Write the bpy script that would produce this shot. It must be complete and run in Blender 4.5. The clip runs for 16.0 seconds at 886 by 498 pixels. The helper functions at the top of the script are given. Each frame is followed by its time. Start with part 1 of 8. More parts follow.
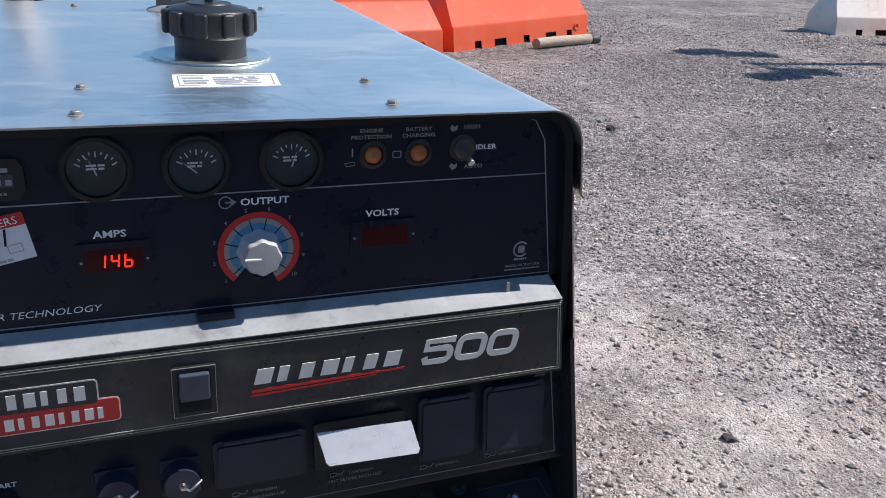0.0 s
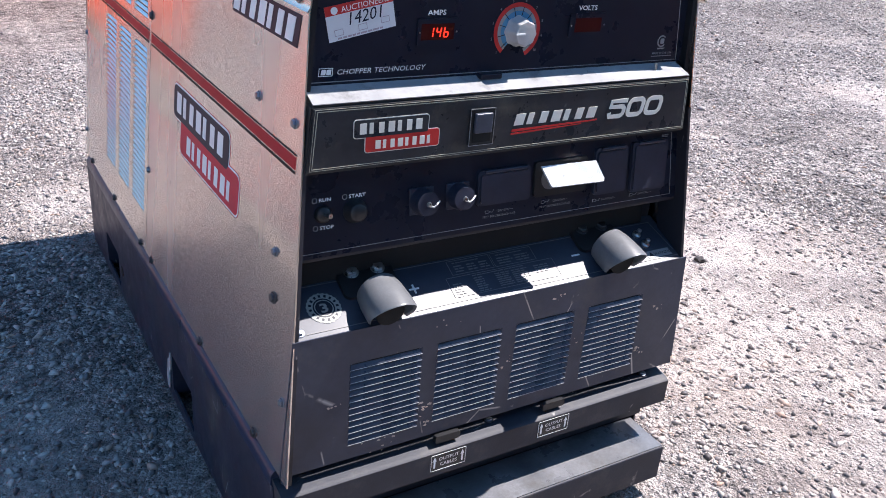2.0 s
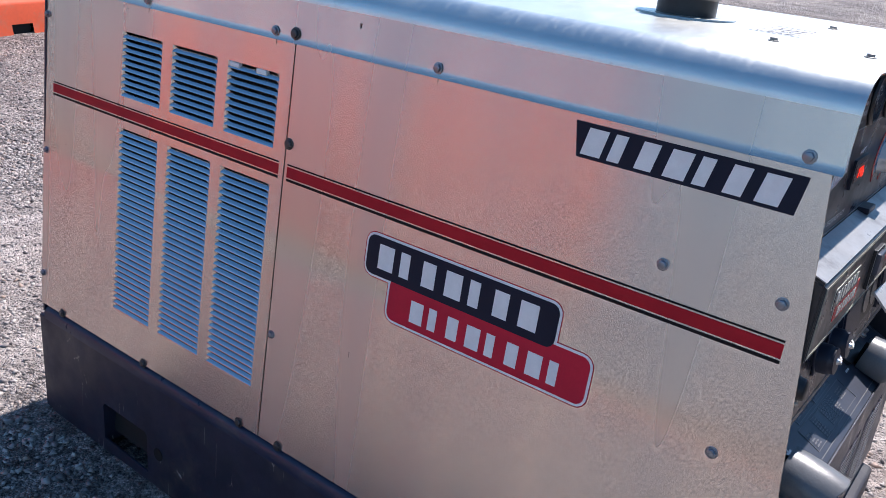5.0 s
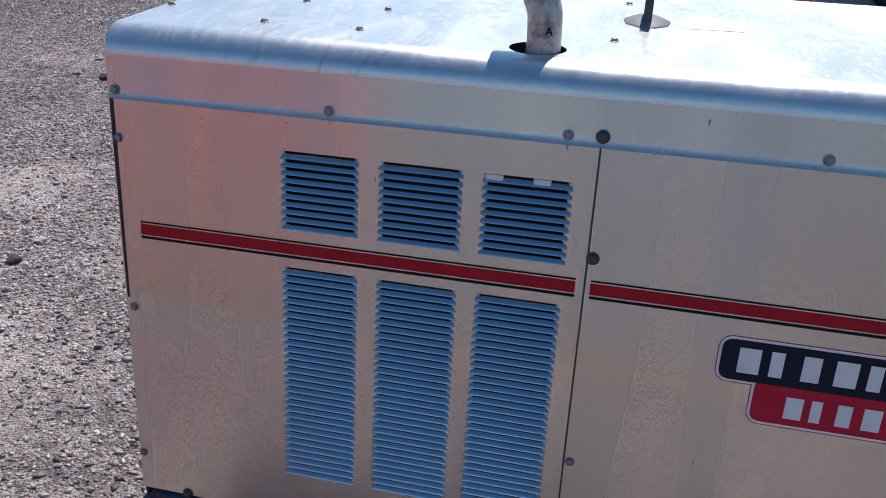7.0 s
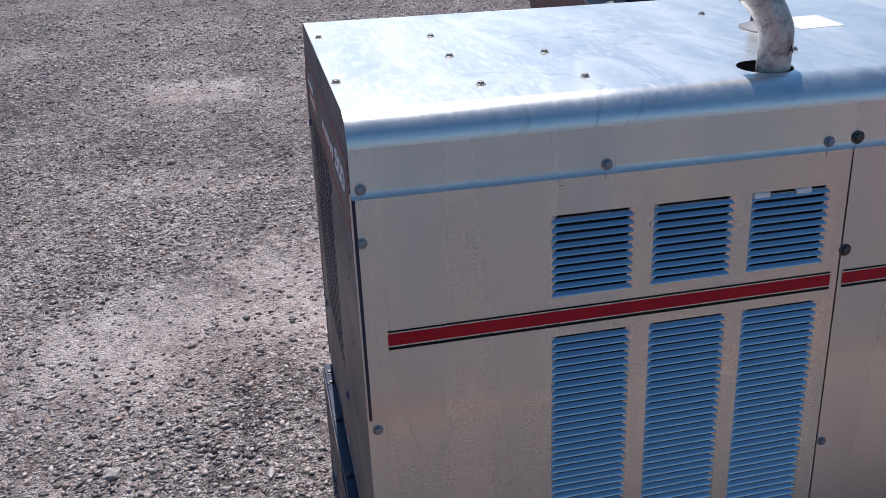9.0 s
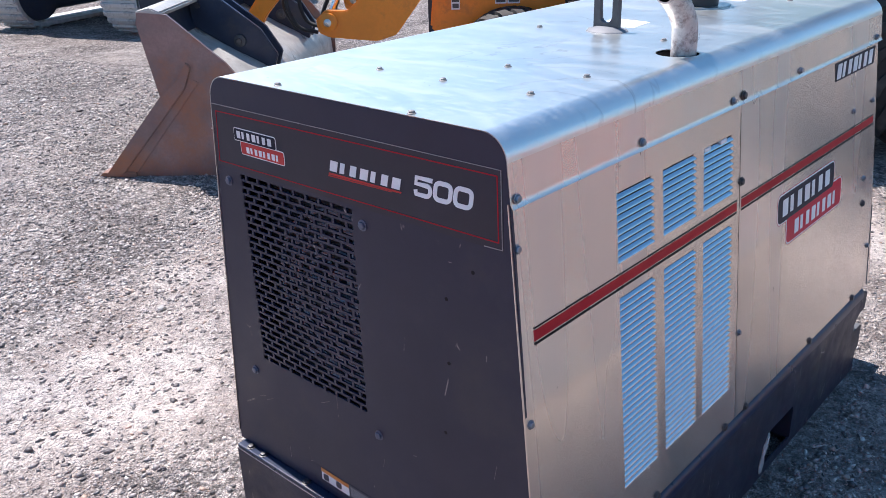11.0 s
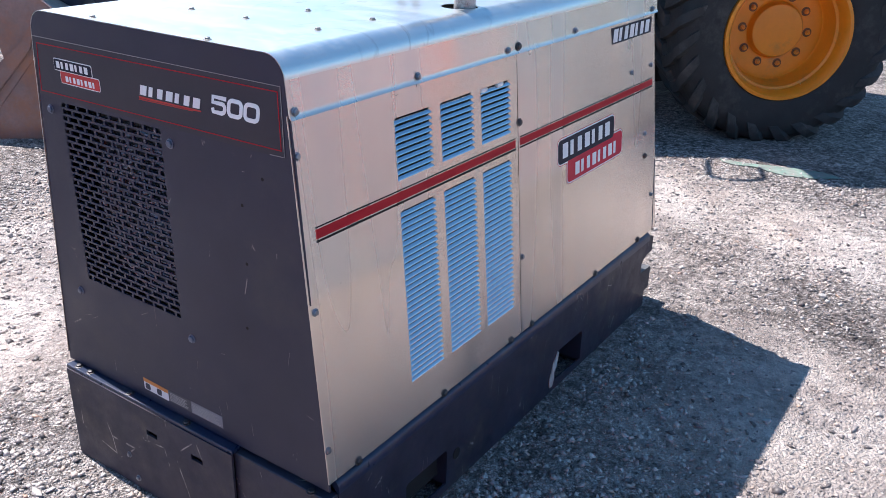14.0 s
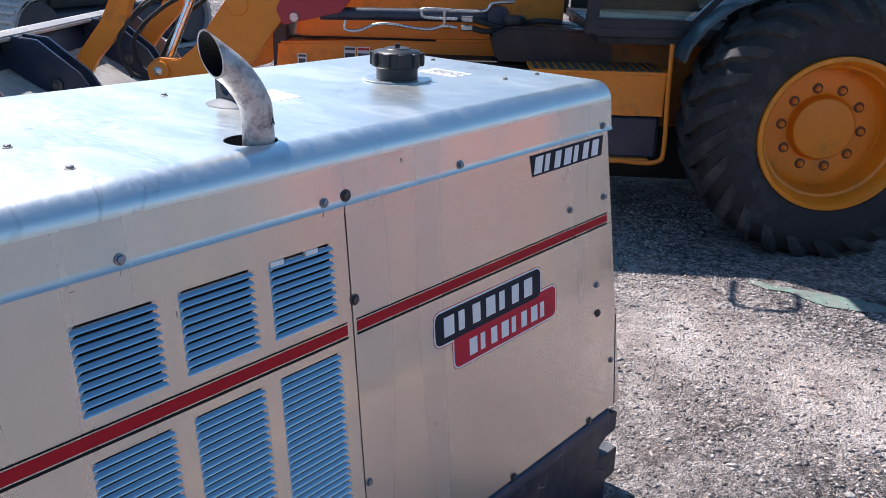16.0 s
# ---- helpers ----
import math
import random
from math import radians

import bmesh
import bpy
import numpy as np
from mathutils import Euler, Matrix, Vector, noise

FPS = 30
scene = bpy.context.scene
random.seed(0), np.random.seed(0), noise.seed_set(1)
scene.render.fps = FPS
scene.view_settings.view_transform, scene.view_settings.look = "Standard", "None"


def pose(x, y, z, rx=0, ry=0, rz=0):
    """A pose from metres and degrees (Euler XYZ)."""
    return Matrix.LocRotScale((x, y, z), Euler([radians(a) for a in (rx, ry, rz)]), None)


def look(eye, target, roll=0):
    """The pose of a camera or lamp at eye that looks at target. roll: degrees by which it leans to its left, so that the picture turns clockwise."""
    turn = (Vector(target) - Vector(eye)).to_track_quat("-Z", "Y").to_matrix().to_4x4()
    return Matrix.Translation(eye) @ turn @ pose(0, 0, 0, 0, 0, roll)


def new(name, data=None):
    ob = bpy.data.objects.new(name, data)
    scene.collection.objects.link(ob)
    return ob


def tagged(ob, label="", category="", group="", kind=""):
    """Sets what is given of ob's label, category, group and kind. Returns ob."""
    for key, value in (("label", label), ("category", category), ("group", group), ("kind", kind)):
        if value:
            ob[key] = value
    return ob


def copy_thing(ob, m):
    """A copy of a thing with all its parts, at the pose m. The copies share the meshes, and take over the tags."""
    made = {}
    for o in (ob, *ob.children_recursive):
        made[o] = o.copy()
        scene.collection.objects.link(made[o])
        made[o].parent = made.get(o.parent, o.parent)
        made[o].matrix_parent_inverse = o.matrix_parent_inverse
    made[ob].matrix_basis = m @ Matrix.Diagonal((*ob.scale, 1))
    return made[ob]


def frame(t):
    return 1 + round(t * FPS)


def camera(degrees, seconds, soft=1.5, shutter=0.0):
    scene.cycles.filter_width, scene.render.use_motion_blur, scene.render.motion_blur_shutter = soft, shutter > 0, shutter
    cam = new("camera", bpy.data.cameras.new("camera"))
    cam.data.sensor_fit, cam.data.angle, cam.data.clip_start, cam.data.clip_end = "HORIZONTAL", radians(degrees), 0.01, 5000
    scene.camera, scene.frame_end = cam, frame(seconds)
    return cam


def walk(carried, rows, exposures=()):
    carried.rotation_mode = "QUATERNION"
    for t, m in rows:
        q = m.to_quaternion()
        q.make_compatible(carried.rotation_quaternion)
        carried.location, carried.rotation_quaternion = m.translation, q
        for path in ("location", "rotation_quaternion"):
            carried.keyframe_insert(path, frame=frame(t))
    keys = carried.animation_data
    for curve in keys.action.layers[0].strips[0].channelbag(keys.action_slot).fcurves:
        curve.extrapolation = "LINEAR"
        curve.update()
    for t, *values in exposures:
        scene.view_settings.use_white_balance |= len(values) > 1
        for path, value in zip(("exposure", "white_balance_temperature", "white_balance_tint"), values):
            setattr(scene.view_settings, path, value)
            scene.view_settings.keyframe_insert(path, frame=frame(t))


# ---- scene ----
cam = camera(54.6, 16.0, 0.8)
PATH = [
    (0, (0.182, -0.743, 1.134), (0.89, 0.97, 0.384), 3.5),
    (0.5, (0.072, -0.88, 1.083), (0.798, 0.827, 0.334), 3.2),
    (1, (-0.027, -0.939, 1.061), (0.71, 0.719, 0.22), 2.5),
    (1.5, (-0.255, -0.983, 1.047), (0.682, 0.57, 0.205), 4.6),
    (2, (-0.391, -0.957, 1.044), (0.579, 0.572, 0.195), 4.8),
    (2.5, (-0.502, -0.856, 1.037), (0.524, 0.656, 0.225), 2.9),
    (3, (-0.591, -0.754, 1.037), (0.519, 0.695, 0.22), 2.5),
    (3.2, (-0.637, -0.722, 1.039), (0.546, 0.674, 0.232), 3.4),
    (5.3, (-0.894, -0.027, 1.069), (0.677, 0.933, 0.288), 4.7),
    (5.5, (-0.924, 0.082, 1.083), (0.682, 0.917, 0.233), 4.4),
    (6, (-0.970, 0.282, 1.091), (0.680, 1.027, 0.240), 3.75),
    (6.5, (-0.94, 0.479, 1.149), (0.759, 1.025, 0.246), 1.0),
    (7, (-0.998, 0.691, 1.197), (0.756, 1.074, 0.317), 1.9),
    (7.5, (-1.138, 0.942, 1.256), (0.66, 1.209, 0.421), 1.6),
    (8, (-1.06, 1.146, 1.22), (0.739, 1.366, 0.374), 0.4),
    (8.5, (-0.947, 1.306, 1.242), (0.863, 1.341, 0.391), -4.8),
    (9, (-0.918, 1.467, 1.23), (0.846, 1.083, 0.37), -1.4),
    (9.2, (-0.919, 1.573, 1.238), (0.805, 1.05, 0.369), -1.5),
    (11.3, (-0.588, 2.178, 1.232), (0.59, 0.763, 0.451), -1.6),
    (11.5, (-0.593, 2.187, 1.222), (0.548, 0.741, 0.443), -1.3),
    (12, (-0.598, 2.221, 1.221), (0.491, 0.73, 0.451), -0.5),
    (12.5, (-0.595, 2.255, 1.21), (0.482, 0.754, 0.444), -0.4),
    (13, (-0.602, 2.28, 1.174), (0.442, 0.786, 0.351), 0.4),
    (13.5, (-0.695, 2.268, 1.178), (0.323, 0.764, 0.341), 1.2),
    (14, (-0.86, 2.244, 1.2), (0.159, 0.728, 0.386), 1.6),
    (14.5, (-0.926, 2.196, 1.203), (0.098, 0.665, 0.424), 1.7),
    (15, (-0.903, 2.073, 1.209), (0.231, 0.589, 0.493), 1.1),
    (15.5, (-0.827, 1.819, 1.229), (0.312, 0.333, 0.527), 2.2),
    (16, (-0.839, 1.517, 1.216), (0.355, 0.066, 0.532), 1.7),
]
exposure_rows = [(t, e, 6480, tint) for t, e, tint in (
    (0, 0.44, 14.5), (0.5, 0.74, 14.5), (1.0, 1.0, 14.5), (1.5, 1.16, 15), (2.5, 1.15, 16.5), (5.5, 0.56, 16.5), (6.5, 0.34, 17), (7.0, 0.12, 17), (8.5, -0.13, 17), (9.2, 0.14, 17),
    (11.3, 0.98, 15.5), (14.0, 1.08, 14.5), (15.0, 1.04, 14.5), (15.5, 0.90, 14.5), (16, 0.64, 15))]
walk(cam, [(t, look(eye, target, roll)) for t, eye, target, roll in PATH], exposure_rows)

# ---- world and sun ----
SUN = Vector((0.58, -0.037, 0.94)).normalized()
world = bpy.data.worlds.new("world")
scene.world = world
world.use_nodes = True
wn = world.node_tree
sky = wn.nodes.new("ShaderNodeTexSky")
sky.sky_type = "NISHITA"
sky.sun_disc = False
sky.sun_elevation = math.asin(SUN.z)
sky.sun_rotation = math.atan2(SUN.x, SUN.y)
sky.altitude, sky.air_density, sky.dust_density, sky.ozone_density = 1500, 1.0, 0.3, 1.0
bg = wn.nodes["Background"]
bg.inputs["Strength"].default_value = 0.111
rich = wn.nodes.new("ShaderNodeHueSaturation")
rich.inputs["Saturation"].default_value, rich.inputs["Hue"].default_value = 1.2, 0.491
wn.links.new(sky.outputs[0], rich.inputs["Color"])
wn.links.new(rich.outputs[0], bg.inputs["Color"])
sun = new("sun", bpy.data.lights.new("sun", "SUN"))
sun.data.energy, sun.data.angle, sun.data.color = 4.6, radians(0.53), (1.0, 0.965, 0.92)
sun.matrix_basis = look(SUN * 30, (0, 0, 0))


# ---- materials ----
def mat(name, color, rough=0.5, metal=0.0, vary=0.0, scale=8.0, bump=0.0, bscale=60.0, stretch=(1, 1, 1), dirt=None, dirt_amount=0.0, dirt_scale=5.0,
        rvary=0.0, aniso=0.0, emit=None, scratch=None, scratch_amount=0.0, random_tint=0.0, spec=0.5):
    """A painted, metal or rubber surface: two scales of colour change, stains, scratches and fine relief."""
    m = bpy.data.materials.new(name)
    m.use_nodes = True
    nt, n = m.node_tree, m.node_tree.nodes
    b = n["Principled BSDF"]
    L = nt.links.new
    tc = n.new("ShaderNodeTexCoord")
    mp = n.new("ShaderNodeMapping")
    mp.inputs["Scale"].default_value = stretch
    L(tc.outputs["Object"], mp.inputs["Vector"])

    def noise_at(s, detail=5.0, rough_=0.6):
        t = n.new("ShaderNodeTexNoise")
        t.inputs["Scale"].default_value, t.inputs["Detail"].default_value, t.inputs["Roughness"].default_value = s, detail, rough_
        L(mp.outputs[0], t.inputs["Vector"])
        return t.outputs["Fac"]

    def ramp(src, lo, hi, a=0.0, z=1.0):
        r = n.new("ShaderNodeMapRange")
        r.inputs["From Min"].default_value, r.inputs["From Max"].default_value = lo, hi
        r.inputs["To Min"].default_value, r.inputs["To Max"].default_value = a, z
        L(src, r.inputs["Value"])
        return r.outputs[0]

    def mix(fac, a, c):
        x = n.new("ShaderNodeMix")
        x.data_type = "RGBA"
        for key, v in ((0, fac), (6, a), (7, c)):
            if hasattr(v, "is_linked"):
                L(v, x.inputs[key])
            else:
                x.inputs[key].default_value = v
        return x.outputs[2]

    col = (*color, 1)
    if vary:
        dark = tuple(max(0, c * (1 - vary)) for c in color) + (1,)
        lite = tuple(min(1, c * (1 + vary)) for c in color) + (1,)
        col = mix(ramp(noise_at(scale), 0.3, 0.7), dark, lite)
        fine = noise_at(scale * 14, 2.0)
        col = mix(ramp(fine, 0.35, 0.75, 0, 0.45), col, dark)
    if random_tint:
        oi = n.new("ShaderNodeObjectInfo")
        hs = n.new("ShaderNodeHueSaturation")
        L(ramp(oi.outputs["Random"], 0, 1, 1 - random_tint, 1 + random_tint), hs.inputs["Value"])
        if hasattr(col, "is_linked"):
            L(col, hs.inputs["Color"])
        else:
            hs.inputs["Color"].default_value = col
        col = hs.outputs[0]
    if dirt:
        col = mix(ramp(noise_at(dirt_scale, 8.0, 0.7), 0.62 - dirt_amount * 0.3, 0.75 - dirt_amount * 0.1), col, (*dirt, 1))
    if scratch:
        v = n.new("ShaderNodeTexVoronoi")
        v.feature = "DISTANCE_TO_EDGE"
        v.inputs["Scale"].default_value = 9.0
        warp = n.new("ShaderNodeMapping")
        warp.inputs["Scale"].default_value = (1.0, 3.0, 0.6)
        warp.inputs["Rotation"].default_value = (0.4, 0.7, 0.3)
        L(tc.outputs["Object"], warp.inputs["Vector"])
        L(warp.outputs[0], v.inputs["Vector"])
        line = ramp(v.outputs["Distance"], 0.0, 0.012, 1, 0)
        brk = ramp(noise_at(14.0, 4.0), 0.66 - scratch_amount * 0.1, 0.72 - scratch_amount * 0.1)
        mul = n.new("ShaderNodeMath")
        mul.operation = "MULTIPLY"
        L(line, mul.inputs[0])
        L(brk, mul.inputs[1])
        col = mix(mul.outputs[0], col, (*scratch, 1))
    if hasattr(col, "is_linked"):
        L(col, b.inputs["Base Color"])
    else:
        b.inputs["Base Color"].default_value = col
    b.inputs["Metallic"].default_value = metal
    b.inputs["Specular IOR Level"].default_value = spec
    if rvary:
        L(ramp(noise_at(scale * 1.7, 6.0), 0.35, 0.68, max(0.03, rough - rvary), min(1, rough + rvary)), b.inputs["Roughness"])
    else:
        b.inputs["Roughness"].default_value = rough
    if aniso:
        b.inputs["Anisotropic"].default_value = aniso
        tg = n.new("ShaderNodeTangent")
        tg.direction_type, tg.axis = "RADIAL", "Z"
        L(tg.outputs[0], b.inputs["Tangent"])
    if bump:
        bp = n.new("ShaderNodeBump")
        bp.inputs["Strength"].default_value, bp.inputs["Distance"].default_value = bump, 0.002
        L(noise_at(bscale, 4.0), bp.inputs["Height"])
        L(bp.outputs[0], b.inputs["Normal"])
    if emit:
        b.inputs["Emission Color"].default_value = (*emit[0], 1)
        b.inputs["Emission Strength"].default_value = emit[1]
    return m


def sheet_metal(name, color, rough, scuff, scuff_rough, wave=0.25, aniso=0.8, dust=0.0, grit=0.0, smears=0.0, ripple=0.0, tide=0.0):
    """Sheet metal: soft upright bands that imitate reflections, gentle oil-canning, dull smeared and dusty patches."""
    m = bpy.data.materials.new(name)
    m.use_nodes = True
    nt, n = m.node_tree, m.node_tree.nodes
    b = n["Principled BSDF"]
    L = nt.links.new
    tc = n.new("ShaderNodeTexCoord")

    def noise_at(scale, vec, detail=4.0, twist=0.0):
        mp = n.new("ShaderNodeMapping")
        mp.inputs["Scale"].default_value = vec
        L(tc.outputs["Object"], mp.inputs["Vector"])
        t = n.new("ShaderNodeTexNoise")
        t.inputs["Scale"].default_value, t.inputs["Detail"].default_value, t.inputs["Distortion"].default_value = scale, detail, twist
        L(mp.outputs[0], t.inputs["Vector"])
        return t.outputs["Fac"]

    def ramp(src, lo, hi, a, z):
        r = n.new("ShaderNodeMapRange")
        r.inputs["From Min"].default_value, r.inputs["From Max"].default_value = lo, hi
        r.inputs["To Min"].default_value, r.inputs["To Max"].default_value = a, z
        L(src, r.inputs["Value"])
        return r.outputs[0]

    def both(op, p, q):
        x = n.new("ShaderNodeMath")
        x.operation = op
        L(p, x.inputs[0])
        L(q, x.inputs[1])
        return x.outputs[0]

    smear = ramp(noise_at(9.0, (0.6, 1.3, 1.0), 10.0, 1.1), 0.49 - 0.12 * scuff, 0.66 - 0.10 * scuff, 0, smears * 0.8)
    fine = ramp(noise_at(90.0, (0.4, 1.4, 1.0), 8.0, 0.5), 0.48, 0.66, 0, smears)
    patch = both("MAXIMUM", smear, both("MULTIPLY", fine, ramp(smear, 0, 1, 0.7, 1.0)))
    speck = ramp(noise_at(95.0, (1, 1, 1), 2.0), 0.73, 0.78, 0, 0.6)
    mix = n.new("ShaderNodeMix")
    mix.data_type = "RGBA"
    mix.inputs[6].default_value = (*color, 1)
    mix.inputs[7].default_value = (*[c * (0.94 if not dust else 1.04) for c in color], 1)
    L(patch, mix.inputs[0])
    # blue-grey upright bands in the colour stand in for broad mirrored streaks
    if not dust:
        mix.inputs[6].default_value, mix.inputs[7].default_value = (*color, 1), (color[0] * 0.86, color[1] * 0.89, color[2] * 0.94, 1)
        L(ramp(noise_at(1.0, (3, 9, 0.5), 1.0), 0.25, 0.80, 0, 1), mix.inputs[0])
    spot = n.new("ShaderNodeMix")
    spot.data_type = "RGBA"
    spot.inputs[7].default_value = (*[c * 0.45 for c in color], 1)
    L(both("MULTIPLY", speck, ramp(noise_at(5.0, (1, 1, 1)), 0.5, 0.65, 0, 1)), spot.inputs[0])
    L(mix.outputs[2], spot.inputs[6])
    top = spot
    if tide:
        # dried water leaves thin brownish outlines, thickest in a few places
        level = n.new("ShaderNodeMath")
        level.operation = "PINGPONG"
        level.inputs[1].default_value = 0.055
        L(noise_at(3.4, (1.0, 0.8, 1.0), 6.0, 0.6), level.inputs[0])
        line = both("MULTIPLY", ramp(level.outputs[0], 0.0, 0.010, tide, 0.0), ramp(noise_at(2.1, (1, 1, 1), 3.0), 0.47, 0.60, 0.0, 1.0))
        top = n.new("ShaderNodeMix")
        top.data_type = "RGBA"
        top.inputs[7].default_value = (0.28, 0.235, 0.20, 1)
        L(line, top.inputs[0])
        L(spot.outputs[2], top.inputs[6])
    L(top.outputs[2], b.inputs["Base Color"])
    if dust:
        L(ramp(patch, 0, 1, 1.0, 1.0 - dust), b.inputs["Metallic"])
    else:
        b.inputs["Metallic"].default_value = 1.0
    bands = noise_at(1.0, (3, 9, 0.5), 1.0)
    L(both("ADD", ramp(patch, 0, 1, rough, scuff_rough), ramp(bands, 0.25, 0.75, -0.04 if aniso else -0.025, 0.04 if aniso else 0.025)), b.inputs["Roughness"])
    if aniso:
        b.inputs["Anisotropic"].default_value = aniso
        b.inputs["Anisotropic Rotation"].default_value = 0.25
        tg = n.new("ShaderNodeTangent")
        tg.direction_type, tg.axis = "RADIAL", "Z"
        L(tg.outputs[0], b.inputs["Tangent"])
    if ripple:
        w = n.new("ShaderNodeBump")
        w.inputs["Strength"].default_value, w.inputs["Distance"].default_value = 1.0, ripple
        axes = n.new("ShaderNodeSeparateXYZ")
        L(tc.outputs["Object"], axes.inputs[0])
        height = None
        for across_y, up_z, phase, size in ((7.3, 0.8, 0.4, 0.22), (12.7, -1.1, 2.1, 0.15), (21.9, 0.9, 4.0, 0.07)):
            turn = both("ADD", ramp(axes.outputs["Y"], 0, 1, phase, phase + across_y), ramp(axes.outputs["Z"], 0, 1, 0, up_z))
            for r in (turn.node.inputs[0].links[0].from_node, turn.node.inputs[1].links[0].from_node):
                r.clamp = False
            sine = n.new("ShaderNodeMath")
            sine.operation = "SINE"
            L(turn, sine.inputs[0])
            layer = ramp(sine.outputs[0], -1, 1, -size, size)
            height = layer if height is None else both("ADD", height, layer)
        L(height, w.inputs["Height"])
        L(w.outputs[0], b.inputs["Normal"])
    if not wave:
        return m
    w = n.new("ShaderNodeBump")
    w.inputs["Strength"].default_value, w.inputs["Distance"].default_value = wave, 0.01
    L(noise_at(3.2, (1, 2.2, 0.35), 1.0), w.inputs["Height"])
    out = w
    if grit:
        g = n.new("ShaderNodeBump")
        g.inputs["Strength"].default_value, g.inputs["Distance"].default_value = grit, 0.0015
        L(noise_at(150.0, (1, 0.6, 1), 4.0), g.inputs["Height"])
        L(w.outputs[0], g.inputs["Normal"])
        out = g
    L(out.outputs[0], b.inputs["Normal"])
    return m


DUSTY = ((-0.75, 0.25, 0.8), (1.25, 0.1, 0.75), (1.75, 0.6, 0.6), (1.5, 2.75, 0.35), (1.05, -0.55, 0.5), (1.4, 1.25, 0.6), (1.25, 1.95, 0.45), (0.40, 2.2, 0.55), (0.22, -1.0, 0.5), (-0.4, -0.95, 0.42), (4.05, 1.8, 0.4), (-0.1, 1.64, 0.3))
DARK_GRAVEL = ((2.42, 0.84, 0.28), (-0.6, -0.33, 0.28), (3.9, 2.9, 0.6), (2.75, 1.45, 0.25), (4.5, 4.6, 1.3))
PALE_GRAVEL = ((0.5, -1.05, 1.0), (-0.4, -0.95, 0.7), (1.9, 1.6, 1.9), (3.2, 4.0, 1.7), (1.3, 3.0, 1.6), (4.4, 1.6, 1.8))


def gravel_ground():
    """Crushed grey gravel with pale dusty patches and damp dark ones."""
    m = bpy.data.materials.new("gravel_ground")
    m.use_nodes = True
    nt, n = m.node_tree, m.node_tree.nodes
    b = n["Principled BSDF"]
    L = nt.links.new
    tc = n.new("ShaderNodeTexCoord")

    def tex(kind, scale, detail=6.0):
        t = n.new(kind)
        t.inputs["Scale"].default_value = scale
        if kind == "ShaderNodeTexNoise":
            t.inputs["Detail"].default_value = detail
        L(tc.outputs["Object"], t.inputs["Vector"])
        return t

    def ramp(src, lo, hi, a=0.0, z=1.0):
        r = n.new("ShaderNodeMapRange")
        r.inputs["From Min"].default_value, r.inputs["From Max"].default_value = lo, hi
        r.inputs["To Min"].default_value, r.inputs["To Max"].default_value = a, z
        L(src, r.inputs["Value"])
        return r.outputs[0]

    def mix(fac, a, c, blend="MIX"):
        x = n.new("ShaderNodeMix")
        x.data_type, x.blend_type = "RGBA", blend
        for key, v in ((0, fac), (6, a), (7, c)):
            if hasattr(v, "is_linked"):
                L(v, x.inputs[key])
            else:
                x.inputs[key].default_value = v
        return x.outputs[2]

    cells = tex("ShaderNodeTexVoronoi", 250.0)
    coarse = tex("ShaderNodeTexVoronoi", 120.0)
    sep = n.new("ShaderNodeSeparateColor")
    L(cells.outputs["Color"], sep.inputs[0])
    sep2 = n.new("ShaderNodeSeparateColor")
    L(coarse.outputs["Color"], sep2.inputs[0])
    stone = mix(ramp(sep.outputs[0], 0.0, 1.0), (0.15, 0.134, 0.137, 1), (0.88, 0.805, 0.750, 1))
    stone2 = mix(ramp(sep2.outputs[1], 0.0, 1.0), (0.16, 0.143, 0.146, 1), (0.88, 0.805, 0.750, 1))
    stone = mix(ramp(tex("ShaderNodeTexNoise", 24.0, 4.0).outputs["Fac"], 0.47, 0.55), stone, stone2)
    stone = mix(ramp(sep.outputs[2], 0.93, 0.97, 0, 0.8), stone, (0.424, 0.266, 0.191, 1))
    # crevice shade between the stones is put into the colour
    gaps = ramp(cells.outputs["Distance"], 0.28, 0.72, 0, 0.82)
    stone = mix(gaps, stone, (0.095, 0.085, 0.085, 1))
    # fine dust lies over the stones in uneven sheets
    broad = tex("ShaderNodeTexNoise", 0.9, 9.0)
    broad.inputs["Roughness"].default_value = 0.68
    dust = ramp(broad.outputs["Fac"], 0.42, 0.66, 0.0, 0.62)

    def spread(spots, low, high):
        """Ragged patches round the given spots."""
        shift = tex("ShaderNodeTexNoise", 2.6, 8.0)
        shift.inputs["Roughness"].default_value = 0.7
        pull = n.new("ShaderNodeVectorMath")
        pull.operation = "MULTIPLY_ADD"
        L(shift.outputs["Color"], pull.inputs[0])
        pull.inputs[1].default_value, pull.inputs[2].default_value = (1.0, 1.0, 0.0), (-0.5, -0.5, 0.0)
        moved = n.new("ShaderNodeVectorMath")
        L(tc.outputs["Object"], moved.inputs[0])
        L(pull.outputs[0], moved.inputs[1])
        total = None
        for x, y, r in spots:
            d = n.new("ShaderNodeVectorMath")
            d.operation = "DISTANCE"
            L(moved.outputs[0], d.inputs[0])
            d.inputs[1].default_value = (x, y, 0.0)
            f = ramp(d.outputs["Value"], r * 1.15, r * 0.35, low, high)
            if total is not None:
                mx = n.new("ShaderNodeMath")
                mx.operation = "MAXIMUM"
                L(total, mx.inputs[0])
                L(f, mx.inputs[1])
                f = mx.outputs[0]
            total = f
        return total
    near = n.new("ShaderNodeMath")
    near.operation = "MAXIMUM"
    L(dust, near.inputs[0])
    L(spread(DUSTY, 0.0, 0.80), near.inputs[1])
    rough_part = n.new("ShaderNodeMath")
    rough_part.operation = "MULTIPLY"
    L(near.outputs[0], rough_part.inputs[0])
    dark_part = spread(DARK_GRAVEL, 0.0, 1.0)
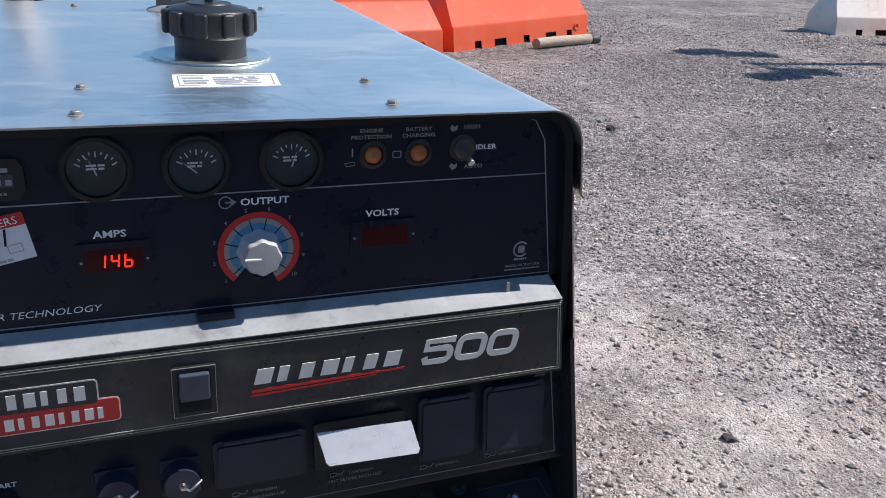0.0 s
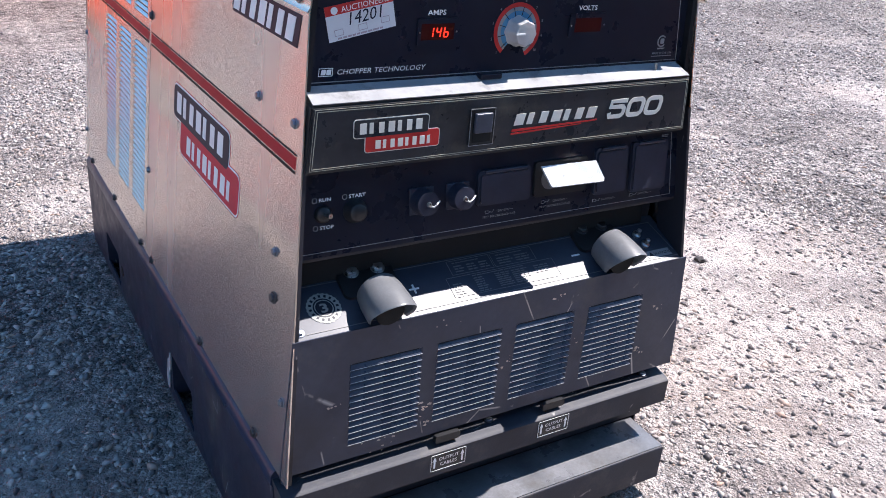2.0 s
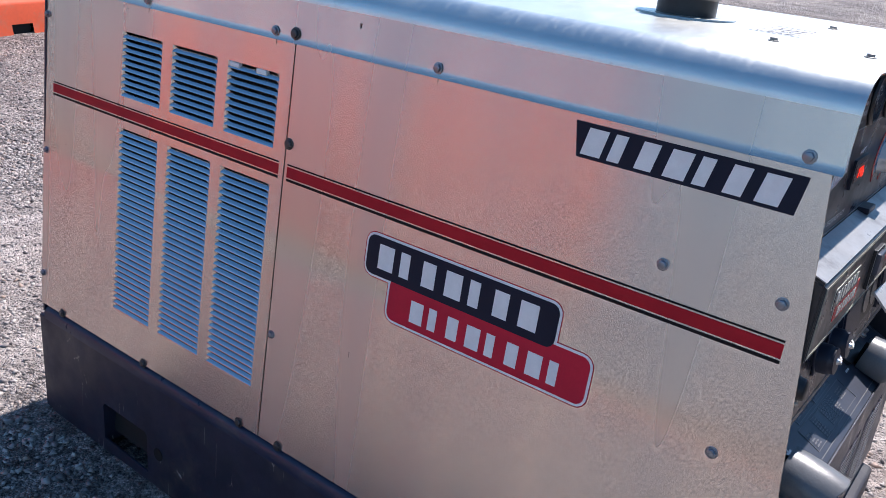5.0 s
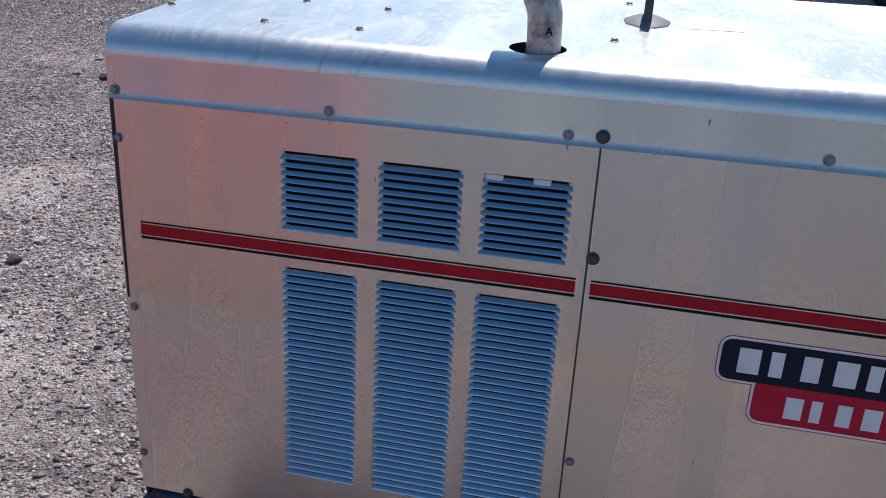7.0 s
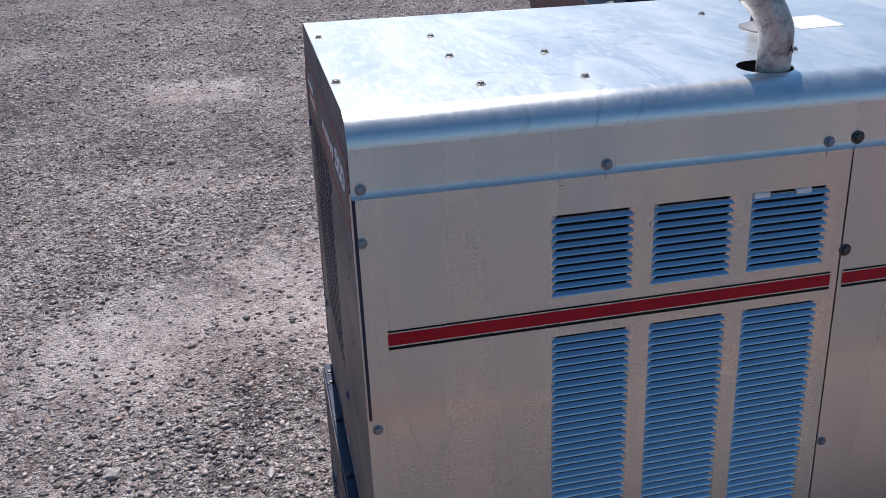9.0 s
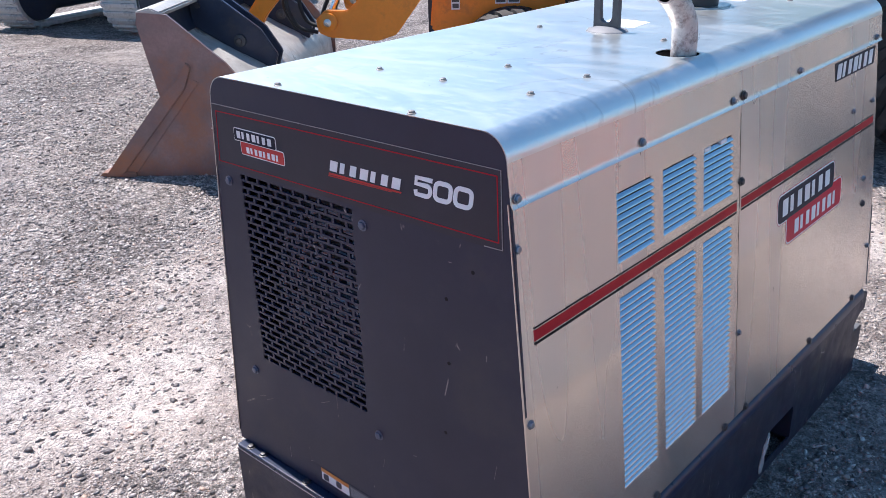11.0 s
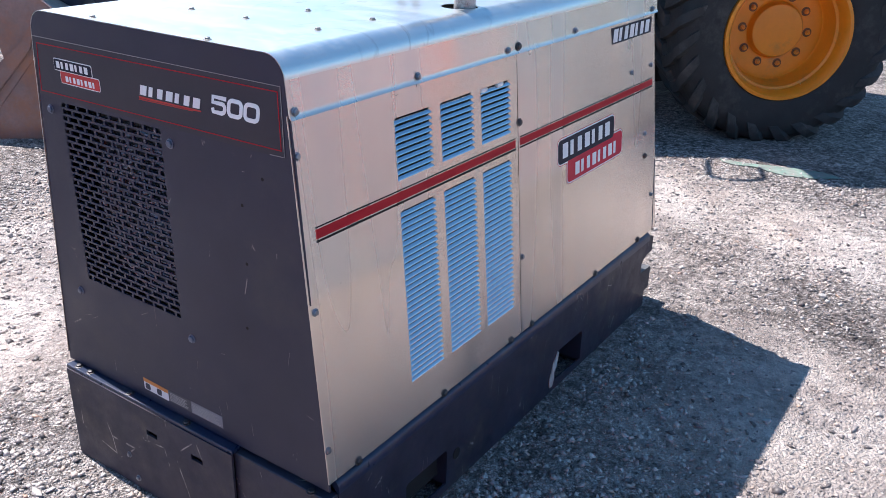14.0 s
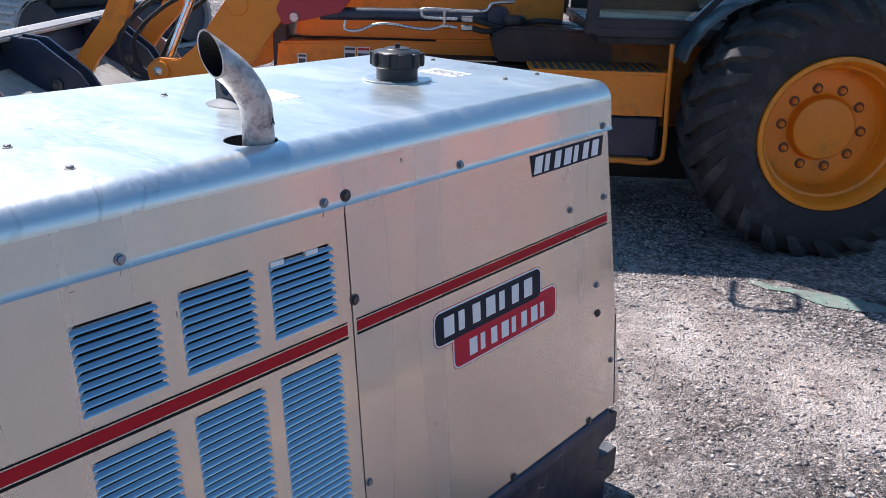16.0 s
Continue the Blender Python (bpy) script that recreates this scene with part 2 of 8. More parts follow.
    L(ramp(dark_part, 0, 1, 1.0, 0.15), rough_part.inputs[1])
    dust = rough_part.outputs[0]
    pale = mix(ramp(tex("ShaderNodeTexNoise", 2.3, 6.0).outputs["Fac"], 0.35, 0.65), (0.68, 0.585, 0.525, 1), (0.78, 0.71, 0.665, 1))
    stone = mix(dust, stone, pale)
    stone = mix(spread(PALE_GRAVEL, 0.0, 1.0), stone, mix(1.0, stone, (1.36, 1.36, 1.36, 1), "MULTIPLY"))
    damp = ramp(dark_part, 0, 1, 0, 0.45)
    stone = mix(damp, stone, (0.180, 0.155, 0.145, 1))
    # coarser, darker gravel lies between trodden pale parts
    worn = tex("ShaderNodeTexNoise", 4.2, 10.0)
    worn.inputs["Roughness"].default_value = 0.74
    stone = mix(ramp(worn.outputs["Fac"], 0.56, 0.42, 0.0, 0.9), stone, mix(1.0, stone, (0.66, 0.64, 0.645, 1), "MULTIPLY"))
    grit = tex("ShaderNodeTexNoise", 520.0, 3.0).outputs["Fac"]
    stone = mix(ramp(grit, 0.46, 0.58, 0.0, 0.8), stone, mix(1.0, stone, (0.66, 0.61, 0.60, 1), "MULTIPLY"))
    pebble = tex("ShaderNodeTexVoronoi", 62.0)
    sep3 = n.new("ShaderNodeSeparateColor")
    L(pebble.outputs["Color"], sep3.inputs[0])
    speck = n.new("ShaderNodeMath")
    speck.operation = "MULTIPLY"
    L(ramp(sep3.outputs[0], 0.52, 0.54), speck.inputs[0])
    L(ramp(pebble.outputs["Distance"], 0.22, 0.32, 1, 0), speck.inputs[1])
    stone = mix(speck.outputs[0], stone, mix(ramp(sep3.outputs[1], 0, 1), (0.17, 0.15, 0.148, 1), (0.86, 0.775, 0.72, 1)))
    # stones lie in small dark and pale clusters
    bare = ramp(dust, 0.05, 0.6, 1.0, 0.30)
    for scale, low, high in ((44.0, 0.36, 1.62), (15.0, 0.60, 1.40)):
        cluster = tex("ShaderNodeTexNoise", scale, 3.0)
        cluster.inputs["Roughness"].default_value = 0.62
        stone = mix(bare, stone, mix(1.0, stone, ramp(cluster.outputs["Fac"], 0.37, 0.63, low, high), "MULTIPLY"))
    stone = mix(1.0, stone, (0.84, 0.77, 0.72, 1), "DARKEN")
    L(stone, b.inputs["Base Color"])
    b.inputs["Roughness"].default_value = 0.72
    b.inputs["Specular IOR Level"].default_value = 0.25
    hsum = n.new("ShaderNodeMath")
    L(ramp(cells.outputs["Distance"], 0, 1, 0.5, 0), hsum.inputs[0])
    L(ramp(coarse.outputs["Distance"], 0, 1, 1.0, 0), hsum.inputs[1])
    flat = n.new("ShaderNodeMath")
    flat.operation = "MULTIPLY"
    L(hsum.outputs[0], flat.inputs[0])
    L(ramp(dust, 0, 1, 1.0, 0.7), flat.inputs[1])
    add = n.new("ShaderNodeMath")
    L(flat.outputs[0], add.inputs[0])
    L(ramp(grit, 0, 1, 0, 0.5), add.inputs[1])
    top = n.new("ShaderNodeMath")
    L(add.outputs[0], top.inputs[0])
    L(speck.outputs[0], top.inputs[1])
    bp = n.new("ShaderNodeBump")
    bp.inputs["Strength"].default_value, bp.inputs["Distance"].default_value = 1.0, 0.016
    L(top.outputs[0], bp.inputs["Height"])
    L(bp.outputs[0], b.inputs["Normal"])
    return m


def stone_material():
    m = bpy.data.materials.new("loose_stone")
    m.use_nodes = True
    n, L = m.node_tree.nodes, m.node_tree.links.new
    b = n["Principled BSDF"]
    geo = n.new("ShaderNodeNewGeometry")
    cr = n.new("ShaderNodeValToRGB")
    els = cr.color_ramp.elements
    els[0].position, els[0].color = 0.0, (0.095, 0.084, 0.086, 1)
    els[1].position, els[1].color = 1.0, (0.72, 0.65, 0.605, 1)
    for p, c in ((0.25, (0.23, 0.205, 0.204, 1)), (0.50, (0.44, 0.393, 0.375, 1)), (0.80, (0.63, 0.566, 0.525, 1)), (0.9, (0.50, 0.345, 0.265, 1)), (0.93, (0.70, 0.63, 0.59, 1))):
        e = els.new(p)
        e.color = c
    L(geo.outputs["Random Per Island"], cr.inputs[0])
    tc = n.new("ShaderNodeTexCoord")
    t = n.new("ShaderNodeTexNoise")
    t.inputs["Scale"].default_value = 260.0
    L(tc.outputs["Object"], t.inputs["Vector"])
    x = n.new("ShaderNodeMix")
    x.data_type, x.blend_type = "RGBA", "MULTIPLY"
    x.inputs[0].default_value = 0.35
    L(cr.outputs[0], x.inputs[6])
    L(t.outputs["Fac"], x.inputs[7])
    L(x.outputs[2], b.inputs["Base Color"])
    b.inputs["Roughness"].default_value = 0.5
    b.inputs["Specular IOR Level"].default_value = 0.5
    return m


def glass_material(name, tint=(0.9, 0.95, 0.93), ior=1.45):
    m = bpy.data.materials.new(name)
    m.use_nodes = True
    b = m.node_tree.nodes["Principled BSDF"]
    b.inputs["Base Color"].default_value = (*tint, 1)
    b.inputs["Roughness"].default_value = 0.03
    b.inputs["Transmission Weight"].default_value = 1.0
    b.inputs["IOR"].default_value = ior
    return m


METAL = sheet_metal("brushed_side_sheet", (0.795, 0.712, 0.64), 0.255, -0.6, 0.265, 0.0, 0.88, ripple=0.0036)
# the mirrored sky's blue is partly put into the slats' base colour
SLAT = sheet_metal("sky_tinted_louvre_metal", (0.42, 0.51, 0.57), 0.2, 0.0, 0.22, 0.0, 0.0)
ROOF = sheet_metal("scuffed_roof_sheet", (0.76, 0.78, 0.76), 0.33, -0.05, 0.43, 0.010, 0.0, 0.22, 0.12, 0.45, tide=0.35)
BLACK = mat("black_powder_coat", (0.017, 0.018, 0.026), 0.46, 0, 0.25, 6, 0.12, 900, rvary=0.08, scratch=(0.30, 0.29, 0.28), scratch_amount=0.35)
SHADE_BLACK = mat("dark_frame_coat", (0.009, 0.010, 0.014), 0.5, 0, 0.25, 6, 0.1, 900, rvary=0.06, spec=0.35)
WORN_BLACK = mat("worn_black_paint", (0.023, 0.024, 0.045), 0.52, 0, 0.3, 9, 0.15, 500, rvary=0.12, scratch=(0.42, 0.40, 0.38), scratch_amount=1.0, dirt=(0.065, 0.06, 0.058), dirt_amount=0.3, dirt_scale=7)
PANEL = mat("black_panel_film", (0.0125, 0.015, 0.028), 0.32, 0, 0.2, 12, rvary=0.07, dirt=(0.022, 0.022, 0.025), dirt_amount=0.2, spec=0.35)
FRONT_PAINT = mat("scratched_front_paint", (0.031, 0.040, 0.068), 0.42, 0, 0.3, 9, 0.12, 500, rvary=0.1, scratch=(0.42, 0.40, 0.38), scratch_amount=1.3, dirt=(0.065, 0.067, 0.078), dirt_amount=0.25, dirt_scale=8)
DULL_BLACK = mat("dull_scraped_black", (0.025, 0.028, 0.042), 0.60, 0, 0.3, 9, 0.2, 400, scratch=(0.40, 0.38, 0.36), scratch_amount=1.0, dirt=(0.075, 0.068, 0.062), dirt_amount=0.4, dirt_scale=9)
NAME_FILM = mat("dusty_nameplate_film", (0.030, 0.033, 0.040), 0.36, 0, 0.35, 16, rvary=0.12, dirt=(0.10, 0.095, 0.075), dirt_amount=0.25, dirt_scale=9, scratch=(0.3, 0.3, 0.28), scratch_amount=0.5)
REAR_PAINT = mat("rear_charcoal_paint", (0.0155, 0.019, 0.046), 0.43, 0, 0.15, 5, 0.1, 800, rvary=0.06, scratch=(0.30, 0.28, 0.27), scratch_amount=0.5, dirt=(0.036, 0.036, 0.046), dirt_amount=0.25, dirt_scale=2.5)
SATIN = mat("satin_black_paint", (0.028, 0.028, 0.031), 0.33, 0, 0.25, 9, 0.06, 500, rvary=0.06, dirt=(0.07, 0.068, 0.065), dirt_amount=0.3, dirt_scale=9)
PLASTIC = mat("black_plastic", (0.018, 0.018, 0.02), 0.4, 0, 0.2, 30, 0.1, 300)
GUARD = mat("grey_plastic_guard", (0.155, 0.16, 0.17), 0.32, 0, 0.2, 30, 0.1, 400, scratch=(0.3, 0.3, 0.3), scratch_amount=0.5, spec=0.8)
COVER = mat("slate_cover_plastic", (0.024, 0.028, 0.048), 0.4, 0, 0.2, 30, 0.1, 300)
# the blue sky sheen on the ledges is put into this paint colour
LEDGE_SKY_TINT = mat("sky_tinted_ledge_paint", (0.014, 0.024, 0.060), 0.33, 0, 0.25, 9, 0.06, 500, rvary=0.06, dirt=(0.05, 0.055, 0.07), dirt_amount=0.25, dirt_scale=9)
TABLE_PRINT = mat("thin_table_print", (0.17, 0.17, 0.175), 0.5, 0, 0.1, 60)
RUBBER = mat("tyre_rubber", (0.022, 0.022, 0.023), 0.78, 0, 0.3, 10, 0.3, 180, dirt=(0.075, 0.07, 0.065), dirt_amount=0.35, dirt_scale=4)
WHITE = mat("white_print", (0.88, 0.88, 0.87), 0.5, 0, 0.06, 60)
GREY_PRINT = mat("grey_print", (0.30, 0.30, 0.30), 0.5, 0, 0.1, 60)
RED = mat("red_vinyl", (0.60, 0.014, 0.045), 0.45, 0, 0.1, 20, spec=0.25)
DARK_RED = mat("dark_red_stripe", (0.48, 0.012, 0.024), 0.5, 0, 0.1, 20, spec=0.2)
BRIGHT_RED = mat("bright_red_print", (0.55, 0.03, 0.028), 0.4, 0, 0.06, 30)
NAVY = mat("navy_vinyl", (0.010, 0.014, 0.032), 0.45, 0, 0.1, 20, spec=0.2)
STRIPE_BLACK = mat("black_stripe_vinyl", (0.008, 0.008, 0.010), 0.5, 0, 0.1, 20, spec=0.2)
DIAL_BLUE = mat("dial_blue_print", (0.07, 0.25, 0.42), 0.45, 0, 0.08, 40)
PAPER = mat("paper_tag", (0.72, 0.72, 0.74), 0.6, 0, 0.05, 30)
SILVER_FILM = mat("silver_label_film", (0.52, 0.53, 0.54), 0.33, 0.3, 0.1, 30, rvary=0.1)
STEEL = mat("zinc_steel", (0.62, 0.62, 0.61), 0.34, 1.0, 0.12, 50, rvary=0.1)
DARK_STEEL = mat("dark_steel", (0.10, 0.10, 0.105), 0.45, 0.8, 0.2, 40)
KNOB = mat("grey_knob", (0.58, 0.58, 0.58), 0.35, 0.3, 0.1, 40)
AMBER = mat("amber_lens", (0.40, 0.12, 0.03), 0.25, 0, 0.1, 40)
GAUGE = mat("gauge_dial", (0.05, 0.06, 0.066), 0.42, 0, 0.1, 40)
RED_WINDOW = mat("dark_red_display_window", (0.055, 0.006, 0.006), 0.22, 0)
LED = mat("red_led", (0.6, 0.02, 0.01), 0.4, emit=((1.0, 0.035, 0.015), 0.9))
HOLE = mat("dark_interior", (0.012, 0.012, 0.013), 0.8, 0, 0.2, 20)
EXHAUST = mat("weathered_exhaust_steel", (0.60, 0.555, 0.53), 0.45, 0.4, 0.22, 22, 0.25, 160, rvary=0.12, dirt=(0.13, 0.075, 0.075), dirt_amount=0.5, dirt_scale=48)
# exhaust soot, and the flat black painted for shade in holes and slots
SOOT_AND_SHADE = mat("soot_and_shade", (0.008, 0.008, 0.008), 0.9)
ORANGE = mat("orange_machine_paint", (0.80, 0.245, 0.018), 0.40, 0, 0.12, 4, 0.05, 120, rvary=0.1, dirt=(0.42, 0.14, 0.03), dirt_amount=0.25, dirt_scale=4)
RIM_ORANGE = mat("orange_rim_paint", (0.80, 0.245, 0.012), 0.42, 0, 0.1, 5, rvary=0.1, dirt=(0.48, 0.20, 0.04), dirt_amount=0.2, dirt_scale=6)
BUCKET = mat("worn_bucket_steel", (0.22, 0.17, 0.165), 0.45, 0.3, 0.25, 6, 0.25, 90, rvary=0.14, dirt=(0.30, 0.145, 0.085), dirt_amount=0.55, dirt_scale=4)
BUCKET_IN = mat("scoured_bucket_steel", (0.52, 0.50, 0.47), 0.42, 0.1, 0.3, 5, 0.2, 80, rvary=0.15, dirt=(0.2, 0.17, 0.13), dirt_amount=0.4)
BLUE_STEEL = mat("dark_blue_paint", (0.020, 0.030, 0.058), 0.42, 0, 0.25, 6, 0.1, 150, rvary=0.1, dirt=(0.05, 0.05, 0.055), dirt_amount=0.3)
FENDER = mat("dark_teal_fender", (0.045, 0.085, 0.105), 0.4, 0, 0.15, 6)
LOADER_RED = mat("red_machine_paint", (0.42, 0.03, 0.045), 0.4, 0, 0.12, 8)
BARRIER = mat("orange_barrier_plastic", (0.74, 0.105, 0.035), 0.46, 0, 0.10, 3, 0.08, 60, dirt=(0.55, 0.16, 0.09), dirt_amount=0.25, dirt_scale=5)
BARRIER_WHITE = mat("white_barrier_plastic", (0.72, 0.69, 0.64), 0.5, 0, 0.08, 3, 0.08, 60, dirt=(0.50, 0.43, 0.36), dirt_amount=0.3, dirt_scale=4)
WOOD = mat("weathered_post", (0.42, 0.33, 0.24), 0.8, 0, 0.25, 10, 0.5, 60, (1, 6, 6))
TRACK = mat("dusty_track_steel", (0.58, 0.57, 0.55), 0.7, 0.2, 0.3, 5, 0.3, 40, dirt=(0.10, 0.10, 0.10), dirt_amount=0.4)
GREEN_PAINT = mat("green_spray_paint", (0.15, 0.24, 0.20), 0.85, 0, 0.35, 30, 0.6, 200, dirt=(0.22, 0.20, 0.19), dirt_amount=0.75, dirt_scale=26)
GALV = mat("galvanised_steel", (0.5, 0.5, 0.5), 0.5, 0.9, 0.15, 10)
GLASS = glass_material("cab_glass", (0.42, 0.55, 0.48))
LENS = glass_material("gauge_glass", (0.95, 0.97, 0.98), 1.18)
GROUND = gravel_ground()
STONE = stone_material()
DARK_ROCK = mat("dark_rock", (0.055, 0.05, 0.05), 0.85, 0, 0.4, 30, 0.6, 150)
PALE_ROCK = mat("pale_rock", (0.42, 0.40, 0.38), 0.85, 0, 0.3, 30, 0.6, 150)


# ---- building helpers ----
def whole(ob):
    m = ob.matrix_basis.copy()
    return whole(ob.parent) @ ob.matrix_parent_inverse @ m if ob.parent else m


def thing(name, place, label, category, group="", kind=""):
    ob = new(name)
    ob.empty_display_size = 0.1
    ob.matrix_basis = Matrix.Translation(place)
    return tagged(ob, label, category, group, kind)


def even_normals(me, smooth):
    """Smooth shading weighted by face size, so that flats stay flat beside rounded edges."""
    me.shade_smooth()
    k = math.cos(radians(smooth if smooth < 30 else max(smooth, 50)))
    faces = [(p.normal.copy(), p.area) for p in me.polygons]
    at = [[] for v in me.vertices]
    for p in me.polygons:
        for v in p.vertices:
            at[v].append(p.index)
    out = []
    for p in me.polygons:
        nrm = faces[p.index][0]
        for v in p.vertices:
            s = Vector()
            for f in at[v]:
                if faces[f][0].dot(nrm) > k:
                    s += faces[f][0] * faces[f][1]
            out.append(s.normalized() if s.length > 1e-12 else nrm)
    me.normals_split_custom_set(out)


def to_mesh(name, bm, material, smooth=35):
    me = bpy.data.meshes.new(name)
    bmesh.ops.recalc_face_normals(bm, faces=bm.faces[:])
    bm.to_mesh(me)
    bm.free()
    if smooth:
        even_normals(me, smooth)
    for x in material if isinstance(material, (list, tuple)) else (material,):
        me.materials.append(x)
    return me


def hang(name, me, parent, m=None, label=""):
    ob = new(name, me)
    if parent is not None:
        # labelled devices sit directly on their thing; nothing goes deeper than thing, part, sub-part
        if parent.parent and (parent.parent.parent or (label and parent.parent.name == "welder_generator")):
            parent = parent.parent
        ob.parent = parent
        ob.matrix_parent_inverse = whole(parent).inverted()
    ob.matrix_basis = m or Matrix()
    return tagged(ob, label) if label else ob


def part(name, bm, material, parent, label="", m=None, smooth=35):
    return hang(name, to_mesh(name, bm, material, smooth), parent, m, label)


def islands(name, bm, material, parent):
    """Each loose piece of a mesh becomes a part of its own."""
    seen = set()
    for v in bm.verts:
        if v in seen:
            continue
        stack, mine = [v], []
        seen.add(v)
        while stack:
            w = stack.pop()
            mine.append(w)
            for e in w.link_edges:
                o = e.other_vert(w)
                if o not in seen:
                    seen.add(o)
                    stack.append(o)
        one = bmesh.new()
        at = {w: one.verts.new(w.co) for w in mine}
        for f in {f for w in mine for f in w.link_faces}:
            one.faces.new([at[w] for w in f.verts])
        part(name, one, material, parent)
    bm.free()


def plane_at(o, u, v):
    """Local x along u, y along v, z out of the plane."""
    u, v = Vector(u).normalized(), Vector(v).normalized()
    n = u.cross(v)
    return Matrix(((u.x, v.x, n.x, o[0]), (u.y, v.y, n.y, o[1]), (u.z, v.z, n.z, o[2]), (0, 0, 0, 1)))


def box(bm, lo, hi, bevel=0.0, m=None, seg=2):
    lo, hi = Vector(lo), Vector(hi)
    got = bmesh.ops.create_cube(bm, size=1.0, matrix=Matrix.Translation((lo + hi) / 2) @ Matrix.Diagonal((*(hi - lo), 1)))
    vs = got["verts"]
    if bevel:
        es = list({e for v in vs for e in v.link_edges})
        out = bmesh.ops.bevel(bm, geom=es, offset=bevel, segments=seg, affect="EDGES", profile=0.5)
        vs = list({v for f in out["faces"] for v in f.verts} | {v for v in vs if v.is_valid})
    if m is not None:
        bmesh.ops.transform(bm, matrix=m, verts=vs)
    return bm


def boxed(lo, hi, bevel=0.0, m=None):
    return box(bmesh.new(), lo, hi, bevel, m)


def prism(bm, pts, z0, z1, m=None):
    """A flat outline made solid from z0 to z1 of its plane."""
    m = m or Matrix()
    a = [bm.verts.new(m @ Vector((x, y, z0))) for x, y in pts]
    b = [bm.verts.new(m @ Vector((x, y, z1))) for x, y in pts]
    bm.faces.new(b)
    bm.faces.new(a[::-1])
    k = len(pts)
    for i in range(k):
        bm.faces.new((a[i], a[(i + 1) % k], b[(i + 1) % k], b[i]))
    return bm


def rrect(x0, y0, x1, y1, r, seg=4):
    out = []
    for cx, cy, a0 in ((x1 - r, y1 - r, 0), (x0 + r, y1 - r, 90), (x0 + r, y0 + r, 180), (x1 - r, y0 + r, 270)):
        out += [(cx + r * math.cos(radians(a0 + 90 * i / seg)), cy + r * math.sin(radians(a0 + 90 * i / seg))) for i in range(seg + 1)]
    return out


def outline(bm, pts, w, z0, z1, m=None, closed=True):
    """A thin raised line that follows an outline."""
    m = m or Matrix()
    k = len(pts)
    rows = []
    for i in range(k):
        p = Vector(pts[i])
        q = Vector(pts[(i + 1) % k]) if closed or i < k - 1 else None
        o = Vector(pts[i - 1]) if closed or i > 0 else None
        d = ((q - p).normalized() if q else Vector((0, 0))) + ((p - o).normalized() if o else Vector((0, 0)))
        d = d.normalized() if d.length > 1e-9 else Vector((1, 0))
        s = Vector((-d.y, d.x)) * w / 2
        rows.append([bm.verts.new(m @ Vector((*(p + s * j), z))) for j, z in ((-1, z0), (-1, z1), (1, z1), (1, z0))])
    for i in range(k if closed else k - 1):
        a, b = rows[i], rows[(i + 1) % k]
        for j in range(4):
            bm.faces.new((a[j], a[(j + 1) % 4], b[(j + 1) % 4], b[j]))
    return bm


def lathe(bm, profile, segs=24, m=None, lobes=0, lobe=0.0):
    """Turn a profile of (radius, height) round the z axis of m."""
    m = m or Matrix()
    rings = []
    for r, h in profile:
        if r < 1e-6:
            rings.append([bm.verts.new(m @ Vector((0, 0, h)))])
        else:
            ring = []
            for i in range(segs):
                a = 2 * math.pi * i / segs
                k = 1 + (lobe * math.cos(lobes * a) if lobes else 0)
                ring.append(bm.verts.new(m @ Vector((r * k * math.cos(a), r * k * math.sin(a), h))))
            rings.append(ring)
    for a, b in zip(rings, rings[1:]):
        for i in range(segs):
            j = (i + 1) % segs
            if len(a) == 1 and len(b) > 1:
                bm.faces.new((a[0], b[i], b[j]))
            elif len(b) == 1 and len(a) > 1:
                bm.faces.new((a[i], a[j], b[0]))
            elif len(a) > 1:
                bm.faces.new((a[i], a[j], b[j], b[i]))
    return bm


def tube(bm, pts, r, segs=10, closed_ends=True, radii=None):
    pts = [Vector(p) for p in pts]
    d = (pts[1] - pts[0]).normalized()
    side = d.orthogonal().normalized()
    rings = []
    for i, p in enumerate(pts):
        t = (pts[min(i + 1, len(pts) - 1)] - pts[max(i - 1, 0)]).normalized()
        side = (side - t * side.dot(t)).normalized()
        up = t.cross(side)
        rr = radii[i] if radii else r
        rings.append([bm.verts.new(p + rr * (math.cos(2 * math.pi * k / segs) * side + math.sin(2 * math.pi * k / segs) * up)) for k in range(segs)])
    for a, b in zip(rings, rings[1:]):
        for k in range(segs):
            bm.faces.new((a[k], a[(k + 1) % segs], b[(k + 1) % segs], b[k]))
    if closed_ends:
        bm.faces.new(rings[0][::-1])
        bm.faces.new(rings[-1])
    return bm


def bent(pts, steps=8):
    """A smooth line through the given points."""
    pts = [Vector(p) for p in pts]
    ext = [pts[0] * 2 - pts[1]] + pts + [pts[-1] * 2 - pts[-2]]
    out = []
    for i in range(1, len(ext) - 2):
        p0, p1, p2, p3 = ext[i - 1:i + 3]
        for k in range(steps):
            t = k / steps
            out.append(0.5 * (2 * p1 + (p2 - p0) * t + (2 * p0 - 5 * p1 + 4 * p2 - p3) * t * t + (3 * p1 - p0 - 3 * p2 + p3) * t ** 3))
    return out + [pts[-1]]


def text_part(body, size, m, at, material, parent, name="lettering", align="LEFT", shear=0.0, width=1.0, bold=0.0, z=0.0009):
    cu = bpy.data.curves.new("words", "FONT")
    cu.body, cu.size, cu.align_x, cu.shear, cu.resolution_u, cu.offset = body, size, align, shear, 2, bold
    ob = bpy.data.objects.new("words", cu)
    me = bpy.data.meshes.new_from_object(ob)
    bpy.data.objects.remove(ob)
    me.name = name
    me.materials.clear()
    me.materials.append(material)
    return hang(name, me, parent, m @ Matrix.Translation((*at, z)) @ Matrix.Diagonal((width, 1, 1, 1)))


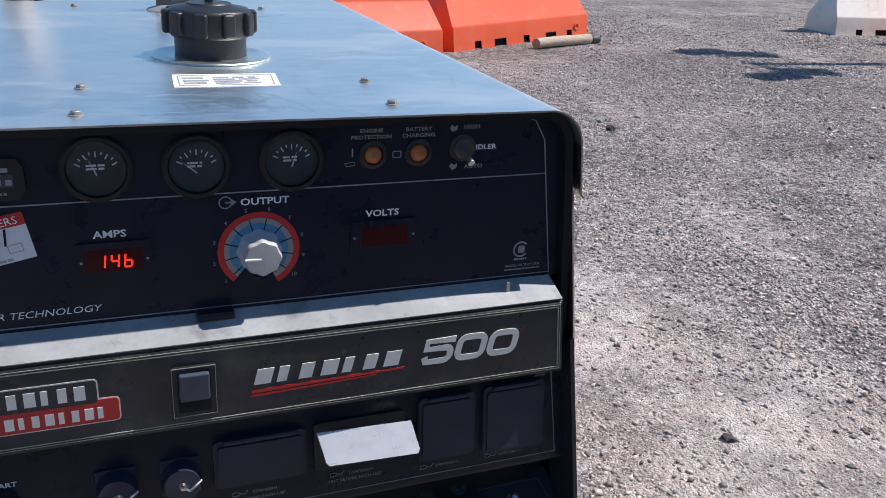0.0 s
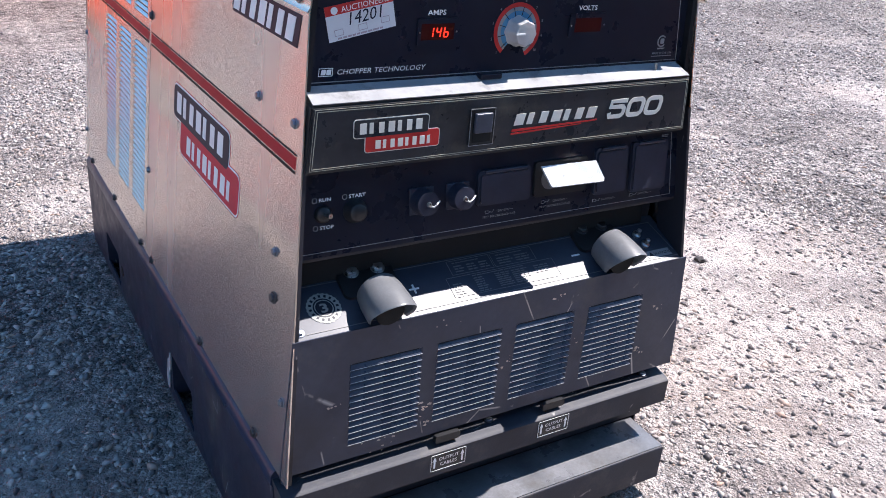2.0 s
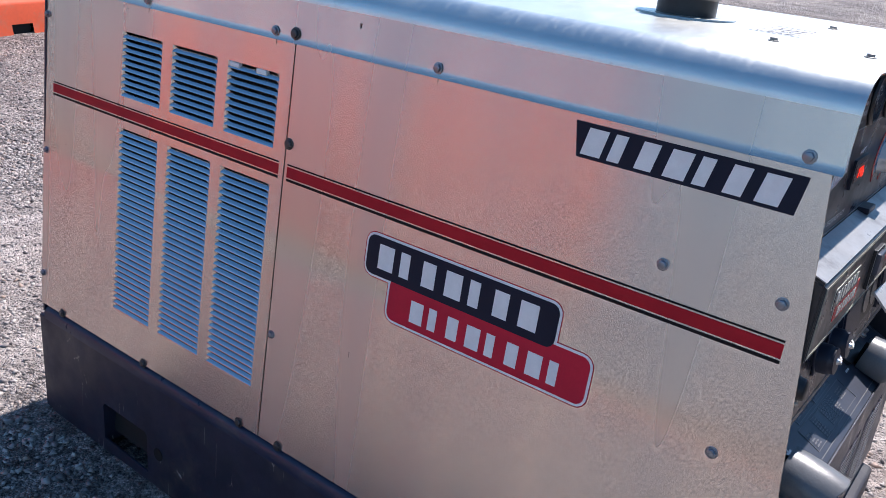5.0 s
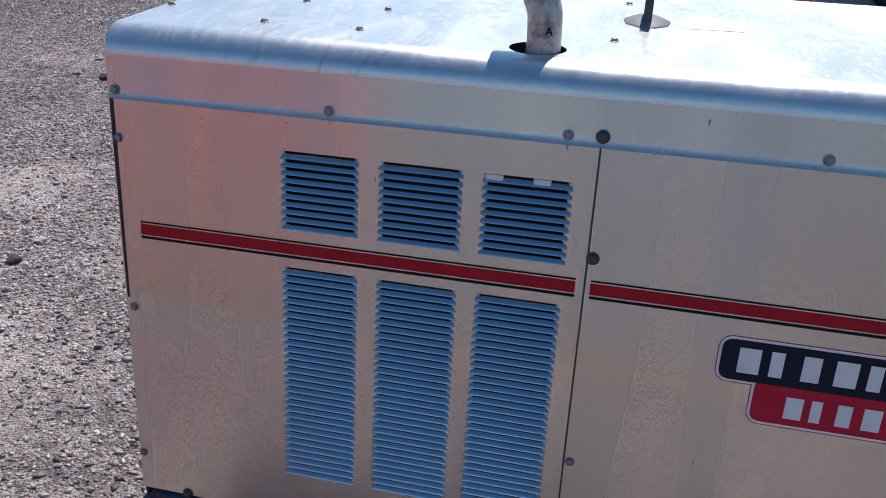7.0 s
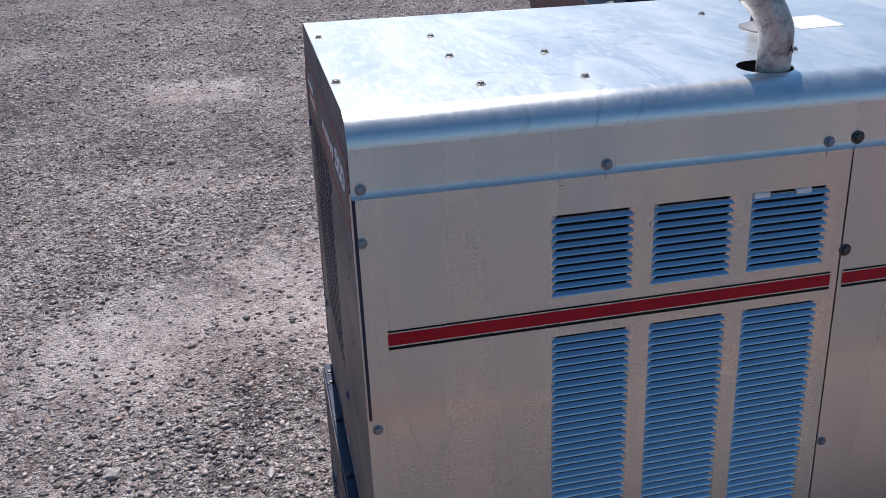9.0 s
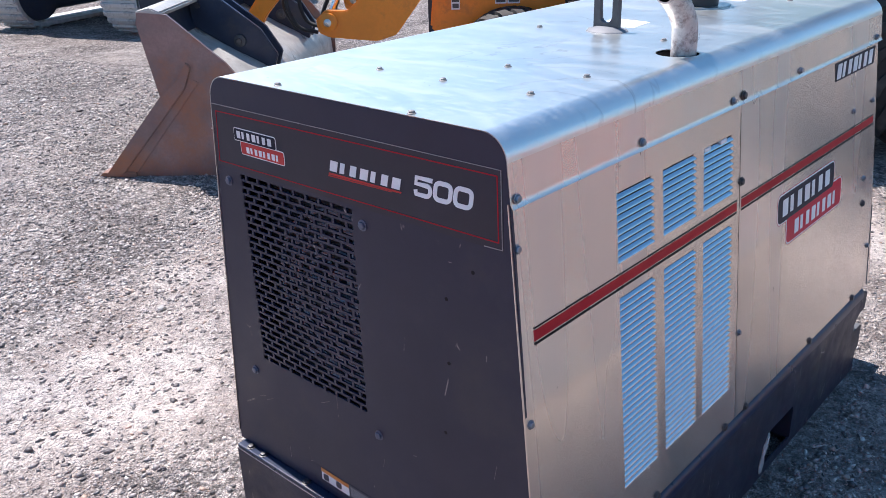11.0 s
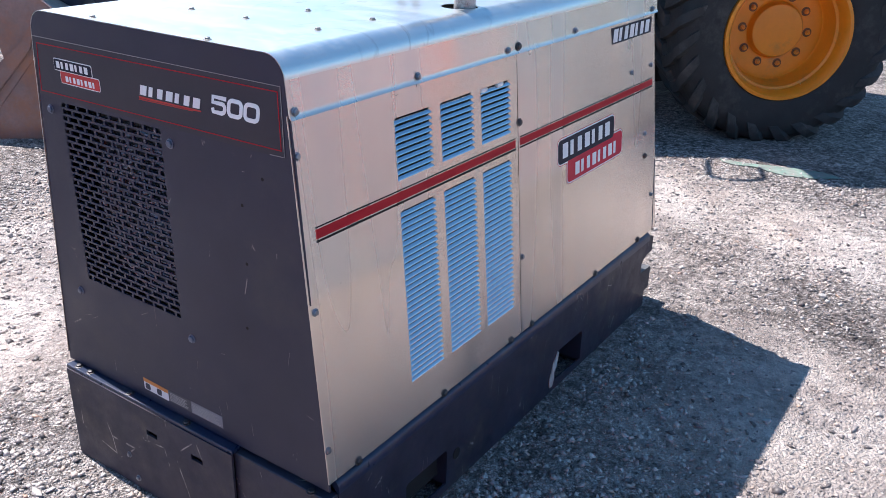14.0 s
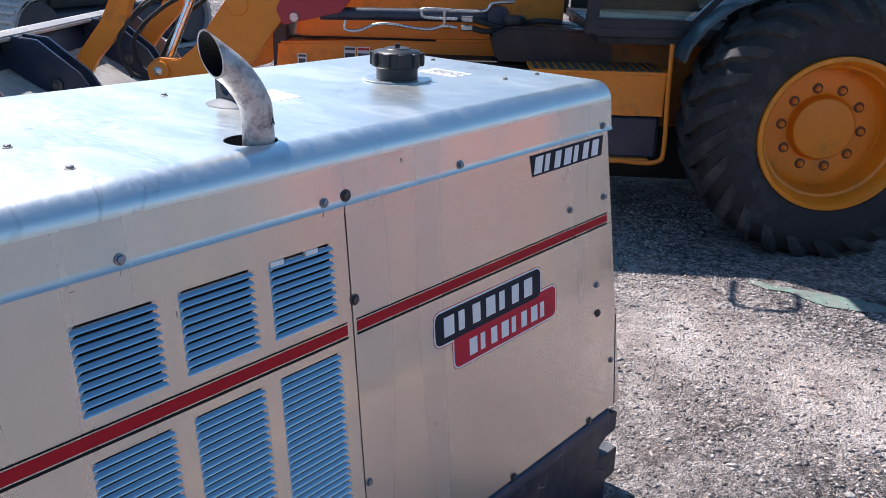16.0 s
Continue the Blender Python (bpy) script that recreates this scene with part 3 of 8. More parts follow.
def bars(bm, x, y, w, h, m, rows=1, gap=0.4, z0=0.0003, z1=0.0009, ragged=0.25):
    """Rows of plain bars, the size of small writing that cannot be read."""
    pitch = h / rows
    for i in range(rows):
        yy = y + h - (i + 1) * pitch
        xx, end = x, x + w * (1 - ragged * random.random())
        while xx < end - pitch * 0.3:
            ww = min(pitch * random.uniform(1.2, 3.2), end - xx)
            prism(bm, [(xx, yy), (xx + ww, yy), (xx + ww, yy + pitch * (1 - gap)), (xx, yy + pitch * (1 - gap))], z0, z1, m)
            xx += ww + pitch * 0.45
    return bm


def blocks(bm, count, x, y, w, h, m, slant=0.0, gap=0.16, z0=0.0003, z1=0.0011):
    """A word mark as a row of plain slanted blocks."""
    step = w / count
    for i in range(count):
        a, b = x + i * step, x + (i + 1 - gap) * step
        prism(bm, [(a, y), (b, y), (b + slant * h, y + h), (a + slant * h, y + h)], z0, z1, m)
    return bm


def letter_blocks(count, x, y, w, h, m, material, parent, slant=0.0, gap=0.16, z0=0.0003, z1=0.0011):
    step = w / count
    for i in range(count):
        a, b = x + i * step, x + (i + 1 - gap) * step
        q = m @ Matrix(((1, slant, 0, -slant * y), (0, 1, 0, 0), (0, 0, 1, 0), (0, 0, 0, 1)))
        b = a + (b - a) * (0.86, 0.52, 0.70)[i % 3]
        bm = prism(bmesh.new(), [(a, y), (b, y), (b, y + h), (a, y + h)], z0, z1, q)
        part("mark_block", bm, material, parent, smooth=0)


def big_number(x, y, w, h, m, material, parent, t, slant=0.16, z0=0.0004, z1=0.0012):
    """The figures 5, 0 and 0 in a broad square face."""
    q = m @ Matrix(((1, slant, 0, x - slant * y), (0, 1, 0, 0), (0, 0, 1, 0), (0, 0, 0, 1)))
    dw, r = w / 3.16, h * 0.30
    for i in range(3):
        a, b = i * w / 3 + t / 2, i * w / 3 + dw - t / 2
        lo, hi = y + t * 0.45, y + h - t * 0.45
        bm = bmesh.new()
        if i == 0:
            mid = y + h * 0.60
            arc = [(b - r * 0.7 + r * 0.7 * math.cos(radians(k)), mid - r * 0.7 + r * 0.7 * math.sin(radians(k))) for k in range(90, -1, -30)]
            arc2 = [(b - r * 0.7 + r * 0.7 * math.cos(radians(k)), lo + r * 0.7 + r * 0.7 * math.sin(radians(k))) for k in range(0, -91, -30)]
            outline(bm, [(b + t * 0.4, hi), (a, hi), (a, mid)] + arc + arc2 + [(a + t * 0.3, lo), (a, lo + t * 0.9)], t, z0, z1, q, False)
        else:
            outline(bm, rrect(a, lo, b, hi, r * 0.8), t, z0, z1, q)
        part("numeral", bm, material, parent, smooth=0)


def bolt_mesh(name, material, r=0.006, h=0.005, washer=True):
    bm = bmesh.new()
    if washer:
        lathe(bm, [(0, 0), (r * 1.35, 0), (r * 1.35, h * 0.22), (r * 1.2, h * 0.3), (0, h * 0.3)], 16)
    lathe(bm, [(0, h * 0.3), (r, h * 0.3), (r, h * 0.85), (r * 0.85, h), (0, h)], 6)
    return to_mesh(name, bm, material, 30)

# ---- ground ----
GROUND_Z = -0.016


def ground_sheet():
    bm = bmesh.new()
    bmesh.ops.create_grid(bm, x_segments=40, y_segments=40, size=400)
    ob = part("ground", bm, GROUND, None, m=Matrix.Translation((0, 0, GROUND_Z)))
    return tagged(ob, "pale grey crushed gravel yard with dusty and damp patches", "ground", kind="structure")


ground_sheet()


def horizon_ring():
    """An unseen low ring, added at the horizon to darken what the metal reflects."""
    bm = bmesh.new()
    n = 240
    low, high = [], []
    for i in range(n):
        a = 2 * math.pi * i / n
        r = 70 + 4 * math.sin(a * 9) + 3 * math.sin(a * 23 + 1)
        h = 5.0 + 1.6 * math.sin(a * 7 + 2) + 1.2 * math.sin(a * 31) + random.uniform(-0.6, 0.9)
        low.append(bm.verts.new((r * math.cos(a), r * math.sin(a), -0.2)))
        high.append(bm.verts.new((r * math.cos(a) * 1.03, r * math.sin(a) * 1.03, h)))
    for i in range(n):
        j = (i + 1) % n
        bm.faces.new((low[i], low[j], high[j], high[i]))
    ob = part("backdrop", bm, mat("horizon_dark", (0.07, 0.085, 0.06), 0.9, 0, 0.5, 0.6, 0.0), None)
    return tagged(ob, "low dark ring added round the yard to darken reflections", "backdrop", kind="structure")


horizon_ring()

# ---- the welder generator ----
LEAN, HEM, MID, RZ = 0.0894, 0.871, 0.313, 0.953
Y0, Y1 = -0.022, 1.374


def side_x(z, off=0.0):
    return LEAN * (z - HEM) - off


SIDE = plane_at((0, 0, HEM), (0, -1, 0), (LEAN, 0, 1))
RSIDE = plane_at((2 * MID, 0, HEM), (0, 1, 0), (-LEAN, 0, 1))
FACE = plane_at((0, 0, 0), (1, 0, 0), (0, 0, 1))
BAND = plane_at((0, -0.035, 0), (1, 0, 0), (0, 0, 1))
RECEPT = plane_at((0, -0.010, 0.66), (1, 0, 0), (0, 0.122, 1))
SLOPE = plane_at((0, -0.057, 0.445), (1, 0, 0), (0, 0.087, 0.044))
LOWER = plane_at((0, -0.060, 0), (1, 0, 0), (0, 0, 1))
REAR = plane_at((0, 1.374, 0), (-1, 0, 0), (0, 0, 1))
TOP = plane_at((0, 0, RZ), (1, 0, 0), (0, 1, 0))


def sv(y, z):
    return (-y, (z - HEM) * 1.004)


def rp(x, z):
    return (x, (z - 0.66) * 1.007)


welder = thing("welder_generator", (MID, 0.68, 0), "engine-driven welder generator with brushed metal sides on gravel", "welding machine")


def arch(inset=0.0, r=0.039, seg=8, z_low=0.86, both=True):
    """The rounded top of the case, as (x, z) from its left foot to its right."""
    z_top = RZ - inset
    cx, cz, rr = 0.0411, 0.914, max(0.004, r - inset)
    pts = [(side_x(z_low) + inset - 0.003, z_low)]
    for i in range(seg + 1):
        a = radians(175 - 85 * i / seg)
        pts.append((cx + rr * math.cos(a), cz + rr * math.sin(a)))
    return pts + [(2 * MID - x, z) for x, z in pts[::-1]] if both else pts


def roof_sheet():
    """Two rounded shoulders and a flat top with the exhaust opening."""
    x0, x1, hx, hy, hr = 0.0411, 2 * MID - 0.0411, 0.0785, 0.813, 0.0362
    px0, px1, py0, py1 = x0, 0.120, hy - 0.042, hy + 0.042
    bm = bmesh.new()
    left = [(side_x(0.860) - 0.0065, 0.8600), (side_x(0.864) - 0.0035, 0.8645)] + arch(0, z_low=0.870, both=False, seg=16)
    inside = [(x + 0.0018, z - 0.0004) for x, z in left[:3]]
    for i in range(17):
        t = radians(175 - 85 * i / 16)
        inside.append((0.0411 + 0.0372 * math.cos(t), 0.914 + 0.0372 * math.sin(t)))
    for flip in (False, True):
        loop = left + inside[::-1]
        prof = [(2 * MID - x, z) for x, z in loop] if flip else loop
        ends = [[bm.verts.new((x, y, z)) for x, z in prof] for y in (Y0, Y1)]
        k = len(prof)
        for i in range(k):
            bm.faces.new((ends[0][i], ends[0][(i + 1) % k], ends[1][(i + 1) % k], ends[1][i]))
        bm.faces.new(ends[0])
        bm.faces.new(ends[1][::-1])
    corners = [math.atan2(b - hy, a - hx) % (2 * math.pi) for a in (px0, px1) for b in (py0, py1)]
    turns = sorted(corners + [2 * math.pi * (i + 0.5) / 32 for i in range(32)])
    n = len(turns)
    for z in (RZ, RZ - 0.0018):
        for a, b, c, d in ((x0, x1, Y0, py0), (x0, x1, py1, Y1), (px1, x1, py0, py1)):
            bm.faces.new([bm.verts.new((*p, z)) for p in ((a, c), (b, c), (b, d), (a, d))])
        ring, edge = [], []
        for t in turns:
            c, s = math.cos(t), math.sin(t)
            ring.append(bm.verts.new((hx + hr * c, hy + hr * s, z)))
            k = min((px1 - hx) / c if c > 1e-9 else 9, (px0 - hx) / c if c < -1e-9 else 9, (py1 - hy) / s if s > 1e-9 else 9, (py0 - hy) / s if s < -1e-9 else 9)
            edge.append(bm.verts.new((hx + k * c, hy + k * s, z)))
        for i in range(n):
            bm.faces.new((ring[i], ring[(i + 1) % n], edge[(i + 1) % n], edge[i]))
    for y in (Y0, Y1):
        bm.faces.new([bm.verts.new(p) for p in ((x0, y, RZ), (x1, y, RZ), (x1, y, RZ - 0.0018), (x0, y, RZ - 0.0018))])
    me = bpy.data.meshes.new("roof")
    bm.to_mesh(me)
    bm.free()
    me.shade_smooth()
    me.set_sharp_from_angle(angle=radians(35))
    me.materials.append(ROOF)
    me.materials.append(METAL)
    for p in me.polygons:
        p.material_index = 1 if p.center.z < 0.917 else 0
    return hang("roof", me, welder, None, "scuffed bare metal roof sheet with rounded shoulders")


roof = roof_sheet()


def holed_sheet(xs, ys, holes, m, thick=0.002, squeeze=None):
    """A sheet with rectangular openings; xs and ys are its break lines."""
    bm = bmesh.new()
    grid = {}

    def vert(i, j):
        if (i, j) not in grid:
            x, y = xs[i], ys[j]
            if squeeze:
                x = squeeze(x, y)
            grid[i, j] = bm.verts.new(m @ Vector((x, y, 0)))
        return grid[i, j]
    for i in range(len(xs) - 1):
        for j in range(len(ys) - 1):
            cx, cy = (xs[i] + xs[i + 1]) / 2, (ys[j] + ys[j + 1]) / 2
            if any(a < cx < b and c < cy < d for a, b, c, d in holes):
                continue
            bm.faces.new((vert(i, j), vert(i + 1, j), vert(i + 1, j + 1), vert(i, j + 1)))
    n = m.to_3x3() @ Vector((0, 0, 1))
    bm.faces.ensure_lookup_table()
    back = bmesh.ops.duplicate(bm, geom=bm.faces[:] + bm.edges[:] + bm.verts[:])
    nv = [g for g in back["geom"] if isinstance(g, bmesh.types.BMVert)]
    bmesh.ops.translate(bm, verts=nv, vec=-n * thick)
    pair = back["vert_map"]
    rim = [e for e in bm.edges if len(e.link_faces) == 1 and e.verts[0] not in nv and e.verts[1] not in nv]
    for e in rim:
        a, b = e.verts
        bm.faces.new((a, b, pair[b], pair[a]))
    return bm


def slat_mesh(w, pitch, depth, material, rise=0.54, proud=0.0, point=0.0040, power=1.5):
    """One pressed louvre: flush at its lower edge, curving inward, with bullet-shaped ends and a dark slot above."""
    bm = bmesh.new()
    rows = []
    for f, d in ((0.0, 0.0), (0.12, 0.05), (0.35, 0.22), (0.65, 0.56), (0.85, 0.82), (1.0, 1.0)):
        inset = point * f ** power
        rows.append([bm.verts.new((x, pitch * rise * f, proud * (1 - f) - depth * d)) for x in (-w / 2 + inset, w / 2 - inset)])
    for a, b in zip(rows, rows[1:]):
        bm.faces.new((a[0], a[1], b[1], b[0])).smooth = True
    # the sheet closes each end of the slot
    for s in (-1, 1):
        k = 0 if s < 0 else 1
        side = [bm.verts.new(r[k].co) for r in rows]
        edge = [bm.verts.new((s * w / 2, pitch * f, 0.0)) for f in (0.0, 0.45, 1.0)]
        lip = bm.verts.new((s * (w / 2 - point * 1.25), pitch, -0.0002))
        for tri in [(side[i], side[i + 1], edge[1]) for i in range(5)] + [(edge[1], side[5], edge[2]), (side[5], lip, edge[2])]:
            f = bm.faces.new(tri)
            f.material_index = 1
    me = bpy.data.meshes.new("slat")
    bm.normal_update()
    for f in bm.faces:
        if f.normal.z < 0:
            f.normal_flip()
    bm.to_mesh(me)
    bm.free()
    for x in material:
        me.materials.append(x)
    return me


LOUV_Y = ((0.746, 0.860), (0.884, 0.996), (1.022, 1.131))
LOUV_Z = ((0.703, 0.812), (0.309, 0.648))


def louvred_side(m, name, mirror=False):
    sgn = 1 if mirror else -1
    ys = sorted([0.7205, 1.376] + [v for p in LOUV_Y for v in p], key=lambda v: v * sgn)
    zs = [0.233, 0.309, 0.648, 0.703, 0.812, 0.866]
    holes = [(min(sgn * a, sgn * b), max(sgn * a, sgn * b), (c - HEM) * 1.004, (d - HEM) * 1.004) for a, b in LOUV_Y for c, d in LOUV_Z]
    bm = holed_sheet([sgn * y for y in ys], [(z - HEM) * 1.004 for z in zs], holes, m)
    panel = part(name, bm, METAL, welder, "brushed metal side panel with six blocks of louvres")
    for a, b in LOUV_Y:
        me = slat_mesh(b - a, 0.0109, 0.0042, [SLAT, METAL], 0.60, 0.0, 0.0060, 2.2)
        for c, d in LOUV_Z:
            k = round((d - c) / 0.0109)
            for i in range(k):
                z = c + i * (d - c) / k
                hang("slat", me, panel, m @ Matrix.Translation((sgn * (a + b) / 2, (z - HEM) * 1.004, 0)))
    return panel


def front_edge(z):
    return -0.012 - 0.115 * (0.857 - z)


def door_side(m, name, mirror=False):
    sgn = 1 if mirror else -1
    bm = bmesh.new()
    pts = [(0.7180, 0.233), (0.7180, 0.866), (front_edge(0.866), 0.866), (max(front_edge(0.233), -0.061) if mirror else front_edge(0.233), 0.233)]
    pts = [(sgn * y, (z - HEM) * 1.004) for y, z in (pts if mirror else pts[::-1])]
    prism(bm, pts, -0.002, 0.0, m)
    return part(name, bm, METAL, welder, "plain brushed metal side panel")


side_rear = louvred_side(SIDE, "louvred_panel")
side_front = door_side(SIDE, "side_panel")
louvred_side(RSIDE, "louvred_panel", True)
door_side(RSIDE, "side_panel", True)
bm = bmesh.new()
prism(bm, [sv(0.7215, 0.233), sv(0.7215, 0.862), sv(0.7175, 0.862), sv(0.7175, 0.233)][::-1], -0.004, -0.0025, SIDE)
part("seam_strip", bm, DARK_STEEL, welder)

# black filler blocks behind the sheets, standing in for the unlit inside
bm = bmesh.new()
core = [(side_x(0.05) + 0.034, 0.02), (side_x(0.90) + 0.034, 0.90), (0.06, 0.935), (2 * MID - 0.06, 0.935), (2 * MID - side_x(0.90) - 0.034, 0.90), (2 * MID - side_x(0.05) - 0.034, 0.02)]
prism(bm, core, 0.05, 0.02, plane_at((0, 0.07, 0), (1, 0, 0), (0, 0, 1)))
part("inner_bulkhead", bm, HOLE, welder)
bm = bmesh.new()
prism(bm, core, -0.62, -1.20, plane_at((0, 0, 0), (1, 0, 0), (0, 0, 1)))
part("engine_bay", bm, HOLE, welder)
bm = bmesh.new()
for y in (0.845, 0.785):
    part("white_clip", boxed((side_x(0.806) - 0.0004, y - 0.011, 0.8035), (side_x(0.806) + 0.006, y + 0.011, 0.8112), 0.001), WHITE, side_rear)

# screws on the side
BOLT = bolt_mesh("screw", mat("zinc_screw", (0.26, 0.29, 0.34), 0.3, 0.9, 0.2, 60), 0.0052, 0.0048)
DARK_BOLT = bolt_mesh("screw", DARK_STEEL, 0.0065, 0.005)
for y, z, me, owner in ((1.363, 0.871, BOLT, roof), (1.062, 0.871, BOLT, roof), (0.759, 0.871, BOLT, roof), (0.718, 0.873, DARK_BOLT, roof), (0.464, 0.872, BOLT, roof), (0.012, 0.871, BOLT, roof),
                        (1.366, 0.805, BOLT, side_rear), (1.364, 0.552, BOLT, side_rear), (1.370, 0.299, BOLT, side_rear), (0.713, 0.717, DARK_BOLT, side_front), (0.711, 0.416, BOLT, side_front),
                        (-0.001, 0.723, BOLT, side_front), (0.128, 0.723, BOLT, side_front), (0.026, 0.540, BOLT, side_front), (0.019, 0.475, DARK_BOLT, side_front), (-0.041, 0.346, BOLT, side_front),
                        (1.298, 0.236, DARK_BOLT, side_rear), (1.03, 0.236, DARK_BOLT, side_rear), (0.766, 0.236, DARK_BOLT, side_rear), (0.672, 0.236, DARK_BOLT, side_front), (0.33, 0.236, DARK_BOLT, side_front), (0.05, 0.236, DARK_BOLT, side_front)):
    hang("screw", me, owner, SIDE @ Matrix.Translation((*sv(y, z), 0.0035 if owner is roof else 0.0)) @ Matrix.Rotation(y * 7, 4, "Z"))


drip = mat("dark_drip_stain", (0.30, 0.26, 0.23), 0.6, 0.2, 0.2, 40)
for y, z, w, h in ((1.062, 0.862, 0.0018, 0.011), (0.464, 0.862, 0.0016, 0.009), (0.759, 0.862, 0.0022, 0.012), (0.60, 0.905, 0.0024, 0.007), (1.12, 0.850, 0.009, 0.0012), (1.00, 0.790, 0.0018, 0.008), (0.35, 0.60, 0.0016, 0.006), (0.20, 0.42, 0.0016, 0.008), (0.55, 0.45, 0.0014, 0.009), (0.12, 0.34, 0.0018, 0.006), (0.30, 0.30, 0.0014, 0.010)):
    u, v = sv(y, z)
    prism(bm := bmesh.new(), [(u - w / 2, v), (u + w / 2, v), (u + w * 0.15, v - h), (u - w * 0.25, v - h * 0.9)], 0.0001, 0.0004, SIDE @ Matrix.Translation((0, 0, 0.0031 if z > 0.864 else 0)))
    part("drip_stain", bm, drip, roof if z > 0.864 else (side_rear if y > 0.72 else side_front))


def stripe(y_a, y_b, owner):
    for z_a, z_b, w, name in ((0.6676, 0.6834, DARK_RED, "red_stripe"), (0.6854, 0.6876, STRIPE_BLACK, "stripe_edge"), (0.6618, 0.6655, STRIPE_BLACK, "stripe_edge")):
        bm = bmesh.new()
        prism(bm, [sv(y_a, z_a), sv(y_b, z_a), sv(y_b, z_b), sv(y_a, z_b)], 0.0002, 0.0007, SIDE)
        part(name, bm, w, owner)


stripe(1.343, 0.731, side_rear)
stripe(0.712, -0.014, side_front)


def badge(m, upper, lower, owner, top_mat, rim=0.0028, r=0.006, white=WHITE, z=0.0, red=RED):
    """Two stacked rounded plates with plain white blocks for the maker's mark."""
    for (x0, y0, x1, y1), k in ((upper, z + 0.00025), (lower, z + 0.0002)) if rim > 0.003 else ():
        bm = bmesh.new()
        e = rim * 1.35
        prism(bm, rrect(x0 - e, y0 - e, x1 + e, y1 + e, r + e), z, k, m)
        part("badge_edge", bm, DARK_RED, owner)
    for (x0, y0, x1, y1), k in ((upper, z + 0.0004), (lower, z + 0.0003)):
        bm = bmesh.new()
        prism(bm, rrect(x0 - rim, y0 - rim, x1 + rim, y1 + rim, r + rim), z, k, m)
        part("badge_rim", bm, white, owner)
    for (x0, y0, x1, y1), colour, k, num in ((lower, red, z + 0.0008, 8), (upper, top_mat, z + 0.0011, 7)):
        bm = bmesh.new()
        prism(bm, rrect(x0, y0, x1, y1, r), z, k, m)
        part("badge_plate", bm, colour, owner)
        w, h = x1 - x0, y1 - y0
        if num == 7:
            letter_blocks(7, x0 + w * 0.07, y0 + h * 0.20, w * 0.88, h * 0.62, m, white, owner, 0.0, 0.2, k, k + 0.0005)
        else:
            letter_blocks(8, x0 + w * 0.13, y0 + h * 0.16, w * 0.80, h * 0.50, m, white, owner, 0.0, 0.2, k, k + 0.0005)


badge(SIDE, (-0.540, (0.579 - HEM) * 1.004, -0.235, (0.635 - HEM) * 1.004), (-0.493, (0.525 - HEM) * 1.004, -0.183, (0.586 - HEM) * 1.004), side_front, NAVY, 0.0035, 0.012)

bm = bmesh.new()
yy = sv(0, 0.8155)[1]
prism(bm, [(-0.256, yy - 0.004), (-0.012, yy - 0.004), (-0.006, yy + 0.036), (-0.264, yy + 0.036)], 0.0002, 0.0006, SIDE)
part("name_decal", bm, NAVY, side_front)
letter_blocks(7, -0.252, yy, 0.232, 0.031, SIDE, WHITE, side_front, 0.22, 0.14, 0.0006, 0.0012)

# ---- roof fittings ----
BOLT_TOP = bolt_mesh("screw", mat("weathered_zinc_screw", (0.30, 0.28, 0.265), 0.45, 0.5, 0.2, 60), 0.0046, 0.0042)
for x, y in ((0.164, 0.12), (0.160, 0.015), (0.441, 0.126), (0.437, 0.022), (0.436, 0.713), (0.154, 0.722), (0.456, 1.360), (0.168, 1.365), (0.267, 1.193), (0.104, 1.191), (0.248, 1.058), (0.101, 1.054), (0.408, 1.19)):
    hang("screw", BOLT_TOP, roof, Matrix.Translation((x, y, RZ)) @ Matrix.Rotation(x * 9, 4, "Z"))
bm = bmesh.new()
prism(bm, [(0.247, 0.115), (0.350, 0.115), (0.356, 0.178), (0.250, 0.178)], 0, 0.0005, TOP)
fuel_label = part("fuel_label", bm, PAPER, roof, "white fuel label with fine print")
bm = bmesh.new()
outline(bm, [(0.253, 0.122), (0.345, 0.122), (0.350, 0.171), (0.255, 0.171)], 0.0015, 0.0004, 0.0009, TOP)
bars(bm, 0.258, 0.128, 0.026, 0.037, TOP, 3)
bars(bm, 0.288, 0.128, 0.056, 0.037, TOP, 4)
part("fine_print", bm, GREY_PRINT, fuel_label)
bm = bmesh.new()
prism(bm, [(0.278, 0.550), (0.368, 0.540), (0.360, 0.622), (0.272, 0.632)], 0, 0.0005, TOP)
part("roof_label", bm, PAPER, roof, "blank white label")


def fuel_cap():
    m = Matrix.Translation((0.303, 0.285, RZ))
    bm = bmesh.new()
    lathe(bm, [(0.034, 0.0), (0.066, 0.0), (0.068, 0.003), (0.060, 0.004), (0.050, 0.002), (0.034, 0.002)], 40, m)
    collar = part("cap_collar", bm, ROOF, welder, "pressed metal filler collar")
    bm = bmesh.new()
    lathe(bm, [(0.0, 0.001), (0.040, 0.001), (0.040, 0.028), (0, 0.028)], 32, m)
    part("cap_neck", bm, PLASTIC, welder)
    bm = bmesh.new()
    lathe(bm, [(0, 0.024), (0.043, 0.024), (0.047, 0.029), (0.047, 0.050), (0.043, 0.055), (0.026, 0.058), (0.024, 0.0605), (0, 0.061)], 48, m, 0)
    lathe(bm, [(0, 0.060), (0.005, 0.060), (0.005, 0.068), (0, 0.069)], 12, m)
    cap = part("fuel_cap", bm, PLASTIC, welder, "ribbed black plastic fuel cap")
    for i in range(10):
        part("cap_rib", boxed((0.040, -0.0075, 0.027), (0.0525, 0.0075, 0.053), 0.003, m @ Matrix.Rotation(2 * math.pi * i / 10, 4, "Z")), PLASTIC, cap)


fuel_cap()


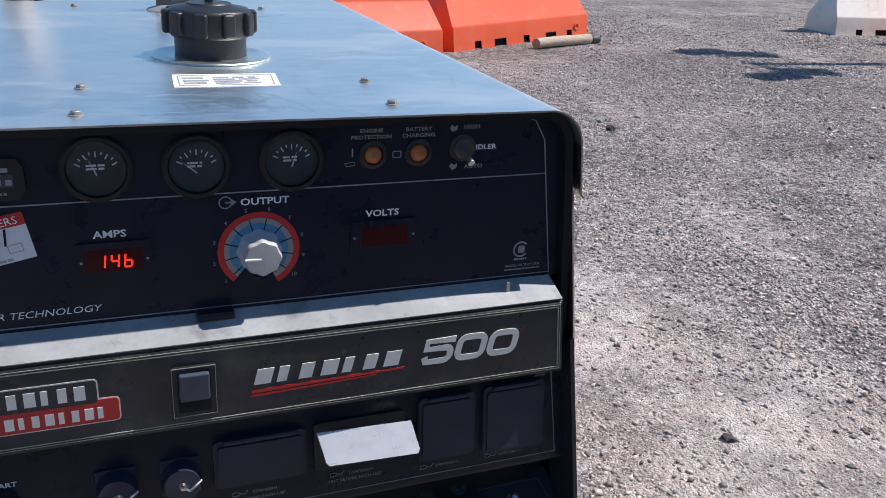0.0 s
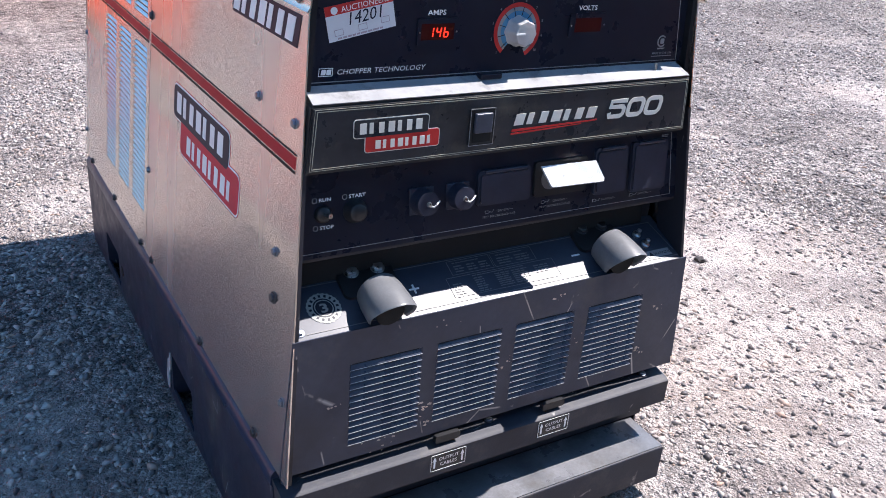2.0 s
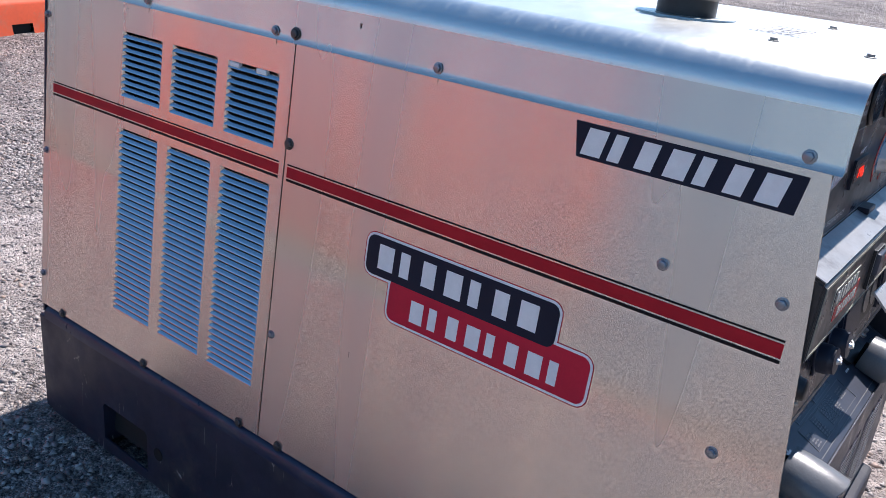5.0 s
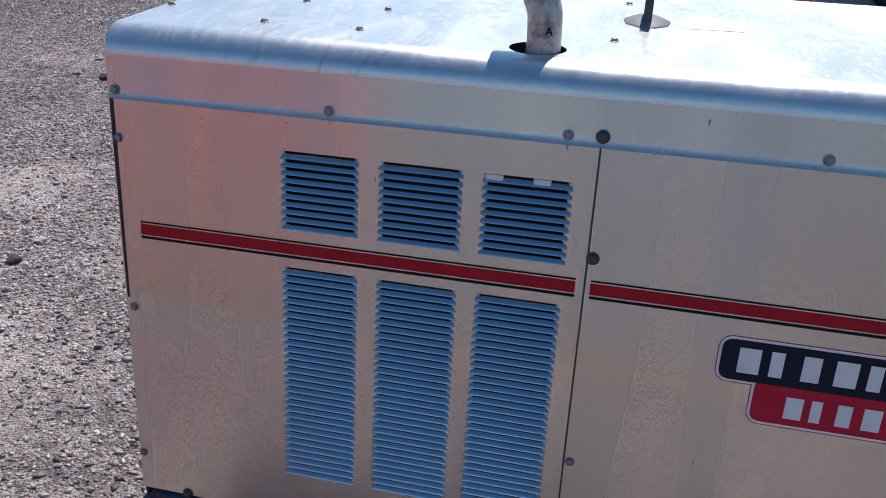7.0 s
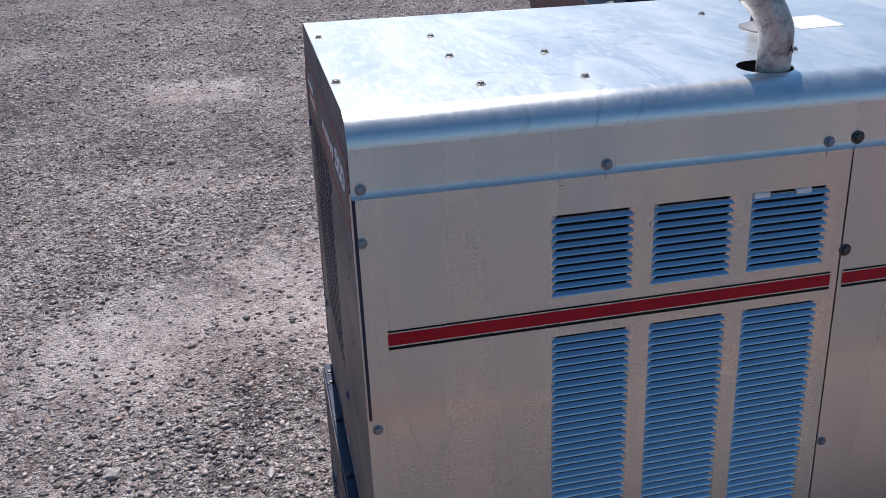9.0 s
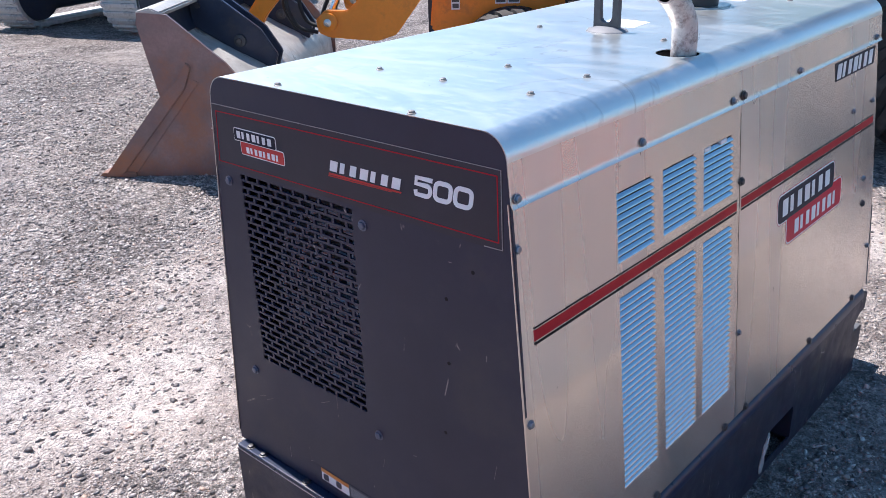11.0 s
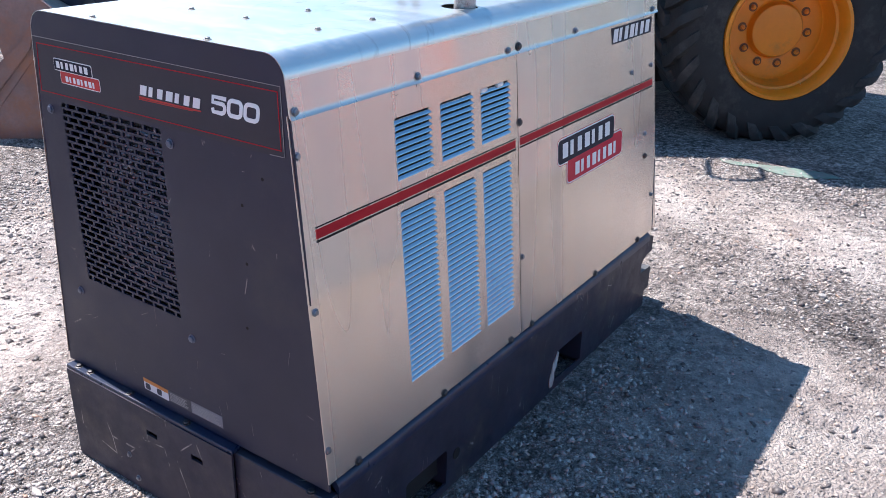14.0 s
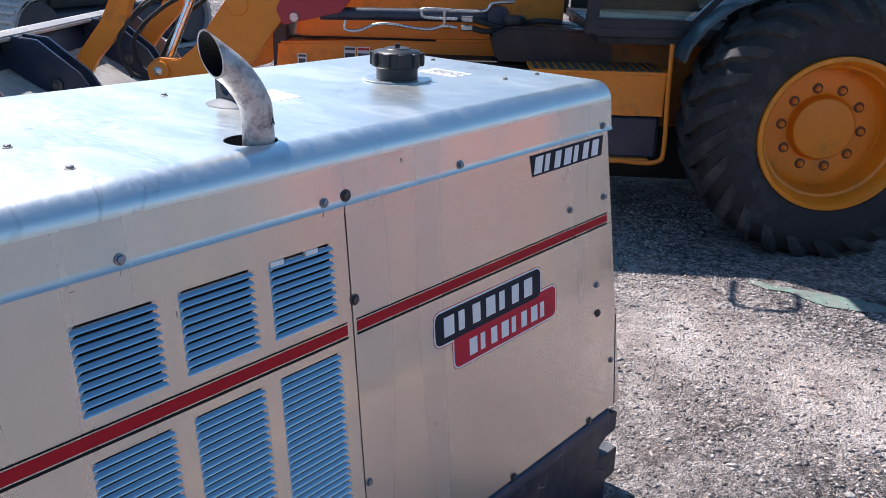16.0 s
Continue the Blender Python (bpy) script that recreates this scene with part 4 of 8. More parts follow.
def exhaust():
    """A bent stub, cut slanting, open and sooty inside."""
    path = bent([(0.072, 0.806, 0.905), (0.072, 0.806, 0.985), (0.0745, 0.812, 1.012), (0.082, 0.830, 1.042), (0.0937, 0.858, 1.068), (0.108, 0.890, 1.097)], 8)
    n, mouth, cut = 28, Vector((0.0937, 0.858, 1.068)), Vector((-0.05, 1.0, -0.04)).normalized()

    def shell(r):
        bm = bmesh.new()
        tube(bm, path, r, n, False)
        bm.verts.ensure_lookup_table()
        d = (path[-1] - path[-2]).normalized()
        for row in range(len(path)):
            for v in bm.verts[row * n:(row + 1) * n]:
                over = (v.co - mouth).dot(cut)
                if over > 0 or row == len(path) - 1:
                    v.co -= d * (over / d.dot(cut))
        return bm
    bm = shell(0.0215)
    pipe = part("exhaust_pipe", bm, EXHAUST, welder, "weathered bent steel exhaust stub")
    part("soot_lining", shell(0.0196), SOOT_AND_SHADE, pipe)
    bm = bmesh.new()
    out, inn = shell(0.0215), shell(0.0196)
    rings = []
    for src in (out, inn):
        src.verts.ensure_lookup_table()
        rings.append([bm.verts.new(v.co) for v in src.verts[-n:]])
        src.free()
    for k in range(n):
        bm.faces.new((rings[0][k], rings[0][(k + 1) % n], rings[1][(k + 1) % n], rings[1][k]))
    part("pipe_rim", bm, EXHAUST, pipe)
    face = plane_at((0.0513, 0.7990, 0.976), (0.32, -0.947, 0), (0, 0, 1))
    text_part("A", 0.014, face, (-0.004, 0.0), SOOT_AND_SHADE, pipe, "stamped_letter", bold=0.0003, z=0.0016)
    bm = bmesh.new()
    lathe(bm, [(0, -0.09), (0.055, -0.09), (0.055, -0.003), (0.053, -0.003), (0.053, -0.085), (0.0, -0.085)], 32, Matrix.Translation((0.0785, 0.813, RZ)) @ Matrix.Diagonal((0.68, 1, 1, 1)))
    part("exhaust_well", bm, SOOT_AND_SHADE, pipe)


exhaust()


def lifting_eye():
    m = Matrix.Translation((0.298, 0.683, RZ))
    bm = bmesh.new()
    lathe(bm, [(0, 0), (0.044, 0), (0.042, 0.003), (0.022, 0.009), (0, 0.010)], 9, m @ Matrix.Diagonal((1.0, 0.78, 1, 1)))
    part("eye_boot", bm, mat("grey_rubber_boot", (0.20, 0.205, 0.22), 0.6, 0, 0.15, 20), welder, "grey rubber boot")
    bm = bmesh.new()
    outer = [(-0.027, 0.0), (0.027, 0.0), (0.027, 0.057)] + [(0.027 * math.cos(radians(a)), 0.057 + 0.027 * math.sin(radians(a))) for a in range(15, 180, 15)] + [(-0.027, 0.057)]
    inner = [(0.0145 * math.cos(radians(a)), (0.058 if math.sin(radians(a)) >= 0 else 0.030) + 0.0145 * math.sin(radians(a))) for a in range(0, 360, 24)]
    f = plane_at((0.298, 0.689, RZ), (1, 0, 0), (0, 0, 1))
    k = len(outer)
    for z in (0.0, 0.012):
        o = [bm.verts.new(f @ Vector((*p, z))) for p in outer]
        i = [bm.verts.new(f @ Vector((*p, z))) for p in inner]
        es = [bm.edges.new((o[j], o[(j + 1) % k])) for j in range(k)] + [bm.edges.new((i[j], i[(j + 1) % len(i)])) for j in range(len(i))]
        bmesh.ops.triangle_fill(bm, edges=es, use_beauty=True)
    vs = [v for v in bm.verts]
    n = k + len(inner)
    for base, cnt in ((0, k), (k, len(inner))):
        for j in range(cnt):
            bm.faces.new((vs[base + j], vs[base + (j + 1) % cnt], vs[n + base + (j + 1) % cnt], vs[n + base + j]))
    part("lifting_eye", bm, DARK_STEEL, welder, "dark steel lifting eye")


lifting_eye()

# ---- base ----
def cut_sheet(outer, holes, m, thick):
    """A sheet with any outline and any openings."""
    bm = bmesh.new()
    loops = [outer] + holes
    sides = []
    for z in (0.0, -thick):
        rings, es = [], []
        for pts in loops:
            ring = [bm.verts.new(m @ Vector((*p, z))) for p in pts]
            es += [bm.edges.new((ring[k], ring[(k + 1) % len(ring)])) for k in range(len(ring))]
            rings.append(ring)
        bmesh.ops.triangle_fill(bm, edges=es, use_beauty=True)
        sides.append(rings)
    for a, b in zip(*sides):
        for k in range(len(a)):
            n = (k + 1) % len(a)
            bm.faces.new((a[k], a[n], b[n], b[k]))
    return bm


SKX, SKY0, SKY1 = -0.062, -0.046, 1.358
SKIRT = plane_at((SKX, 0, 0), (0, -1, 0), (0, 0, 1))
skirt = [(-SKY1, GROUND_Z + 0.002), (-1.20, GROUND_Z + 0.001), (0.30 - 0.255, GROUND_Z + 0.001), (0.046, 0.060), (0.040, 0.066), (-0.002, 0.090), (-0.003, 0.142), (0.008, 0.152), (0.044, 0.166), (0.046, 0.175), (0.041, 0.205), (-SKY1, 0.207)]
pockets = [[(-a, 0.012), (-b, 0.004), (-b, 0.086), (-b - 0.006, 0.092), (-a + 0.006, 0.094), (-a, 0.088)] for a, b in ((0.528, 0.386), (1.162, 1.020))]
base_side = part("base_skirt", cut_sheet(skirt, pockets, SKIRT, 0.004), WORN_BLACK, welder, "black steel base skirt with fork pockets")
bm = bmesh.new()
prism(bm, [(-0.038, 0.2315), (-0.050, 0.2305), (-0.0575, 0.2265), (-0.0625, 0.219), (-0.0632, 0.2045), (-0.059, 0.2045), (-0.040, 0.222)], -SKY1, 0.036, Matrix(((1, 0, 0, 0), (0, 0, -1, 0), (0, 1, 0, 0), (0, 0, 0, 1))))
part("base_ledge", bm, LEDGE_SKY_TINT, welder)
for a, b in ((0.528, 0.386), (1.162, 1.020)):
    bm = bmesh.new()
    box(bm, (SKX + 0.004, b - 0.004, 0.0), (0.20, b, 0.098))
    box(bm, (SKX + 0.004, a, 0.0), (0.20, a + 0.004, 0.098))
    box(bm, (SKX + 0.004, b - 0.004, 0.096), (0.20, a + 0.004, 0.100))
    part("fork_pocket", bm, WORN_BLACK, base_side)
bm = holed_sheet([-0.015, 1.372], [-0.014, 0.205], [], plane_at((2 * MID + 0.046, 0, 0), (0, 1, 0), (0, 0, 1)), 0.004)
part("base_skirt", bm, WORN_BLACK, welder)
box(bm := bmesh.new(), (2 * MID + 0.020, -0.015, 0.2115), (2 * MID + 0.0455, 1.366, 0.2265), 0.002)
part("base_ledge", bm, LEDGE_SKY_TINT, welder)
# black boxes added to fill the base with darkness and stop see-through
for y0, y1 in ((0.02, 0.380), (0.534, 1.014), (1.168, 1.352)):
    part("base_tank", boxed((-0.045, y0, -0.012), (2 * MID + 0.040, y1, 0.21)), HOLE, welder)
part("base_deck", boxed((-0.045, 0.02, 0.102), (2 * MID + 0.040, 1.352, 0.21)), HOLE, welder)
bm = bmesh.new()
prism(bm, [(-0.562, 0.004), (-0.549, 0.002), (-0.541, 0.022), (-0.545, 0.040), (-0.531, 0.058), (-0.526, 0.090), (-0.531, 0.097), (-0.541, 0.080), (-0.552, 0.071), (-0.556, 0.048), (-0.566, 0.030)], 0.0005, 0.003, plane_at((SKX - 0.0005, 0.0, 0), (0, -1, 0), (0, 0, 1)))
part("torn_edge", bm, mat("bare_torn_edge", (0.5, 0.47, 0.46), 0.6, 0.1, 0.3, 30), base_side)
lathe(bm := bmesh.new(), [(0, 0.0006), (0.013, 0.0006), (0.013, 0.0), (0, 0.0)], 20, plane_at((SKX - 0.0005, 0.985, 0.062), (0, -1, 0), (0, 0, 1)))
part("drain_hole", bm, SOOT_AND_SHADE, base_side)

# rear base plates
bm = bmesh.new()
box(bm, (-0.060, 1.356, -0.014), (0.172, 1.384, 0.205), 0.003)
part("rear_skirt", bm, WORN_BLACK, welder)
bm = holed_sheet([-0.669, -0.415, -0.383, -0.282, -0.250, -0.166], [-0.013, 0.143, 0.155, 0.204], [(-0.415, -0.383, 0.143, 0.155), (-0.282, -0.250, 0.143, 0.155)], plane_at((0, 1.394, 0), (-1, 0, 0), (0, 0, 1)), 0.005)
rear_cover = part("rear_cover", bm, WORN_BLACK, welder, "scratched black steel cover plate with two slots")
box(bm := bmesh.new(), (0.166, 1.368, 0.2035), (0.671, 1.392, 0.2125), 0.002)
part("rear_ledge", bm, LEDGE_SKY_TINT, welder)
for x, z in ((0.484, 0.063), (0.463, 0.012)):
    hang("screw", BOLT, rear_cover, plane_at((x, 1.394, z), (-1, 0, 0), (0, 0, 1)))
for x in (0.64, 0.60, 0.47, 0.30, -0.02):
    hang("screw", DARK_BOLT, welder, Matrix.Translation((x, 1.382, 0.2125 if x > 0.1 else 0.205)))

# ---- rear panel ----
GX0, GX1, GZ0, GZ1 = 0.292, 0.566, 0.437, 0.795


def rear_panel():
    bm = bmesh.new()
    pitch_z, rows = (GZ1 - GZ0) / 29, 29
    out = [(-x, z) for x, z in arch(0.001, z_low=0.80)]
    left_low, right_low = (-(side_x(0.215) + 0.003), 0.215), (-(2 * MID - side_x(0.215) - 0.003), 0.215)
    for z in (0.0, -0.004):
        o = [bm.verts.new(REAR @ Vector((*p, z))) for p in [left_low] + out + [right_low]]
        i = [bm.verts.new(REAR @ Vector((*p, z))) for p in ((-GX0, GZ0), (-GX0, GZ1), (-GX1, GZ1), (-GX1, GZ0))]
        es = [bm.edges.new((o[j], o[(j + 1) % len(o)])) for j in range(len(o))] + [bm.edges.new((i[j], i[(j + 1) % 4])) for j in range(4)]
        bmesh.ops.triangle_fill(bm, edges=es, use_beauty=True)
    vs, n, k = list(bm.verts), len(out) + 6, len(out) + 2
    for j in range(k):
        bm.faces.new((vs[j], vs[(j + 1) % k], vs[n + (j + 1) % k], vs[n + j]))
    # webs between the slots
    w = 0.0305
    for r in range(rows + 1):
        z = GZ0 + r * pitch_z
        box(bm, (-GX1 - 0.001, z - 0.0022, -0.0038), (-GX0 + 0.001, z + 0.0022, -0.0003), 0, REAR)
    for r in range(rows):
        z = GZ0 + r * pitch_z
        x = GX0 + (0.0 if r % 2 else w / 2)
        while x < GX1 + w:
            xa, xb = max(GX0, x - 0.0028), min(GX1, x + 0.0028)
            if xb > xa:
                box(bm, (-xb, z + 0.0021, -0.0038), (-xa, z + pitch_z - 0.0021, -0.0003), 0, REAR)
            x += w
    return part("rear_panel", bm, REAR_PAINT, welder, "charcoal painted rear panel with a slotted cooling grille")


rear = rear_panel()
bm = bmesh.new()
for r in (0.052, 0.086, 0.112, 0.132, 0.155):
    pts = [(0.352 + r * math.cos(2 * math.pi * i / 40), 1.352, 0.612 + r * math.sin(2 * math.pi * i / 40)) for i in range(41)]
    tube(bm, pts, 0.0048, 8, False)
for i in range(4):
    a = math.pi * i / 4 + 0.3
    tube(bm, [(0.352 - 0.15 * math.cos(a), 1.349, 0.612 - 0.15 * math.sin(a)), (0.352 + 0.15 * math.cos(a), 1.349, 0.612 + 0.15 * math.sin(a))], 0.0035, 6)
lathe(bm, [(0, 0), (0.034, 0), (0.034, 0.012), (0.027, 0.012), (0.027, 0.005), (0.020, 0.005), (0.020, 0.020), (0.012, 0.024), (0.009, 0.016), (0, 0.016)], 24, plane_at((0.352, 1.342, 0.612), (-1, 0, 0), (0, 0, 1)))
part("fan_guard", bm, mat("dusty_fan_guard", (0.26, 0.27, 0.33), 0.5, 0.1, 0.2, 30), rear, "dusty wire fan guard behind the grille")
bm = boxed((0.26, 1.20, 0.40), (0.60, 1.30, 0.83))
part("radiator", bm, mat("dusty_radiator", (0.035, 0.037, 0.045), 0.7, 0.2, 0.3, 20, 0.3, 200), rear)

bm = bmesh.new()
prism(bm, [(-0.630, 0.800), (-0.008, 0.800), (-0.010, 0.908), (-0.622, 0.906)], 0, 0.0004, REAR)
film = part("name_film", bm, mat("charcoal_label_film", (0.018, 0.019, 0.036), 0.43, 0, 0.12, 8, rvary=0.05), rear)
bm = bmesh.new()
outline(bm, [(-0.612, 0.894), (-0.018, 0.899), (-0.016, 0.811), (-0.620, 0.807)], 0.0022, 0.0003, 0.0009, REAR)
part("red_border", bm, DARK_RED, film)
bm = bmesh.new()
outline(bm, [(-0.622, 0.9055), (-0.012, 0.9075), (-0.010, 0.802), (-0.04, 0.801)], 0.0014, 0.0003, 0.0009, REAR, False)
part("film_edge", bm, GREY_PRINT, film)
badge(REAR, (-0.566, 0.8535, -0.459, 0.8725), (-0.551, 0.8320, -0.441, 0.8520), film, NAVY, 0.0016, 0.003, z=0.0005, red=BRIGHT_RED)
letter_blocks(7, -0.333, 0.8450, 0.150, 0.0165, REAR, WHITE, rear, 0.25, 0.14, 0.0006, 0.0012)
bm = bmesh.new()
prism(bm, [(-0.336, 0.8385), (-0.186, 0.8405), (-0.185, 0.8428), (-0.335, 0.8418)], 0.0006, 0.0012, REAR)
prism(bm, [(-0.337, 0.8358), (-0.205, 0.8385), (-0.204, 0.8396), (-0.3365, 0.8375)], 0.0006, 0.0012, REAR)
part("underline", bm, BRIGHT_RED, film)
big_number(-0.163, 0.8435, 0.106, 0.0300, REAR, WHITE, rear, 0.0068)
BLUED_BOLT = bolt_mesh("screw", mat("blued_screw", (0.14, 0.16, 0.22), 0.4, 0.6, 0.2, 60), 0.0065, 0.005)
for x, z in ((0.600, 0.775), (0.270, 0.773), (0.598, 0.403), (0.267, 0.406)):
    hang("screw", BLUED_BOLT, rear, plane_at((x, 1.374, z), (-1, 0, 0), (0, 0, 1)))
lathe(pin := bmesh.new(), [(0, 0.0004), (0.003, 0.0004), (0.003, 0), (0, 0)], 12)
pin_me = to_mesh("rivet_hole", pin, SOOT_AND_SHADE)
for x, z in ((0.109, 0.703), (0.108, 0.601), (0.119, 0.478), (0.06, 0.757)):
    hang("rivet_hole", pin_me, rear, plane_at((x, 1.374, z), (-1, 0, 0), (0, 0, 1)))
# short pale scratches across the rear paint
bm = bmesh.new()
random.seed(31)
for k in range(26):
    x, z = -random.uniform(0.02, 0.62), random.uniform(0.24, 0.77) if k % 3 else random.uniform(0.24, 0.36)
    if GX0 < -x < GX1 and GZ0 - 0.02 < z < GZ1 + 0.02:
        continue
    a, ln, w = random.choice((0.0, 0.3, 1.4, 1.5, 1.7)) + random.uniform(-0.2, 0.2), random.uniform(0.004, 0.026), random.uniform(0.0004, 0.0009)
    c, s = math.cos(a), math.sin(a)
    prism(bm, [(x, z), (x + ln * c, z + ln * s), (x + ln * c - w * s, z + ln * s + w * c), (x - w * s, z + w * c)], 0.0, 0.0003, REAR)
islands("scratch", bm, mat("pale_scratch", (0.22, 0.21, 0.22), 0.6, 0, 0.3, 60), rear)
bm = bmesh.new()
prism(bm, [(-0.430, 0.237), (-0.357, 0.235), (-0.357, 0.260), (-0.430, 0.262)], 0, 0.0005, REAR)
warning = part("warning_label", bm, PAPER, rear, "worn orange and white warning label")
bm = bmesh.new()
prism(bm, [(-0.430, 0.2545), (-0.357, 0.2525), (-0.357, 0.2605), (-0.430, 0.2625)], 0.0004, 0.0009, REAR)
part("label_heading", bm, mat("label_orange", (0.62, 0.22, 0.05), 0.5, 0, 0.2, 40), warning)
bm = bmesh.new()
for x in (-0.425, -0.391):
    prism(bm, rrect(x, 0.2385, x + 0.014, 0.2520, 0.003), 0.0004, 0.0009, REAR)
islands("label_picture", bm, REAR_PAINT, warning)
for xa, xb, colour in ((-0.356, -0.292, (0.06, 0.06, 0.075)), (-0.291, -0.205, (0.20, 0.20, 0.23))):
    bm = bmesh.new()
    prism(bm, [(xa, 0.236), (xb, 0.236), (xb, 0.262), (xa, 0.262)], 0, 0.0005, REAR)
    lab = part("notice_label", bm, mat("notice_film", colour, 0.45, 0, 0.1, 30), rear)
    bm = bmesh.new()
    bars(bm, xa + 0.004, 0.239, xb - xa - 0.008, 0.020, REAR, 6)
    part("fine_print", bm, GREY_PRINT, lab)

# ---- front of the welder ----
panel_pts = [(side_x(0.768) + 0.006, 0.768)] + arch(0.010, z_low=0.86) + [(2 * MID - side_x(0.768) - 0.006, 0.768)]
bm = bmesh.new()
prism(bm, panel_pts[::-1], -0.004, 0.0, FACE)
control = part("control_panel", bm, PANEL, welder, "black control panel with gauges and dials")
bm = bmesh.new()
rim_pts = [(side_x(0.66) + 0.0085, 0.66)] + [(x + (0.0025 if x < MID else -0.0025), z) for x, z in arch(0.0065, z_low=0.86)] + [(2 * MID - side_x(0.66) - 0.0085, 0.66)]
outline(bm, rim_pts, 0.009, -0.002, 0.011, FACE, False)
part("front_frame", bm, SHADE_BLACK, welder, "black front frame with rounded shoulders")
for flip in (False, True):
    bm = bmesh.new()
    pts = []
    for z in (0.235, 0.45, 0.66, 0.70):
        x = side_x(z) + 0.003
        pts.append((2 * MID - x if flip else x, z))
    inner = [(x + (-0.005 if flip else 0.005), z) for x, z in pts]
    rows = []
    for (xa, z), (xb, _) in zip(pts, inner):
        y = max(front_edge(z), -0.058 if flip else -1) + 0.002
        rows.append([bm.verts.new(p) for p in ((xa, y, z), (xb, y, z), (xb, y + 0.06, z), (xa, y + 0.06, z))])
    for a, b in zip(rows, rows[1:]):
        for k in range(4):
            bm.faces.new((a[k], a[(k + 1) % 4], b[(k + 1) % 4], b[k]))
    part("front_flange", bm, BLACK, welder)
bm = bmesh.new()
outline(bm, [(-0.003, 0.7715), (0.006, 0.883), (0.010, 0.915), (0.024, 0.938), (0.045, 0.9455)], 0.0011, 0.0002, 0.0008, FACE, False)
outline(bm, [(-0.003, 0.7715), (0.613, 0.7715), (0.597, 0.883), (0.592, 0.918), (0.580, 0.938), (0.556, 0.9455)], 0.0011, 0.0002, 0.0008, FACE, False)
outline(bm, [(0.006, 0.8825), (0.597, 0.8825)], 0.0011, 0.0002, 0.0008, FACE, False)
part("trim_line", bm, GREY_PRINT, control)


def gauge(x, z, angle):
    m = FACE @ Matrix.Translation((x, z, 0))
    bm = bmesh.new()
    lathe(bm, [(0.0235, 0.0), (0.0290, 0.0), (0.0295, 0.002), (0.0275, 0.0045), (0.0248, 0.0045), (0.0235, 0.002)], 40, m)
    body = part("gauge", bm, PLASTIC, control, "round black engine gauge")
    bm = bmesh.new()
    lathe(bm, [(0, 0.0006), (0.0245, 0.0006), (0.0245, 0.0), (0, 0.0)], 40, m)
    part("dial", bm, GAUGE, body)
    bm = bmesh.new()
    for i in range(9):
        a = radians(152 - 124 * i / 8)
        r0, r1 = (0.0140, 0.0190) if i % 2 == 0 else (0.0165, 0.0190)
        c, s = math.cos(a), math.sin(a)
        w = 0.0006
        prism(bm, [(r0 * c - w * s, r0 * s + w * c - 0.004), (r0 * c + w * s, r0 * s - w * c - 0.004), (r1 * c + w * s, r1 * s - w * c - 0.004), (r1 * c - w * s, r1 * s + w * c - 0.004)], 0.0007, 0.0010, m)
    bars(bm, -0.008, -0.001, 0.016, 0.006, m, 2, z0=0.0007, z1=0.0010)
    part("dial_print", bm, WHITE, body)
    bm = bmesh.new()
    c, s = math.cos(radians(angle)), math.sin(radians(angle))
    prism(bm, [(-0.0007 * s, -0.006 + 0.0007 * c), (0.0007 * s, -0.006 - 0.0007 * c), (0.017 * c, -0.006 + 0.017 * s)], 0.0014, 0.0018, m)
    part("needle", bm, WHITE, body)
    bm = bmesh.new()
    lathe(bm, [(0, 0.0042), (0.0248, 0.0042), (0.0248, 0.0034), (0, 0.0034)], 32, m)
    part("glass", bm, LENS, body).visible_shadow = False


gauge(0.172, 0.911, 112)
gauge(0.253, 0.909, 140)
gauge(0.336, 0.910, 72)

HOUR = FACE @ Matrix.Translation((-0.007, 0.0, 0.0))
bm = bmesh.new()
prism(bm, [(0.080, 0.889), (0.119, 0.889), (0.124, 0.897), (0.124, 0.917), (0.119, 0.924), (0.080, 0.924), (0.075, 0.917), (0.075, 0.897)], 0, 0.005, HOUR)
hour = part("hour_meter", bm, PLASTIC, control, "black hour meter with small counter window")
bm = bmesh.new()
prism(bm, rrect(0.083, 0.900, 0.116, 0.911, 0.001), 0.0045, 0.0056, HOUR)
part("counter_window", bm, GAUGE, hour)
bm = bmesh.new()
bars(bm, 0.085, 0.902, 0.030, 0.007, HOUR, 1, 0.3, 0.0056, 0.0060, 0)
bars(bm, 0.084, 0.913, 0.032, 0.005, HOUR, 1, 0.3, 0.0050, 0.0055, 0)
bars(bm, 0.090, 0.8935, 0.020, 0.003, HOUR, 1, 0.3, 0.0050, 0.0055, 0)
part("counter_print", bm, GREY_PRINT, hour)

for x in (0.412, 0.457):
    m = FACE @ Matrix.Translation((x, 0.9115, 0))
    bm = bmesh.new()
    lathe(bm, [(0.0095, 0), (0.0135, 0), (0.0135, 0.003), (0.0095, 0.004)], 28, m)
    lamp = part("indicator_lamp", bm, PLASTIC, control, "amber indicator lamp")
    bm = bmesh.new()
    lathe(bm, [(0.0088, 0.0), (0.0084, 0.004), (0.0058, 0.007), (0, 0.0082)], 24, m)
    part("lens", bm, AMBER, lamp)
m = FACE @ Matrix.Translation((0.503, 0.9135, 0))
bm = bmesh.new()
lathe(bm, [(0, 0), (0.0105, 0), (0.0105, 0.003), (0.0075, 0.004), (0, 0.004)], 6, m)
lathe(bm, [(0.012, 0), (0.0135, 0), (0.0135, 0.0012), (0.0, 0.0015)], 24, m)
idler = part("idler_switch", bm, DARK_STEEL, control, "steel idler toggle switch")
bm = bmesh.new()
tube(bm, [m @ Vector(p) for p in ((0, 0, 0.003), (0.001, -0.005, 0.012), (0.002, -0.010, 0.020))], 0.0022, 10, True, [0.0020, 0.0026, 0.0036])
